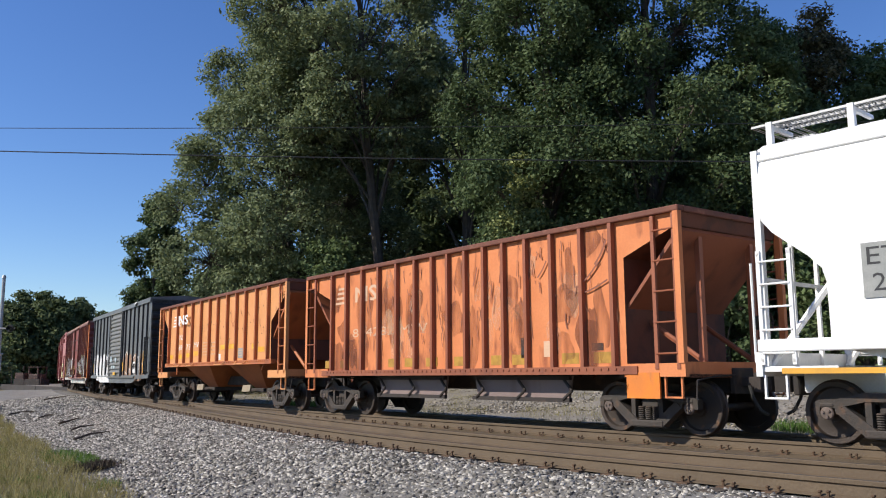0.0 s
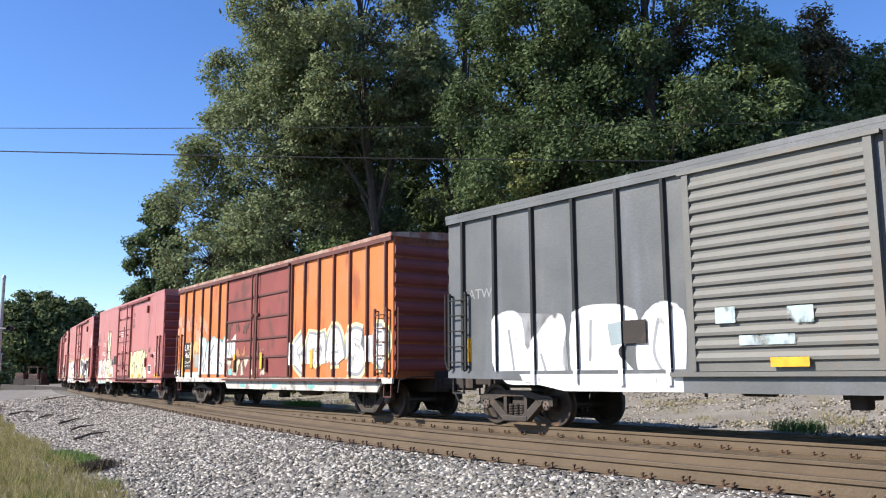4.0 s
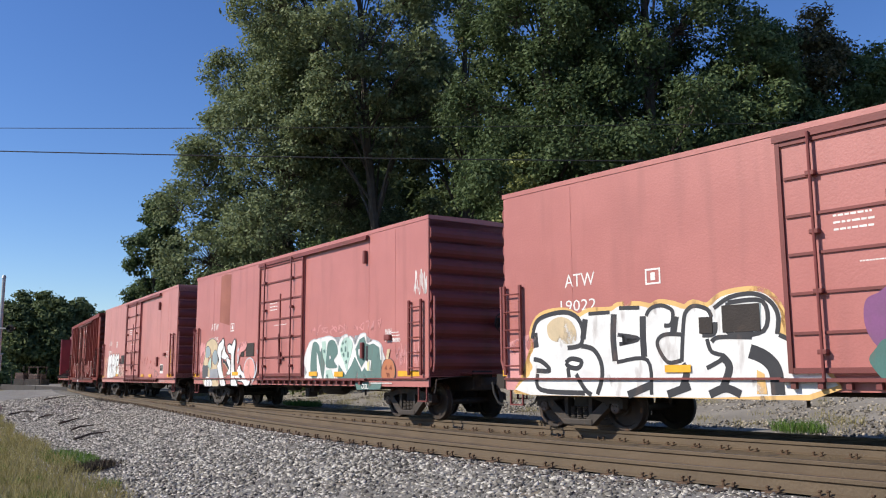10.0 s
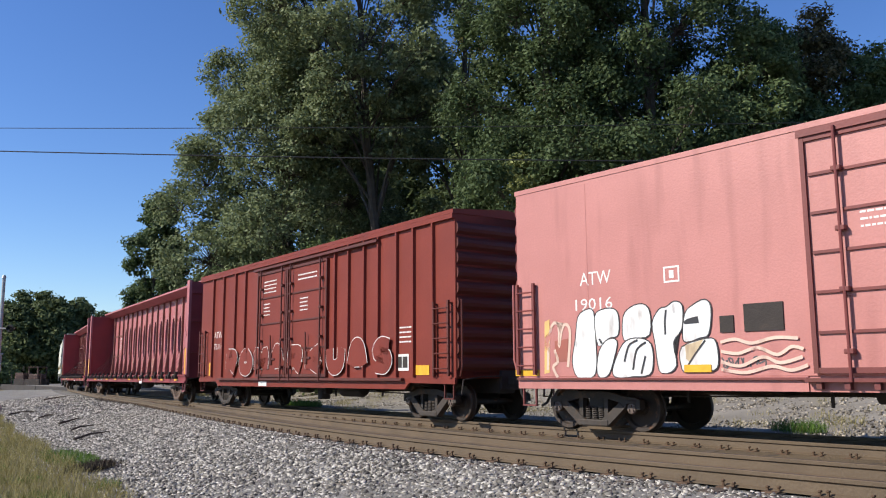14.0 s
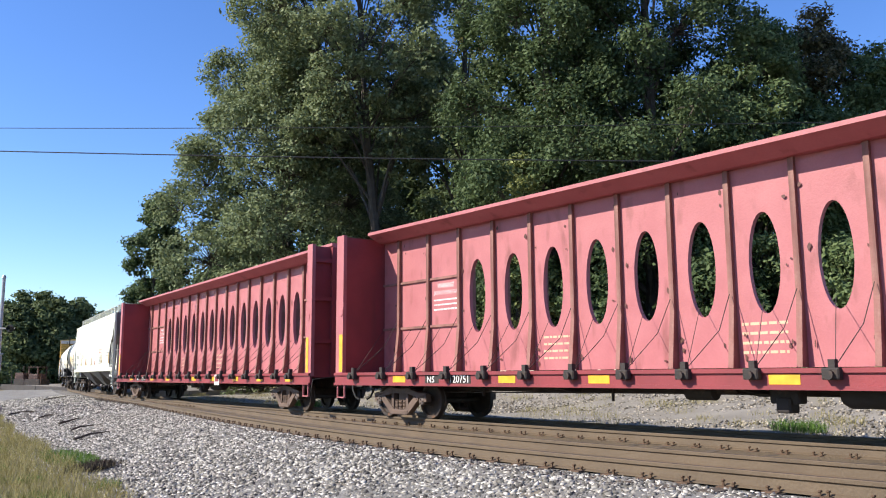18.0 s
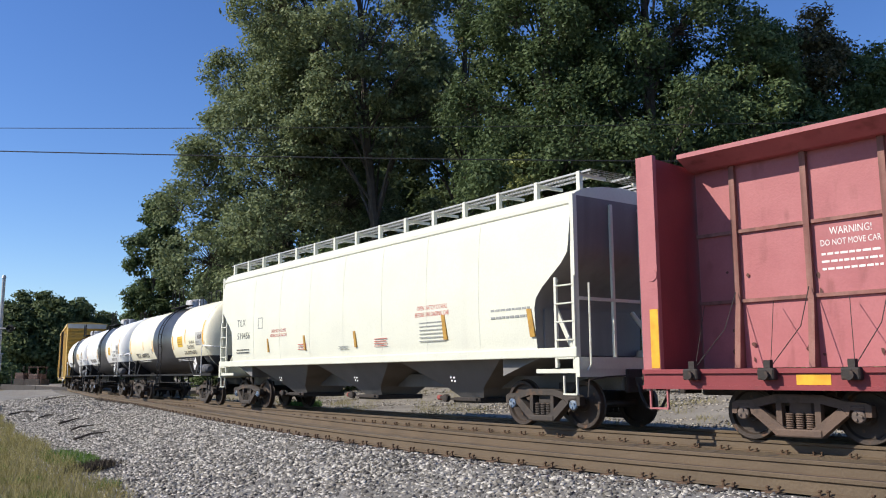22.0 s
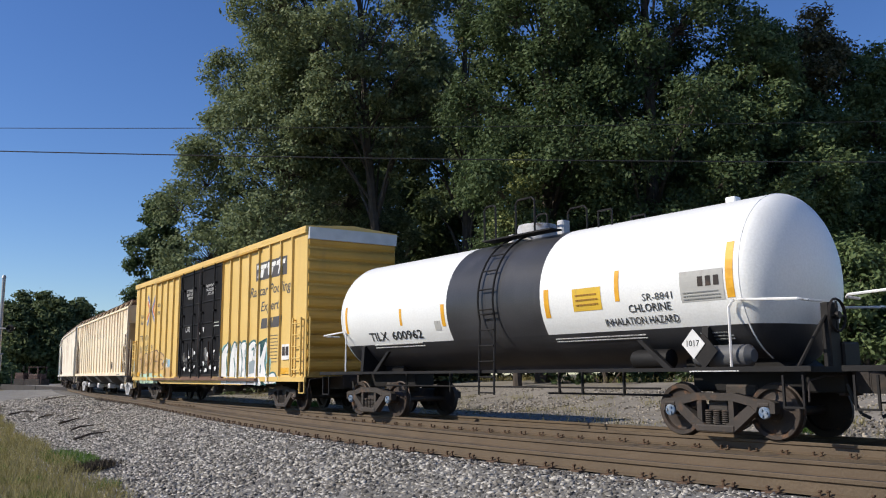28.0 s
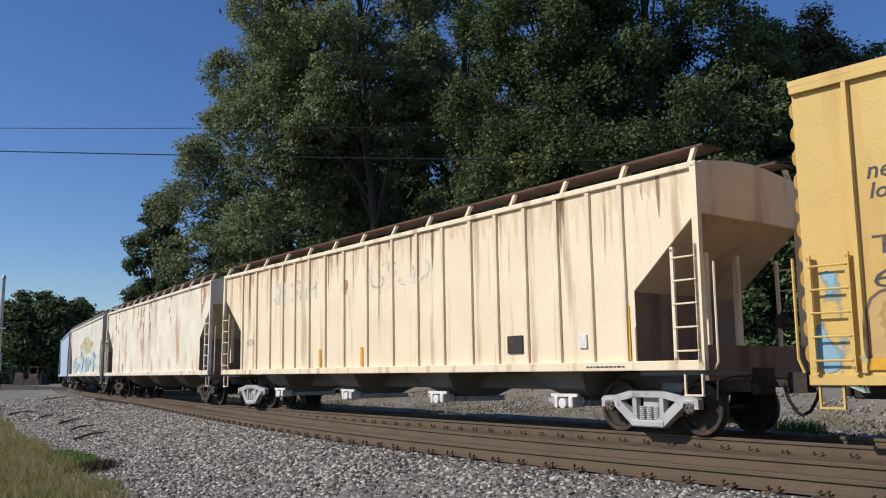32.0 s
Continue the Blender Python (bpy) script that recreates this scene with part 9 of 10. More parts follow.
letters(car, "NS", -3.9, -2.7, 3.02, Y - 0.11, M_WHITE, 0.38, bold=0.02)
letters(car, "NS", -4.05, -3.5, 2.45, Y - 0.004, M_WHITE, 0.2)
letters(car, "894", -4.1, -3.4, 2.05, Y - 0.004, M_WHITE, 0.2)
letters(car, "751", -3.15, -2.45, 2.05, Y - 0.004, M_WHITE, 0.2)
letters(car, "MW", -2.2, -1.45, 2.1, Y - 0.004, M_WHITE, 0.2)
bars(car, -1.2, -0.6, 1.75, 2.3, Y - 0.004, M_FADEWHITE, 5, 45)
bars(car, -0.2, 0.35, 1.75, 2.3, Y - 0.004, M_FADEWHITE, 4, 46)
for x, w, z in ((-5.2, 0.4, 1.72), (-4.05, 0.4, 1.72), (-3.1, 0.4, 1.75), (-2.2, 0.5, 1.8), (0.75, 0.5, 1.95), (1.6, 0.5, 1.95), (3.7, 0.35, 1.9), (4.25, 0.5, 1.78)):
    plate(car, x, x + w, z, z + 0.16, Y - 0.004, M_YELLOW)
plate(car, 2.5, 2.95, 1.62, 1.95, Y - 0.004, M_GREYTXT, "data_plate", "dark grey data plate")
bars(car, 2.54, 2.91, 1.66, 1.91, Y - 0.009, M_FADEWHITE, 3, 47)
plate(car, 0.6, 0.8, 1.6, 1.8, Y - 0.004, M_WHITE, "data_plate", "small white card")
coat(car, [blob(rng.uniform(-1, 5), rng.uniform(1.9, 3.3), 0.018, 0.03, k, 7) for k in range(40)], Y - 0.002, M_UNDER, name="scratch", label="dark dents and spots")
coat(car, [ribbon([(x, z), (x + rng.uniform(-0.4, 0.4), z - rng.uniform(0.2, 0.7))], 0.035) for x, z in ((rng.uniform(0, 4), rng.uniform(2.6, 3.4)) for _ in range(8))], Y - 0.003, M_ORB_T, name="scratch", label="rust-coloured scratches")
for x in (-4.3, -2.7, 0.6, 2.6):
    part("grab_handle", Shape().pipe([(x, -1.55, 1.5), (x, -1.62, 1.42), (x + 0.8, -1.62, 1.42), (x + 0.8, -1.55, 1.5)], 0.018), M_ORB, car)
for x in (-2.6, 2.2):
    part("chute_door", Shape().prism_y([(x - 0.3, 0.72), (x + 0.4, 0.74), (x + 0.32, 0.52), (x - 0.4, 0.50)], -1.02, -0.96), spray("dusty_cream", (0.36, 0.29, 0.20)), car, "dusty pale chute door")


# ---- centre-beam lumber flats ----
M_CRIM = paint("faded_crimson_paint", (0.41, 0.142, 0.147), (0.36, 0.115, 0.121), (0.18, 0.06, 0.05), 0.75, 0.58, 0.55, 1.6, stretch=(1, 1, 0.35))
M_CRIM_D = paint("dark_crimson_steel", (0.26, 0.045, 0.05), (0.19, 0.035, 0.04), (0.10, 0.04, 0.035), 0.6)
M_CRIM_RIB = paint("worn_brown_rib", (0.22, 0.085, 0.07), (0.30, 0.16, 0.13), (0.11, 0.05, 0.04), 0.7, 0.5, 0.7, 2.5)


def beam_panel(x0, x1, z0, z1, hole, y):
    """One bay of the centre wall; hole cuts an upright oval through it."""
    if not hole:
        return Shape().box(x0, x1, -y, y, z0, z1)
    cx, cz, rx, rz, n = (x0 + x1) / 2, 2.91, 0.29, 0.88, 32
    turns = sorted([2 * math.pi * k / n for k in range(n)] + [math.atan2(z - cz, x - cx) % (2 * math.pi) for x in (x0, x1) for z in (z0, z1)])
    inner, outer = [], []
    for a in turns:
        c, s = math.cos(a), math.sin(a)
        inner.append((cx + rx * c, cz + rz * s))
        f = min(((x1 - cx) / abs(c)) if abs(c) > 1e-6 else 99, ((z1 - cz) / s) if s > 1e-6 else (((cz - z0) / -s) if s < -1e-6 else 99))
        outer.append((cx + f * c, cz + f * s))
    rows = [[(x, -y, z) for x, z in outer], [(x, -y, z) for x, z in inner], [(x, y, z) for x, z in inner], [(x, y, z) for x, z in outer]]
    return Shape().loft(rows + [rows[0]], True, False)


M_RUSTFLECK = paint("dark_rust_fleck", (0.12, 0.045, 0.035), (0.085, 0.035, 0.028))


def centerbeam(at, number, seed):
    h, base = 11.62, 9.15
    car = start_car("centerbeam_flatcar", "faded crimson centre-beam flatcar with oval windows, empty", "flatcar", at, base)
    ribs = [-10.55, -9.28] + [-8.05 + 1.245 * k for k in range(14)] + [9.4, 10.45]
    zb, zt = 1.12, 4.62
    edges = [-11.3] + ribs + [11.3]
    for a, b in zip(edges, edges[1:]):
        hole = a > -8.1 and b < 8.4
        ob = part("wall_panel", beam_panel(a, b, zb, zt, hole, 0.05), M_CRIM, car)
        place(ob, 0, 0.0, 0)
    rib = cached(("cbrib2", 1), lambda: Shape().loft([[(-0.05, -d, z), (0.05, -d, z), (0.05, 0.2, z), (-0.05, 0.2, z)] for z, d in ((zb, 0.46), (2.2, 0.34), (zt, 0.33))]).mesh("wall_rib", M_CRIM_RIB))
    for x in ribs:
        place(part("wall_rib", rib, M_CRIM_RIB, car), x, 0.2)
    spots = random.Random(seed + 60)
    flecks = []
    for k in range(130):
        x = spots.choice(ribs) + spots.choice((-1, 1)) * spots.uniform(0.09, 0.24)
        flecks.append(blob(x, spots.choice((spots.uniform(1.25, 1.7), spots.uniform(1.3, 4.5))), spots.uniform(0.012, 0.04), spots.uniform(0.015, 0.07), k, 6, 0.4))
    coat(car, flecks, -0.0535, M_RUSTFLECK, name="rust_fleck", label="small dark rust flecks on the panels", fine=True)
    for x0, x1 in ((-11.3, -8.05), (8.13, 11.3)):
        for z in (2.25, 3.45):
            part("wall_stiffener", Shape().box(x0, x1, -0.10, -0.048, z - 0.03, z + 0.03), M_CRIM_RIB, car)
    part("top_chord", Shape().box(-11.3, 11.3, -0.62, 0.3, 4.80, 4.88).loft([[(x, -0.60, 4.80), (x, -0.24, 4.62), (x, 0.2, 4.62), (x, 0.28, 4.80)] for x in (-11.3, 11.3)]), M_CRIM, car)
    for e in (-1, 1):
        bk = part("bulkhead", Shape().box(e * 11.42 - 0.08, e * 11.42 + 0.08, -1.36, 1.36, 1.02, 4.71), M_CRIM_D, car, "tall steel end bulkhead")
        for y in (-1.39, 1.29):
            part("bulkhead_post", Shape().box(e * 11.46 - 0.17, e * 11.46 + 0.17, y - 0.0, y + 0.10, 1.02, 4.75), M_CRIM, bk)
        for y in (-0.7, 0.0, 0.7):
            part("bulkhead_rib", Shape().box(min(e * 11.5, e * 11.62), max(e * 11.5, e * 11.62), y - 0.06, y + 0.06, 1.02, 4.70), M_CRIM_D, bk)
        for z in (2.0, 3.2, 4.3):
            part("bulkhead_rib", Shape().box(min(e * 11.5, e * 11.60), max(e * 11.5, e * 11.60), -1.3, 1.3, z - 0.06, z + 0.06), M_CRIM_D, bk)
        part("lift_hole", Shape().turn_y([(0.06, -0.012), (0.11, -0.012), (0.11, 0.0), (0.06, 0.0)], e * 11.40, 2.68, -1.392, 14), M_CRIM, bk)
        part("hole_shade", Shape().turn_y([(0.005, -0.006), (0.065, -0.006), (0.065, 0.0), (0.005, 0.0)], e * 11.40, 2.68, -1.392, 14), M_UNDER, bk)
        plate(car, e * 11.38 - 0.08, e * 11.38 + 0.08, 1.12, 2.1, -1.395, M_YELLOW)
    part("deck", Shape().box(-h + 0.05, h - 0.05, -1.36, 1.36, 0.98, 1.06), M_CRIM_D, car)
    for s in (-1, 1):
        part("side_sill", Shape().prism_x([(s * 1.35, 0.78), (s * 1.45, 0.78), (s * 1.45, 0.84), (s * 1.41, 0.84), (s * 1.41, 1.03), (s * 1.45, 1.03), (s * 1.45, 1.10), (s * 1.35, 1.10)], -h, h), M_CRIM_D, car)
    winch = cached(("winch", 1), lambda: Shape().box(-0.13, 0.13, -0.14, 0.0, -0.05, 0.12, 0.02).turn_y([(0.01, -0.2), (0.07, -0.2), (0.07, 0.0), (0.01, 0.0)], 0, 0.02, 0, 10).box(-0.05, 0.05, -0.08, 0.02, 0.1, 0.24).mesh("winch", M_UNDER))
    rng = random.Random(seed)
    for i, x in enumerate(ribs):
        w = place(part("winch", winch, M_UNDER, car), x - 0.1, -1.42, 0.98)
        dx = rng.uniform(0.25, 0.6)
        part("tie_down_cable", Shape().pipe([(x - 0.1, -1.38, 1.12), (x - 0.1 + dx * 0.3, -0.62, 1.75), (x + 0.0, -0.18, 2.4)], 0.008, 5), M_UNDER, car)
        part("tie_down_cable", Shape().pipe([(x - 0.1, -1.38, 1.12), (x - 0.6, -0.20, 2.2)], 0.006, 5), M_UNDER, car)
    for x in (-8.98, -5.24, -2.8, 0.79, 3.0, 5.4, 7.6, 9.9):
        plate(car, x, x + 0.5, 0.86, 1.01, -1.412, M_YELLOW)
    plate(car, -7.72, -7.22, 0.83, 1.03, -1.410, M_UNDER, "number_panel", "dark patch behind the lettering")
    plate(car, -6.86, -6.12, 0.83, 1.03, -1.410, M_UNDER, "number_panel", "dark patch behind the lettering")
    letters(car, "NS", -7.64, -7.38, 0.86, -1.415, M_WHITE, 0.14)
    letters(car, number, -6.80, -6.2, 0.86, -1.415, M_WHITE, 0.16)
    plate(car, 3.6, 4.1, 0.72, 1.08, -1.45, M_WHITE, "data_plate", "white framed data plate")
    plate(car, 3.65, 4.05, 0.84, 1.02, -1.456, M_CRIM_D, "data_plate")
    for x0, k in ((-9.15, 0), (8.25, 9)):
        letters(car, "WARNING!", x0 + 0.2, x0 + 0.85, 3.20, -0.054, M_WHITE, 0.12)
        letters(car, "DO NOT MOVE CAR", x0 + 0.05, x0 + 0.98, 3.03, -0.054, M_WHITE, 0.10)
        bars(car, x0 + 0.05, x0 + 0.98, 2.60, 2.96, -0.052, M_WHITE, 3, seed + k)
    bars(car, -0.45, 0.4, 1.3, 1.95, -0.052, M_FADEWHITE, 4, seed + 3)
    bars(car, -5.25, -4.45, 1.3, 1.9, -0.052, M_FADEWHITE, 4, seed + 4)
    bars(car, 9.6, 10.9, 4.2, 4.45, -0.052, M_UNDER, 2, seed + 5)
    underframe(car, h - 0.3, base, 0.98, seed=seed)
    end_fittings(car, h, 0.8, (0.92, 0.7), M_CRIM, 1.42, 1, 1.8)
    bogies(car, base, M_IRON_RUST, M_WHEEL, M_CAP, 0.42)
    return car


centerbeam(-8.85, "120751", 50)
centerbeam(-33.44, "120776", 60)

# ---- chlorine tank cars ----
M_TANKWHITE = [paint("white_tank_enamel_%s" % k, c, s, t, 0.35, 0.6, 0.35) for k, c, s, t in (("a", (0.80, 0.76, 0.60), (0.76, 0.70, 0.50), (0.66, 0.55, 0.32)), ("b", (0.80, 0.80, 0.78), (0.76, 0.76, 0.74), (0.6, 0.58, 0.52)))]
M_TANKBLACK = paint("black_tank_band", (0.035, 0.035, 0.038), (0.055, 0.055, 0.06), (0.09, 0.085, 0.085), 0.4, 0.55, 0.35)
M_TANKFRAME = paint("black_tank_frame", (0.013, 0.012, 0.012), (0.021, 0.019, 0.018), (0.055, 0.04, 0.03), 0.5, 0.6, 0.6, spec=0.2)


def tank_car(at, number, tone, seed):
    base, R, zc = 5.17, 1.43, 2.56
    white = M_TANKWHITE[tone]
    car = start_car("tank_car", "white chlorine tank car with black belly and black middle band", "tank car", at, base)
    half = 5.95

    def shell(x0, x1, mat, a0, a1, name, label=""):
        """A strip of the barrel between two angles (from straight down, degrees)."""
        n = 40
        sh = Shape()
        out = []
        for x in (x0, x1):
            out.append([(x, -(R) * math.sin(radians(a0 + (a1 - a0) * k / n)), zc - R * math.cos(radians(a0 + (a1 - a0) * k / n))) for k in range(n + 1)])
        sh.loft(out, False, False)
        return part(name, sh, mat, car, label, True)

    belly = 57.5
    band = (-1.45, 1.55)
    shell(-half, band[0], white, belly, 360 - belly, "tank_shell")
    shell(band[1], half, white, belly, 360 - belly, "tank_shell")
    shell(band[0], band[1], M_TANKBLACK, belly, 360 - belly, "tank_band", "black painted middle band")
    shell(-half, half, M_TANKBLACK, -belly, belly, "tank_belly", "black painted belly")
    for e in (-1, 1):
        rows = []
        for i in range(13):
            a = i / 12 * math.pi / 2
            r, x = R * math.cos(a) + 0.001, half + 0.55 * math.sin(a)
            rows.append([(e * x, -r * math.sin(2 * math.pi * k / 56), zc - r * math.cos(2 * math.pi * k / 56)) for k in range(56)])
        head = part("tank_head", Shape().loft(rows), white, car, "", True)
        head.data.materials.append(M_TANKBLACK)
        cut = zc - R * math.cos(radians(belly))
        hm = bmesh.new()
        hm.from_mesh(head.data)
        bmesh.ops.bisect_plane(hm, geom=hm.verts[:] + hm.edges[:] + hm.faces[:], plane_co=(0, 0, cut), plane_no=(0, 0, 1))
        for f in hm.faces:
            f.material_index = 1 if f.calc_center_median().z < cut else 0
            f.smooth = True
        hm.to_mesh(head.data)
        hm.free()
        part("weld_seam", Shape().turn_x([(R - 0.01, e * half - 0.02), (R + 0.008, e * half - 0.012), (R + 0.008, e * half + 0.012), (R - 0.01, e * half + 0.02)], 0, zc, 48), white, car)
        part("stub_sill", Shape().box(min(e * 4.2, e * 6.95), max(e * 4.2, e * 6.95), -0.3, 0.3, 0.72, 1.12, 0.03).prism_y([(e * 6.2, 1.1), (e * 4.3, 1.1), (e * 4.3, 1.45), (e * 5.6, 1.5)], -0.6, 0.6), M_TANKFRAME, car)
        part("end_platform", Shape().box(min(e * 6.3, e * 7.05), max(e * 6.3, e * 7.05), -1.45, 1.45, 1.04, 1.12).box(min(e * 4.9, e * 7.05), max(e * 4.9, e * 7.05), -1.47, -1.40, 1.05, 1.13).box(min(e * 4.9, e * 7.05), max(e * 4.9, e * 7.05), 1.40, 1.47, 1.0, 1.14), M_TANKFRAME, car)
        for s in (-1, 1):
            part("platform_rail", Shape().pipe([(e * 5.75, s * 1.43, 1.12), (e * 5.75, s * 1.43, 2.05), (e * 5.85, s * 1.43, 2.16), (e * 6.9, s * 1.43, 2.1), (e * 6.98, s * 1.3, 2.08), (e * 6.98, s * 0.9, 2.08)], 0.022), P_WHITE, car, "white bent handrail")
            stirrup(car, e * 6.75, s * 1.43, 1.0, M_TANKFRAME, 0.34, 0.45)
        part("saddle", Shape().prism_x([(-1.3, 1.12), (-1.25, 1.75), (-1.05, 1.9), (1.05, 1.9), (1.25, 1.75), (1.3, 1.12)], e * 5.17 - 0.06, e * 5.17 + 0.06), M_TANKFRAME, car)
        part("side_bracket", Shape().prism_y([(e * 4.4, 1.12), (e * 4.55, 1.12), (e * 3.95, 1.6), (e * 3.85, 1.6)], -1.35, -1.28), M_TANKFRAME, car)
        coupler(car, e, 6.85, 0.4)
    bw = part("brake_wheel", Shape().ring_x([(0.24, -0.02), (0.27, 0.0), (0.25, 0.03), (0.235, 0.01)], 0, 0, 20).box(-0.01, 0.01, -0.22, 0.22, -0.015, 0.015).box(-0.01, 0.01, -0.015, 0.015, -0.22, 0.22).turn_x([(0.02, -0.03), (0.06, -0.03), (0.06, 0.05), (0.02, 0.05)], 0, 0, 10), M_TANKFRAME, car)
    bw.matrix_basis = pose(6.9, -0.35, 1.9)
    part("brake_stand", Shape().box(6.72, 6.86, -0.5, -0.2, 1.1, 2.1, 0.02).pipe([(6.8, -0.5, 1.9), (6.6, -1.0, 1.12)], 0.03).box(6.6, 6.9, -0.2, 0.3, 1.1, 1.5, 0.03), M_TANKFRAME, car)
    part("side_walk", Shape().box(-5.0, 5.0, -1.46, -1.36, 1.06, 1.12), M_TANKFRAME, car, "thin side running rail")
    part("pipe_run", Shape().pipe([(-4.2, -1.2, 0.78), (4.2, -1.2, 0.78)], 0.018).pipe([(1.2, -0.9, 0.66), (4.2, -0.9, 0.66)], 0.02), M_TANKFRAME, car)
    for x in (-3.3, -1.6, 1.8, 2.4, 3.4):
        part("hanger", Shape().box(x - 0.015, x + 0.015, -1.22, -1.17, 0.66, 1.08), M_TANKFRAME, car)
    part("brake_cylinder", Shape().turn_x([(0.03, 3.5), (0.15, 3.52), (0.17, 3.6), (0.17, 4.3), (0.05, 4.35)], -1.0, 1.28, 12), M_TANKFRAME, car, smooth=True)
    part("air_reservoir", Shape().turn_x([(0.05, 4.9), (0.16, 4.95), (0.18, 5.05), (0.18, 5.9), (0.1, 5.98)], -1.16, 1.3, 14), paint("grey_reservoir", (0.10, 0.10, 0.105)), car, smooth=True)
    # side ladder bowed to the barrel
    pts = [(-R * math.sin(radians(a)) * 1.06, zc - R * math.cos(radians(a)) * 1.06) for a in range(75, 170, 8)]
    lad = Shape()
    for x in (-0.24, 0.24):
        lad.pipe([(x, -1.51, 0.62)] + [(x, y, z) for y, z in pts], 0.022)
    sl = part("ladder", lad, M_TANKFRAME, car)
    for y, z in [(-1.51, 0.66), (-1.51, 0.98), (-1.51, 1.3), (-1.51, 1.62), (-1.51, 1.95), (-1.51, 2.28)] + pts[1::2]:
        part("rung", Shape().tube((-0.24, y, z), (0.24, y, z), 0.016, 6), M_TANKFRAME, sl)
    # dome, valves and top platform
    part("dome", Shape().loft([[(0.05 + r * math.cos(k * math.pi / 10), r * math.sin(k * math.pi / 10), z) for k in range(20)] for r, z in ((0.45, 3.9), (0.45, 4.22), (0.42, 4.30), (0.2, 4.34))]), M_IRON_GREY, car, "grey dome cover with valves", True)
    part("valve", Shape().box(0.75, 0.95, -0.12, 0.12, 3.95, 4.3, 0.03).box(-0.85, -0.65, -0.1, 0.1, 3.95, 4.2, 0.03), M_IRON_GREY, car)
    part("top_platform", Shape().box(-0.85, 1.3, -0.85, -0.5, 3.97, 4.0), M_TANKFRAME, car)
    part("top_platform", Shape().box(-0.85, 1.3, 0.5, 0.85, 3.97, 4.0), M_TANKFRAME, car)
    for s in (-1, 1):
        part("top_rail", Shape().pipe([(-0.82, s * 0.8, 3.95), (-0.82, s * 0.8, 4.68), (-0.74, s * 0.8, 4.76), (-0.5, s * 0.8, 4.76), (-0.44, s * 0.8, 4.7), (-0.44, s * 0.8, 3.95)], 0.022), M_TANKFRAME, car)
        part("top_rail", Shape().pipe([(0.22, s * 0.8, 3.95), (0.22, s * 0.8, 4.66), (0.3, s * 0.8, 4.74), (0.72, s * 0.8, 4.74), (0.8, s * 0.8, 4.66), (0.8, s * 0.8, 3.95)], 0.022), M_TANKFRAME, car)
        part("top_rail", Shape().pipe([(2.3, s * 0.5, 3.88), (2.3, s * 0.5, 4.22), (2.65, s * 0.5, 4.22), (2.65, s * 0.5, 3.88)], 0.018), M_TANKFRAME, car)
    part("lifting_eye", Shape().box(4.9, 5.1, -0.1, 0.1, 3.97, 4.1, 0.02), white, car)

    def on_tank(ang):
        return -(R + 0.006) * math.sin(radians(ang)), zc - (R + 0.006) * math.cos(radians(ang))

    def wrap(ob):
        """Bend flat lettering round the barrel."""
        me = ob.data
        for v in me.vertices:
            dz = v.co.z - zc
            rr = R - (v.co.y + R)
            a = dz / R
            v.co.y, v.co.z = -rr * math.cos(a), zc + rr * math.sin(a)
        return ob
    yb = -R - 0.011
    wrap(letters(car, "TILX", -4.75, -3.95, 1.86, yb, M_BLACK, 0.22, bold=0.015))
    wrap(letters(car, number, -3.75, -2.5, 1.86, yb, M_BLACK, 0.22, bold=0.015))
    wrap(letters(car, "SR-8841", 4.05, 4.68, 2.27, yb, M_BLACK, 0.12))
    wrap(letters(car, "CHLORINE", 3.72, 4.62, 2.08, yb, M_BLACK, 0.14, bold=0.01))
    wrap(letters(car, "INHALATION HAZARD", 3.12, 4.72, 1.86, yb, M_BLACK, 0.14, bold=0.01))
    wrap(bars(car, -4.7, -2.6, 1.62, 1.78, yb, M_WHITE, 2, seed))
    wrap(bars(car, 1.7, 3.9, 1.55, 1.68, yb, M_WHITE, 2, seed + 1))
    wrap(bars(car, 5.0, 5.6, 1.45, 1.65, yb, M_GREYTXT, 3, seed + 2))
    rng = random.Random(seed)

    def tape(x0, x1, z0, z1, mat, name="reflector", label="", lift=0.0):
        sh = Shape()
        n = 6
        rows = []
        for k in range(n + 1):
            z = z0 + (z1 - z0) * k / n
            a = (z - zc) / R
            rows.append([(x0, -(R + 0.005 + lift) * math.cos(a), zc + (R + 0.005 + lift) * math.sin(a)), (x1, -(R + 0.005 + lift) * math.cos(a), zc + (R + 0.005 + lift) * math.sin(a))])
        sh.loft(rows, False, False)
        return part(name, sh, mat, car, label)
    for x, z0, z1, w in ((1.66, 2.1, 2.65, 0.13), (-1.66, 2.1, 2.6, 0.13), (3.45, 2.3, 2.85, 0.10), (-3.3, 2.2, 2.6, 0.09), (5.72, 2.2, 3.1, 0.14), (-5.8, 2.1, 2.8, 0.1)):
        tape(x, x + w, z0, z1, M_YELLOW)
    tape(2.42, 3.12, 2.18, 2.6, spray("notice_yellow", (0.72, 0.46, 0.04)), "notice", "yellow notice panel")
    wrap(bars(car, 2.5, 3.04, 2.25, 2.52, yb - 0.006, spray("notice_brown", (0.4, 0.2, 0.03)), 3, seed + 3))
    tape(4.85, 5.68, 2.18, 2.68, spray("stencil_grey", (0.48, 0.47, 0.44)), "data_panel", "grey stencilled data panel")
    for k in range(3):
        tape(5.2 + 0.15 * k, 5.3 + 0.15 * k, 2.42, 2.58, M_UNDER, "data_panel", "", 0.004)
    wrap(bars(car, 4.9, 5.6, 2.2, 2.36, yb - 0.006, M_GREYTXT, 3, seed + 4))
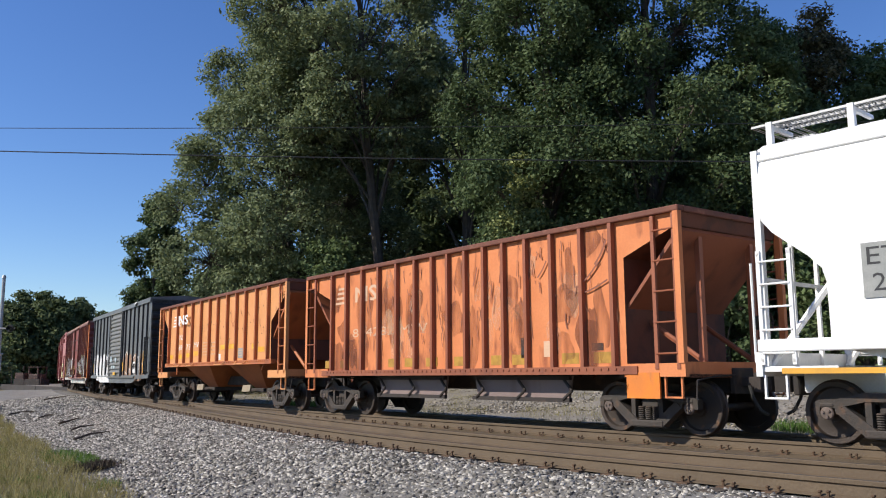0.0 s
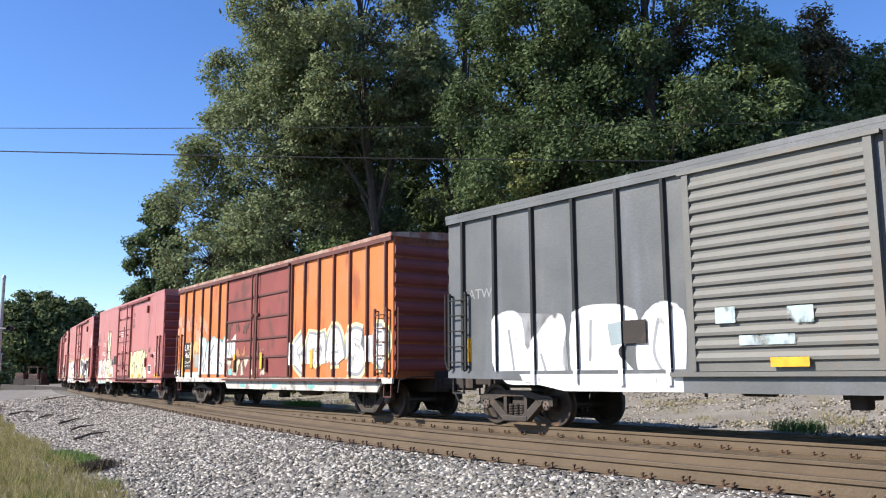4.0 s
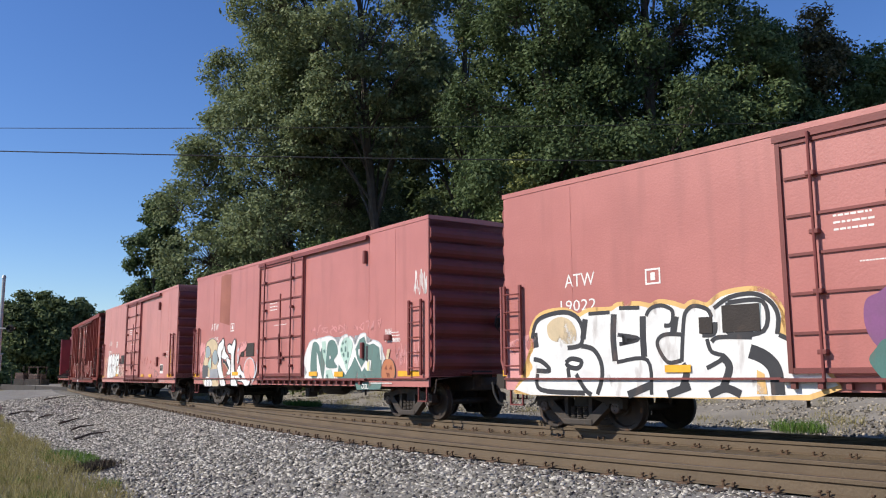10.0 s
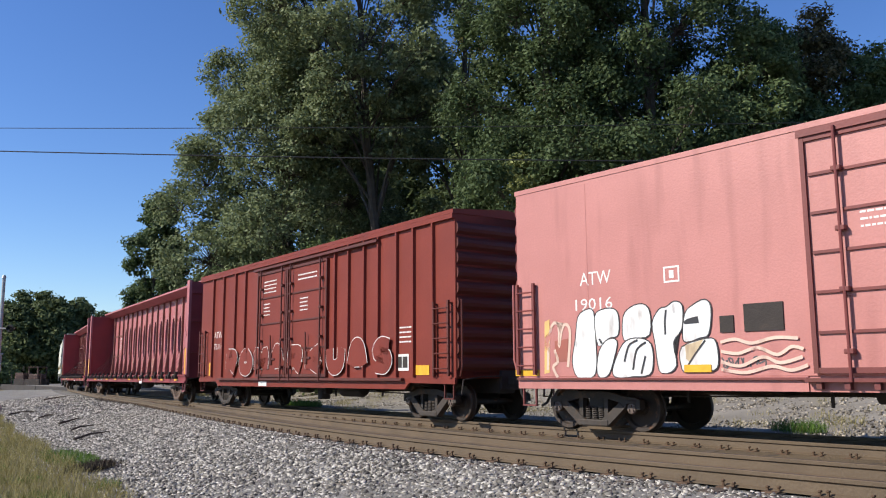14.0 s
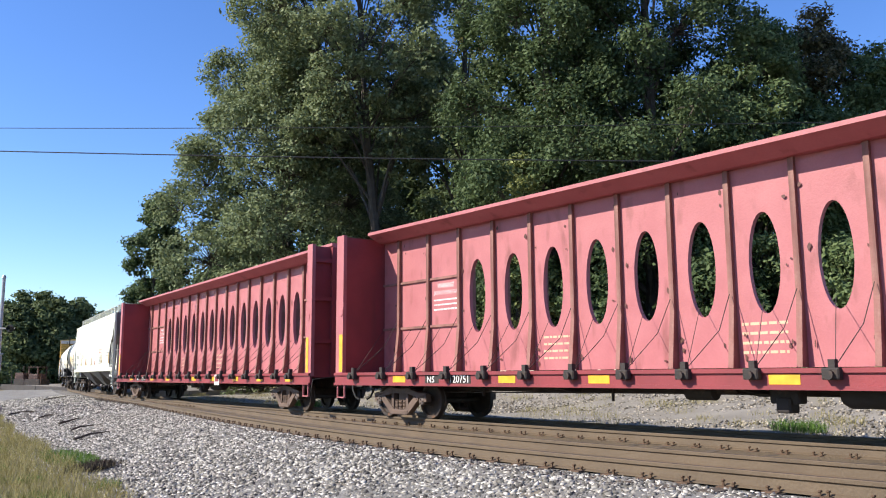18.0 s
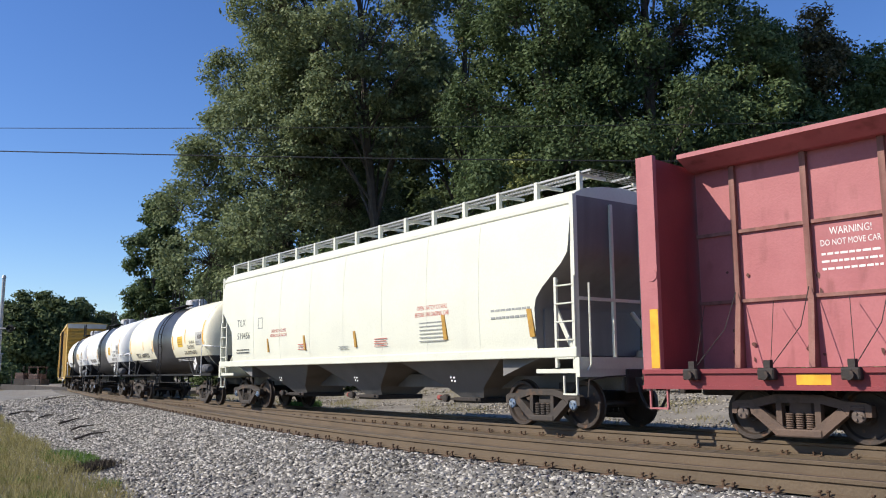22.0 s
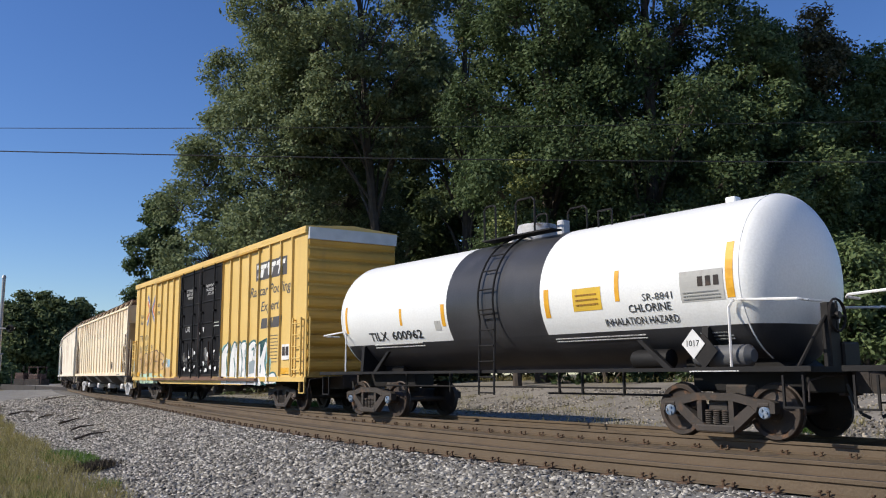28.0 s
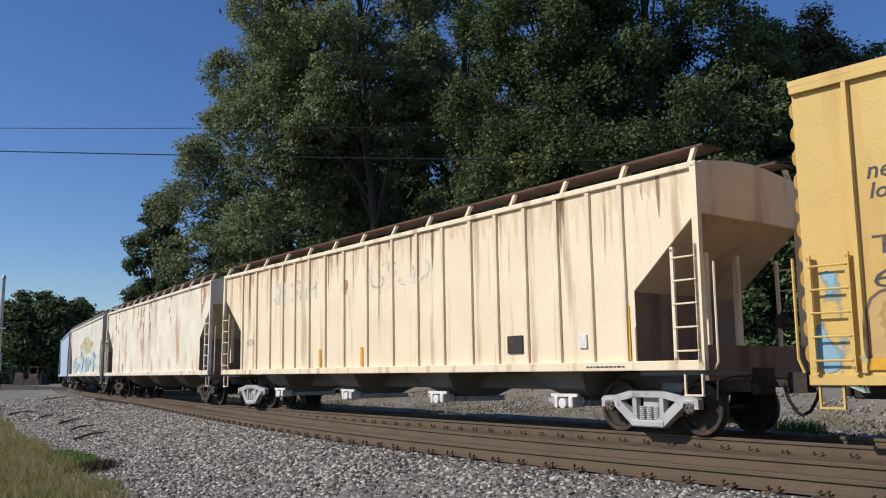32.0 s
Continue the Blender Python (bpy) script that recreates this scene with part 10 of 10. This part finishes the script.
    tape(-1.95, -1.72, 2.02, 2.24, spray("stencil_grey", (0.48, 0.47, 0.44)), "data_panel", "small square stencil")
    hold = part("placard_holder", Shape().prism_y([(5.0, 1.38), (5.26, 1.1), (5.52, 1.38), (5.26, 1.66)], -1.44, -1.42), M_TANKFRAME, car)
    part("placard", Shape().prism_y([(4.86, 1.50), (5.08, 1.26), (5.30, 1.50), (5.08, 1.74)], -1.456, -1.446), P_WHITE, hold, "white diamond hazard placard")
    letters(car, "1017", 4.96, 5.20, 1.46, -1.459, M_BLACK, 0.10, bold=0.01)
    bars(car, 5.0, 5.9, 1.04, 1.09, -1.475, M_WHITE, 1, seed + 6)
    bogies(car, base, M_IRON, M_WHEEL, M_CAP_BLUE if seed % 2 else M_CAP, 0.43)
    return car


tank_car(-71.60, "600921", 0, 70)
tank_car(-86.06, "600936", 1, 81)
tank_car(-100.51, "600962", 1, 91)


# ---- the grade crossing at the far end ----
M_ASPHALT = surface("dusty_asphalt", (0.20, 0.18, 0.155), (0.15, 0.135, 0.12), 0.9, 0, 0.6, 20, 0.3, (0.26, 0.23, 0.19), 0.55, (1, 1, 1))
M_PANEL = surface("tarred_timber", (0.035, 0.03, 0.026), (0.055, 0.046, 0.04), 0.9, 0, 1.2, 20, 0.3)
M_CABINET = surface("grey_cabinet_paint", (0.42, 0.43, 0.42), (0.34, 0.35, 0.34), 0.5, 0.1, 2, 30, 0.05)
M_GALVPOLE = surface("galvanised_pole", (0.40, 0.40, 0.40), (0.32, 0.32, 0.32), 0.5, 0.4, 2, 30, 0.05)


road = thing("road", "dusty asphalt road crossing both tracks on the level", "road", kind="structure")
RS1 = -50.0


def road_sheet(name, mat, near, far, z0, z1, a=0.0, b=1.0):
    """A slab along the road's edge, between two distances behind it."""
    p, q = Vector((-23.2, 61.3)), Vector((-68.0, 130.0))
    d = (q - p).normalized()
    n = Vector((d.y, -d.x))
    e, f = p.lerp(q, a), p.lerp(q, b)
    c = [e + n * near, f + n * near, f + n * far, e + n * far]
    part(name, Shape().loft([[(v.x, v.y, z) for v in c] for z in (z0, z1)]), mat, road)


road_sheet("road_slab", M_ASPHALT, 0.45, 5.0, -0.7, -0.03)
road_sheet("road_slab", M_ASPHALT, 5.03, 12.0, -0.7, -0.025)
road_sheet("crossing_timber", M_PANEL, 0.0, 0.42, -0.7, 0.03, 0.0, 0.17)
road_sheet("crossing_timber", M_PANEL, 0.0, 0.42, -0.7, 0.06, 0.175, 0.5)
road_sheet("crossing_timber", M_PANEL, 0.0, 0.42, -0.7, 0.05, 0.505, 1.0)

mast = thing("crossing_signal", "grey crossing signal mast with dark lamp hoods", "crossing signal")
mast.matrix_basis = pose(-21.75, 41.6, -0.7)
part("pole", Shape().tube((0, 0, 0), (0, 0, 6.6), 0.10, 12, 0.08), M_GALVPOLE, mast, "", True)
part("cap", Shape().tube((0, 0, 6.6), (0, 0, 6.75), 0.12, 10, 0.05), M_GALVPOLE, mast)
part("cross_arm", Shape().tube((-0.5, -0.1, 4.1), (0.75, -0.1, 4.1), 0.035, 8), M_GALVPOLE, mast)
for x in (-0.42, 0.55):
    lamp = part("signal_lamp", Shape().turn_y([(0.04, 0.0), (0.19, 0.0), (0.19, -0.03), (0.10, -0.035), (0.11, -0.2), (0.05, -0.05)], x, 4.1, -0.15, 18), M_HOSE, mast, "black round lamp hood")
part("base", Shape().box(-0.25, 0.25, -0.25, 0.25, -0.1, 0.35, 0.03), M_CABINET, mast)
cab = thing("signal_cabinet", "grey steel signal box on a post by the crossing", "cabinet")
cab.matrix_basis = pose(-21.72, 41.0, -0.75, 0, 0, 35)
part("body", Shape().box(-0.36, 0.36, -0.3, 0.3, 2.05, 2.86, 0.03), M_CABINET, cab)
part("roof", Shape().box(-0.41, 0.41, -0.35, 0.35, 2.86, 2.93, 0.02), M_CABINET, cab)
part("post", Shape().tube((0, 0, 0), (0, 0, 2.05), 0.10, 12), M_GALVPOLE, cab)
part("door_leaf", Shape().box(-0.30, 0.30, -0.32, -0.30, 2.12, 2.80), M_CABINET, cab)

# red track machine parked far off
M_MACH = surface("faded_red_machine", (0.055, 0.028, 0.026), (0.04, 0.024, 0.022), 0.8, 0, 1.5, 20, 0.2, (0.16, 0.10, 0.08), 0.5, (1, 1, 1))
mach = thing("track_machine", "faded red track machine parked beyond the crossing", "machine")
mach.matrix_basis = pose(-57.0, 118, -0.75, 0, 0, -20)
part("chassis", Shape().box(-2.2, 2.4, -0.9, 0.9, 0.6, 1.5, 0.05), M_UNDER, mach)
part("engine_box", Shape().box(-2.1, -0.6, -0.8, 0.8, 1.5, 2.4, 0.06), M_MACH, mach)
part("cab", Shape().box(0.3, 2.0, -0.8, 0.8, 1.5, 2.2, 0.08).box(0.3, 0.42, -0.8, -0.68, 2.2, 3.1).box(1.88, 2.0, -0.8, -0.68, 2.2, 3.1).box(0.3, 0.42, 0.68, 0.8, 2.2, 3.1).box(1.88, 2.0, 0.68, 0.8, 2.2, 3.1).box(0.2, 2.1, -0.9, 0.9, 3.1, 3.2, 0.02), M_MACH, mach)
for x in (-2.5, -0.3, 2.7):
    part("guard_post", Shape().tube((x, -0.9, 0.8), (x, -0.9, 2.3), 0.05, 8), M_MACH, mach)
part("exhaust", Shape().tube((-1.4, 0, 2.7), (-1.4, 0, 3.3), 0.09, 8), M_UNDER, mach)
for x in (-1.5, 1.7):
    part("wheel_pair", Shape().turn_y([(0.05, -0.85), (0.38, -0.85), (0.38, -0.7), (0.1, -0.68), (0.1, 0.68), (0.38, 0.7), (0.38, 0.85), (0.05, 0.85)], x, 0.38, 0, 16), M_UNDER, mach)

# ---- overhead wires ----
M_WIRE = surface("black_cable", (0.02, 0.02, 0.022), (0.03, 0.03, 0.03), 0.6, 0, 4, 40, 0.0)


def wire(name, a, b, sag, r):
    pts = []
    for i in range(33):
        f = i / 32
        p = Vector(a).lerp(Vector(b), f)
        pts.append((p.x, p.y, p.z - sag * 4 * f * (1 - f)))
    rings = [[(x, y + r * math.cos(k * 1.2566), z + r * math.sin(k * 1.2566)) for k in range(5)] for x, y, z in pts]
    ob = new(name, Shape().loft(rings).mesh(name, M_WIRE, True))
    return tagged(ob, "thin black overhead cable strung past the trees", "cable", "overhead cables")


wire("overhead_cable", (-46.0, 37.0, 12.6), (44.0, 31.5, 11.1), 0.55, 0.016)
wire("overhead_cable", (-46.0, 37.0, 12.12), (44.0, 31.5, 9.0), 0.62, 0.026)
for x, y in ((-46.0, 37.0), (44.0, 31.5)):
    pl = thing("utility_pole", "wooden utility pole carrying the cables", "pole")
    pl.matrix_basis = pose(x, y, -0.8)
    part("post", Shape().tube((0, 0, 0), (0, 0, 13.0), 0.16, 12, 0.11), M_BARK, pl, "", True)
    part("cross_arm", Shape().box(-0.06, 0.06, -1.1, 1.1, 12.3, 12.42), M_BARK, pl)

# ---- grass, weeds and litter ----
M_DRY = island_mat("dry_grass", (0.16, 0.14, 0.05), (0.42, 0.36, 0.17), 0.8, 0.2, (0.28, 0.25, 0.10), 0.3)
M_FRESH = island_mat("green_grass", (0.05, 0.10, 0.02), (0.16, 0.26, 0.05), 0.7, 0.25, (0.09, 0.17, 0.03), 0.3)
M_TWIG = island_mat("dead_twigs", (0.025, 0.02, 0.015), (0.10, 0.08, 0.055), 0.9, 0.2)
BLADES = np.random.default_rng(5)


def blades(name, spots, height, width, mat, label, category):
    """One stalk per spot: a narrow bent blade."""
    n = len(spots)
    ang = BLADES.random(n) * 2 * math.pi
    hh = height * (0.45 + 0.75 * BLADES.random(n))
    tilt = BLADES.normal(size=(n, 2)) * 0.35
    u = np.stack([np.cos(ang), np.sin(ang), np.zeros(n)], 1) * width
    tip = spots + np.stack([tilt[:, 0] * hh, tilt[:, 1] * hh, hh], 1)
    mid = spots + np.stack([tilt[:, 0] * hh * 0.3, tilt[:, 1] * hh * 0.3, hh * 0.55], 1)
    quad = np.stack([spots - u, mid - u * 0.7, tip, mid + u * 0.7], 1).reshape(-1, 3)
    return tagged(new(name, cloud_mesh(name, quad, mat)), label, category, kind="stuff")


BEDS = {}


def bed_height(off, s):
    key = round(s, 1)
    if key not in BEDS:
        prof = bed_profile(key)[::-1] + [(99, -0.80)]
        BEDS[key] = [p[0] for p in prof], [p[1] for p in prof]
    return float(np.interp(off, *BEDS[key]))


def scatter(n, s0, s1, o0, o1, gen, keep=None, z=None):
    out = []
    while len(out) < n:
        s, o = gen.uniform(s0, s1), gen.uniform(o0, o1)
        x, y, _ = on_line(s, o)
        if keep and not keep(s, o, x, y):
            continue
        out.append((x, y, (bed_height(o, s) if z is None else z(o)) - 0.01))
    return np.array(out)


edge = lambda s, o, x, y: o > 7.95 + 0.07 * (s + 8) + 0.5 * noise.noise((x * 0.35, y * 0.35, 3)) and noise.noise((x * 0.5, y * 0.5, 9)) > -0.45
blades("dry_grass", scatter(40000, -20, 4.5, 7.0, 12.6, BLADES, edge), 0.28, 0.006, M_DRY, "dry yellow grass at the edge of the ballast", "grass")
green_at = lambda s, o, x, y: o > 7.5 and ((o > 8.6 + 0.07 * (s + 8) and noise.noise((x * 0.6, y * 0.6, 21)) > 0.2) or (s + 2.0) ** 2 / 4.0 + (o - 8.2) ** 2 / 0.16 < 1 or (s - 2.4) ** 2 / 0.12 + (o - 8.7) ** 2 / 0.06 < 1)
blades("green_grass", scatter(13000, -18, 4.5, 7.4, 12.0, BLADES, green_at), 0.15, 0.007, M_FRESH, "short green weeds among the dry grass", "grass")
bank_z = lambda o: float(np.interp(-o, [3.0, 5.5, 8.0, 10.5, 13.0, 16.0, 19.0, 23.0], [-0.45, -0.44, -0.42, -0.32, -0.05, 0.38, 0.6, 0.65]))
near_weed = lambda s, o, x, y: noise.noise((x * 0.7, y * 0.7, 5)) > 0.25
blades("bank_weeds", scatter(9000, -50, 16, -14, -3.6, BLADES, near_weed, bank_z), 0.28, 0.007, M_DRY, "thin dry weeds on the gravel bank", "weeds")
clump = lambda s, o, x, y: (s - 5.4) ** 2 / 0.5 + (o + 6.9) ** 2 / 0.3 < 1 or (s + 20) ** 2 / 2 + (o + 5.5) ** 2 / 0.6 < 1
blades("green_weeds", scatter(2600, -23, 7, -8, -3.7, BLADES, clump, bank_z), 0.34, 0.010, M_FRESH, "bright green weed clump behind the rails", "weeds")
tall = lambda s, o, x, y: True
blades("wood_edge_grass", scatter(6000, -60, 18, -23, -18.5, BLADES, tall, bank_z), 0.4, 0.012, M_DRY, "dry rough grass at the foot of the wood", "grass")
pile = []
for k in range(1500):
    s, o = 0.15 + BLADES.normal() * 0.16, 8.3 + BLADES.normal() * 0.20
    x, y, _ = on_line(s, o)
    pile.append((x, y, bed_height(o, s) - 0.02 + 0.07 * BLADES.random()))
blades("twig_heap", np.array(pile), 0.14, 0.012, M_TWIG, "dark heap of dead twigs in the grass", "twigs")

M_STONE = island_mat("crushed_stone", (0.040, 0.037, 0.034), (0.53, 0.495, 0.44), 0.85, 0.25, (0.195, 0.18, 0.158))
M_STONE_TAN = island_mat("tan_stone", (0.07, 0.06, 0.047), (0.42, 0.375, 0.31), 0.9, 0.2, (0.21, 0.187, 0.152))


def stones(name, spots, size, mat, label):
    """Angular stones, each a squashed and twisted eight-faced lump."""
    n = len(spots)
    base = np.array([(1, 0, 0), (0, 1, 0), (-1, 0, 0), (0, -1, 0), (0, 0, 1), (0, 0, -1)], float)
    v = np.repeat(base[None], n, 0) * (0.6 + 0.8 * BLADES.random((n, 6, 1)))
    v += BLADES.normal(size=(n, 6, 3)) * 0.22
    q = BLADES.normal(size=(n, 4))
    q /= np.linalg.norm(q, axis=1, keepdims=True)
    a, b, c, d = q.T
    rot = np.stack([np.stack([1 - 2 * (c * c + d * d), 2 * (b * c - a * d), 2 * (b * d + a * c)], 1), np.stack([2 * (b * c + a * d), 1 - 2 * (b * b + d * d), 2 * (c * d - a * b)], 1),
                    np.stack([2 * (b * d - a * c), 2 * (c * d + a * b), 1 - 2 * (b * b + c * c)], 1)], 1)
    v = np.einsum("nij,nkj->nki", rot, v) * (size * (0.55 + 0.8 * BLADES.random(n)))[:, None, None]
    v[:, :, 2] *= 0.75
    v = (v + spots[:, None, :]).reshape(-1, 3)
    tri = np.array([(0, 1, 4), (1, 2, 4), (2, 3, 4), (3, 0, 4), (1, 0, 5), (2, 1, 5), (3, 2, 5), (0, 3, 5)], np.int32)
    f = (tri[None] + 6 * np.arange(n, dtype=np.int32)[:, None, None]).reshape(-1)
    me = bpy.data.meshes.new(name)
    me.vertices.add(len(v))
    me.vertices.foreach_set("co", v.astype(np.float32).ravel())
    me.loops.add(len(f))
    me.loops.foreach_set("vertex_index", f)
    me.polygons.add(len(f) // 3)
    me.polygons.foreach_set("loop_start", np.arange(0, len(f), 3, dtype=np.int32))
    me.update(calc_edges=True)
    me.materials.append(mat)
    return tagged(new(name, me), label, "gravel", kind="stuff")


thin = lambda s, o, x, y: s > RS1
more = lambda s, o, x, y: o > gap(s) + 0.95 and BLADES.random() < (1.0 if o < 8.1 else max(0, 1 - (o - 8.1) / 1.3))
stones("ballast_stones", scatter(74000, -16, 13.5, 2.6, 9.4, BLADES, more), 0.039, M_STONE, "loose grey crushed ballast stones")
stones("ballast_stones", scatter(17000, -46, -16, 1.2, 9.0, BLADES, more), 0.055, M_STONE, "loose grey crushed ballast stones")
stones("ballast_stones", scatter(9000, -60, 14, -3.2, -1.0, BLADES, thin), 0.045, M_STONE_TAN, "loose ballast stones beyond the rails")
stones("bank_stones", scatter(22000, -40, 14, -16.0, -3.2, BLADES, thin, bank_z), 0.055, M_STONE_TAN, "loose tan stones on the gravel bank")

# ---- ties, plates and spikes ----
TIE = Shape().box(-1.3, 1.3, -0.115, 0.115, -0.40, -0.192, 0.012).mesh("tie", M_TIE)
PLATE = Shape().box(-0.19, 0.19, -0.09, 0.09, -0.196, -0.178, 0.004).mesh("tie_plate", M_SPIKE)
SPIKE = Shape().box(-0.010, 0.010, -0.010, 0.010, -0.2, -0.15).box(-0.024, 0.018, -0.017, 0.017, -0.15, -0.13, 0.005).mesh("spike", M_SPIKE)
for tr, side in TRACKS:
    for i in range(84):
        s = -30 + i * 0.52
        if side and s < -8:
            continue
        x, y, th = on_line(s, gap(s) if side else 0)
        m = Matrix.Translation((x, y, 0)) @ Euler((0, 0, th - math.pi / 2)).to_matrix().to_4x4()
        part("tie", TIE, M_TIE, tr).matrix_basis = m @ pose(0, 0, 0, 0, 0, ((i * 37) % 7 - 3) * 0.3)
        for lift in (0.752,):
            part("tie_plate", PLATE, M_SPIKE, tr).matrix_basis = m @ Matrix.Translation((lift, 0, 0))
            for k, (dx, dy) in enumerate(((0.095, -0.05), (0.095, 0.06))):
                part("spike", SPIKE, M_SPIKE, tr).matrix_basis = m @ Matrix.Translation((lift + dx, dy + ((i * 13 + k * 7) % 5 - 2) * 0.008, ((i * 29 + k) % 4) * 0.006))


# long switch ties under both tracks of the turnout
for i in range(46):
    s = -8.1 - i * 0.56
    x, y, th = on_line(s, gap(s) / 2)
    w = 1.3 + gap(s) / 2
    tie = part("switch_tie", cached(("switch", round(w, 1)), lambda: Shape().box(-w, w, -0.115, 0.115, -0.41, -0.196, 0.012).mesh("switch_tie", M_TIE)), M_TIE, TRACKS[1][0])
    tie.matrix_basis = Matrix.Translation((x, y, 0)) @ Euler((0, 0, th - math.pi / 2)).to_matrix().to_4x4()
    for k, (dx, dy) in enumerate(((0.847, -0.05), (0.847, 0.06))):
        x, y, th = on_line(s, gap(s))
        part("spike", SPIKE, M_SPIKE, TRACKS[1][0]).matrix_basis = Matrix.Translation((x, y, 0)) @ Euler((0, 0, th - math.pi / 2)).to_matrix().to_4x4() @ Matrix.Translation((dx, dy, (i * 29 + k) % 4 * 0.006))

# dead branches lying on the ballast
for k, (sa, oa, sb, ob_) in enumerate(((-37.5, 3.9, -41.0, 2.2), (-22.6, 6.7, -23.0, 5.6), (-12.7, 6.3, -14.0, 5.4), (-6.0, 7.2, -6.6, 6.2), (-9.2, 6.6, -9.6, 5.9), (-17.5, 6.2, -18.6, 5.6))):
    rng = random.Random(k)
    a, b = on_line(sa, oa), on_line(sb, ob_)
    za, zb = bed_height(oa, sa) + 0.06, bed_height(ob_, sb) + 0.07
    br = thing("dead_branch", "dark dead branch lying on the ballast stones", "branch", "dead branches on the ballast")
    br.matrix_basis = pose(a[0], a[1], za)
    e = Vector((b[0] - a[0], b[1] - a[1], zb - za))
    m = e * 0.5 + Vector((rng.uniform(-0.1, 0.1), rng.uniform(-0.1, 0.1), 0.03))
    part("stem", Shape().loft([[(p.x + r * math.cos(q), p.y + r * math.sin(q) * 0.5, p.z + r * math.sin(q)) for q in (0, 1.26, 2.51, 3.77, 5.03)] for p, r in ((Vector((0, 0, 0)), 0.035), (m, 0.028), (e, 0.012))]), M_BARK, br)
    for f in (0.35, 0.6, 0.8):
        p = e * f
        part("twig", Shape().tube(tuple(p), tuple(p + Vector((rng.uniform(-0.5, 0.5), rng.uniform(-0.4, 0.4), 0.06))), 0.012, 5, 0.004), M_BARK, br)
x, y, _ = on_line(-13.4, 7.8)
bit = thing("plastic_scrap", "flat white scrap of plastic lying in the grass", "litter")
bit.matrix_basis = pose(x, y, bed_height(7.8, -13.4) + 0.05, 0, 6, 20)
part("sheet", Shape().box(-0.11, 0.13, -0.07, 0.08, 0.0, 0.03, 0.01), M_WHITE, bit)

# ---- a scrap of paper that the wind of the train carries along ----
paper = thing("paper_scrap", "crumpled white paper scrap between the rails", "litter")
LITTER = part("sheet", Shape().add([(-0.12, -0.04, 0.0), (0.0, -0.07, 0.02), (0.12, -0.03, 0.01), (0.13, 0.05, 0.03), (0.01, 0.06, 0.05), (-0.13, 0.04, 0.03), (0.0, 0.0, 0.07)],
                               [(0, 1, 6), (1, 2, 6), (2, 3, 6), (3, 4, 6), (4, 5, 6), (5, 0, 6), (0, 5, 4), (0, 4, 3), (0, 3, 2), (0, 2, 1)]), M_WHITE, paper)


# ---- everything that moves ----
def motions():
    for ob, centre, base in MOVERS:
        walk(ob, [(i * 0.5, car_pose(centre, base, i * 0.5)) for i in range(65)])
    lay = lambda s, z, a: Matrix.Translation((*on_line(s, TRACK_GAP - 0.45)[:2], z)) @ pose(0, 0, 0, 0, 0, a)
    walk(paper, [(0.0, lay(6.95, -0.235, -50)), (23.4, lay(6.95, -0.235, -50)), (24.0, lay(6.83, -0.16, 0)), (24.6, lay(7.2, -0.2, 40)), (25.0, lay(7.9, -0.05, 90)), (25.5, lay(8.27, -0.16, 140)),
                 (26.5, lay(9.5, -0.18, 190)), (27.5, lay(10.64, -0.2, 240)), (28.0, lay(11.22, -0.235, 280)), (31.0, lay(11.26, -0.235, 285)), (31.5, lay(12.6, -0.2, 330)), (32.0, lay(14.0, -0.235, 360))])
    rng = random.Random(7)
    owner = {ob: centre for ob, centre, base in MOVERS}
    for w, x, z, r, _ in WHEELS:
        centre = owner[w.parent.parent]
        start = rng.uniform(0, 360)
        seen = [k for k in range(961) if -24 < centre + x + travelled(k / 30) < 17]
        turn = lambda k: pose(x, 0, z, 0, start + math.degrees(travelled(k / 30) / r), 0)
        if not seen:
            walk(w, [(0.0, turn(480)), (32.0, turn(480))])
            continue
        a, b = seen[0], seen[-1]
        rows = [(k / 30, turn(k)) for k in range(a, b + 1)]
        if a > 0:
            rows.insert(0, (0.0, turn(a)))
        if b < 960:
            rows.append((32.0, turn(b)))
        walk(w, rows)


motions()
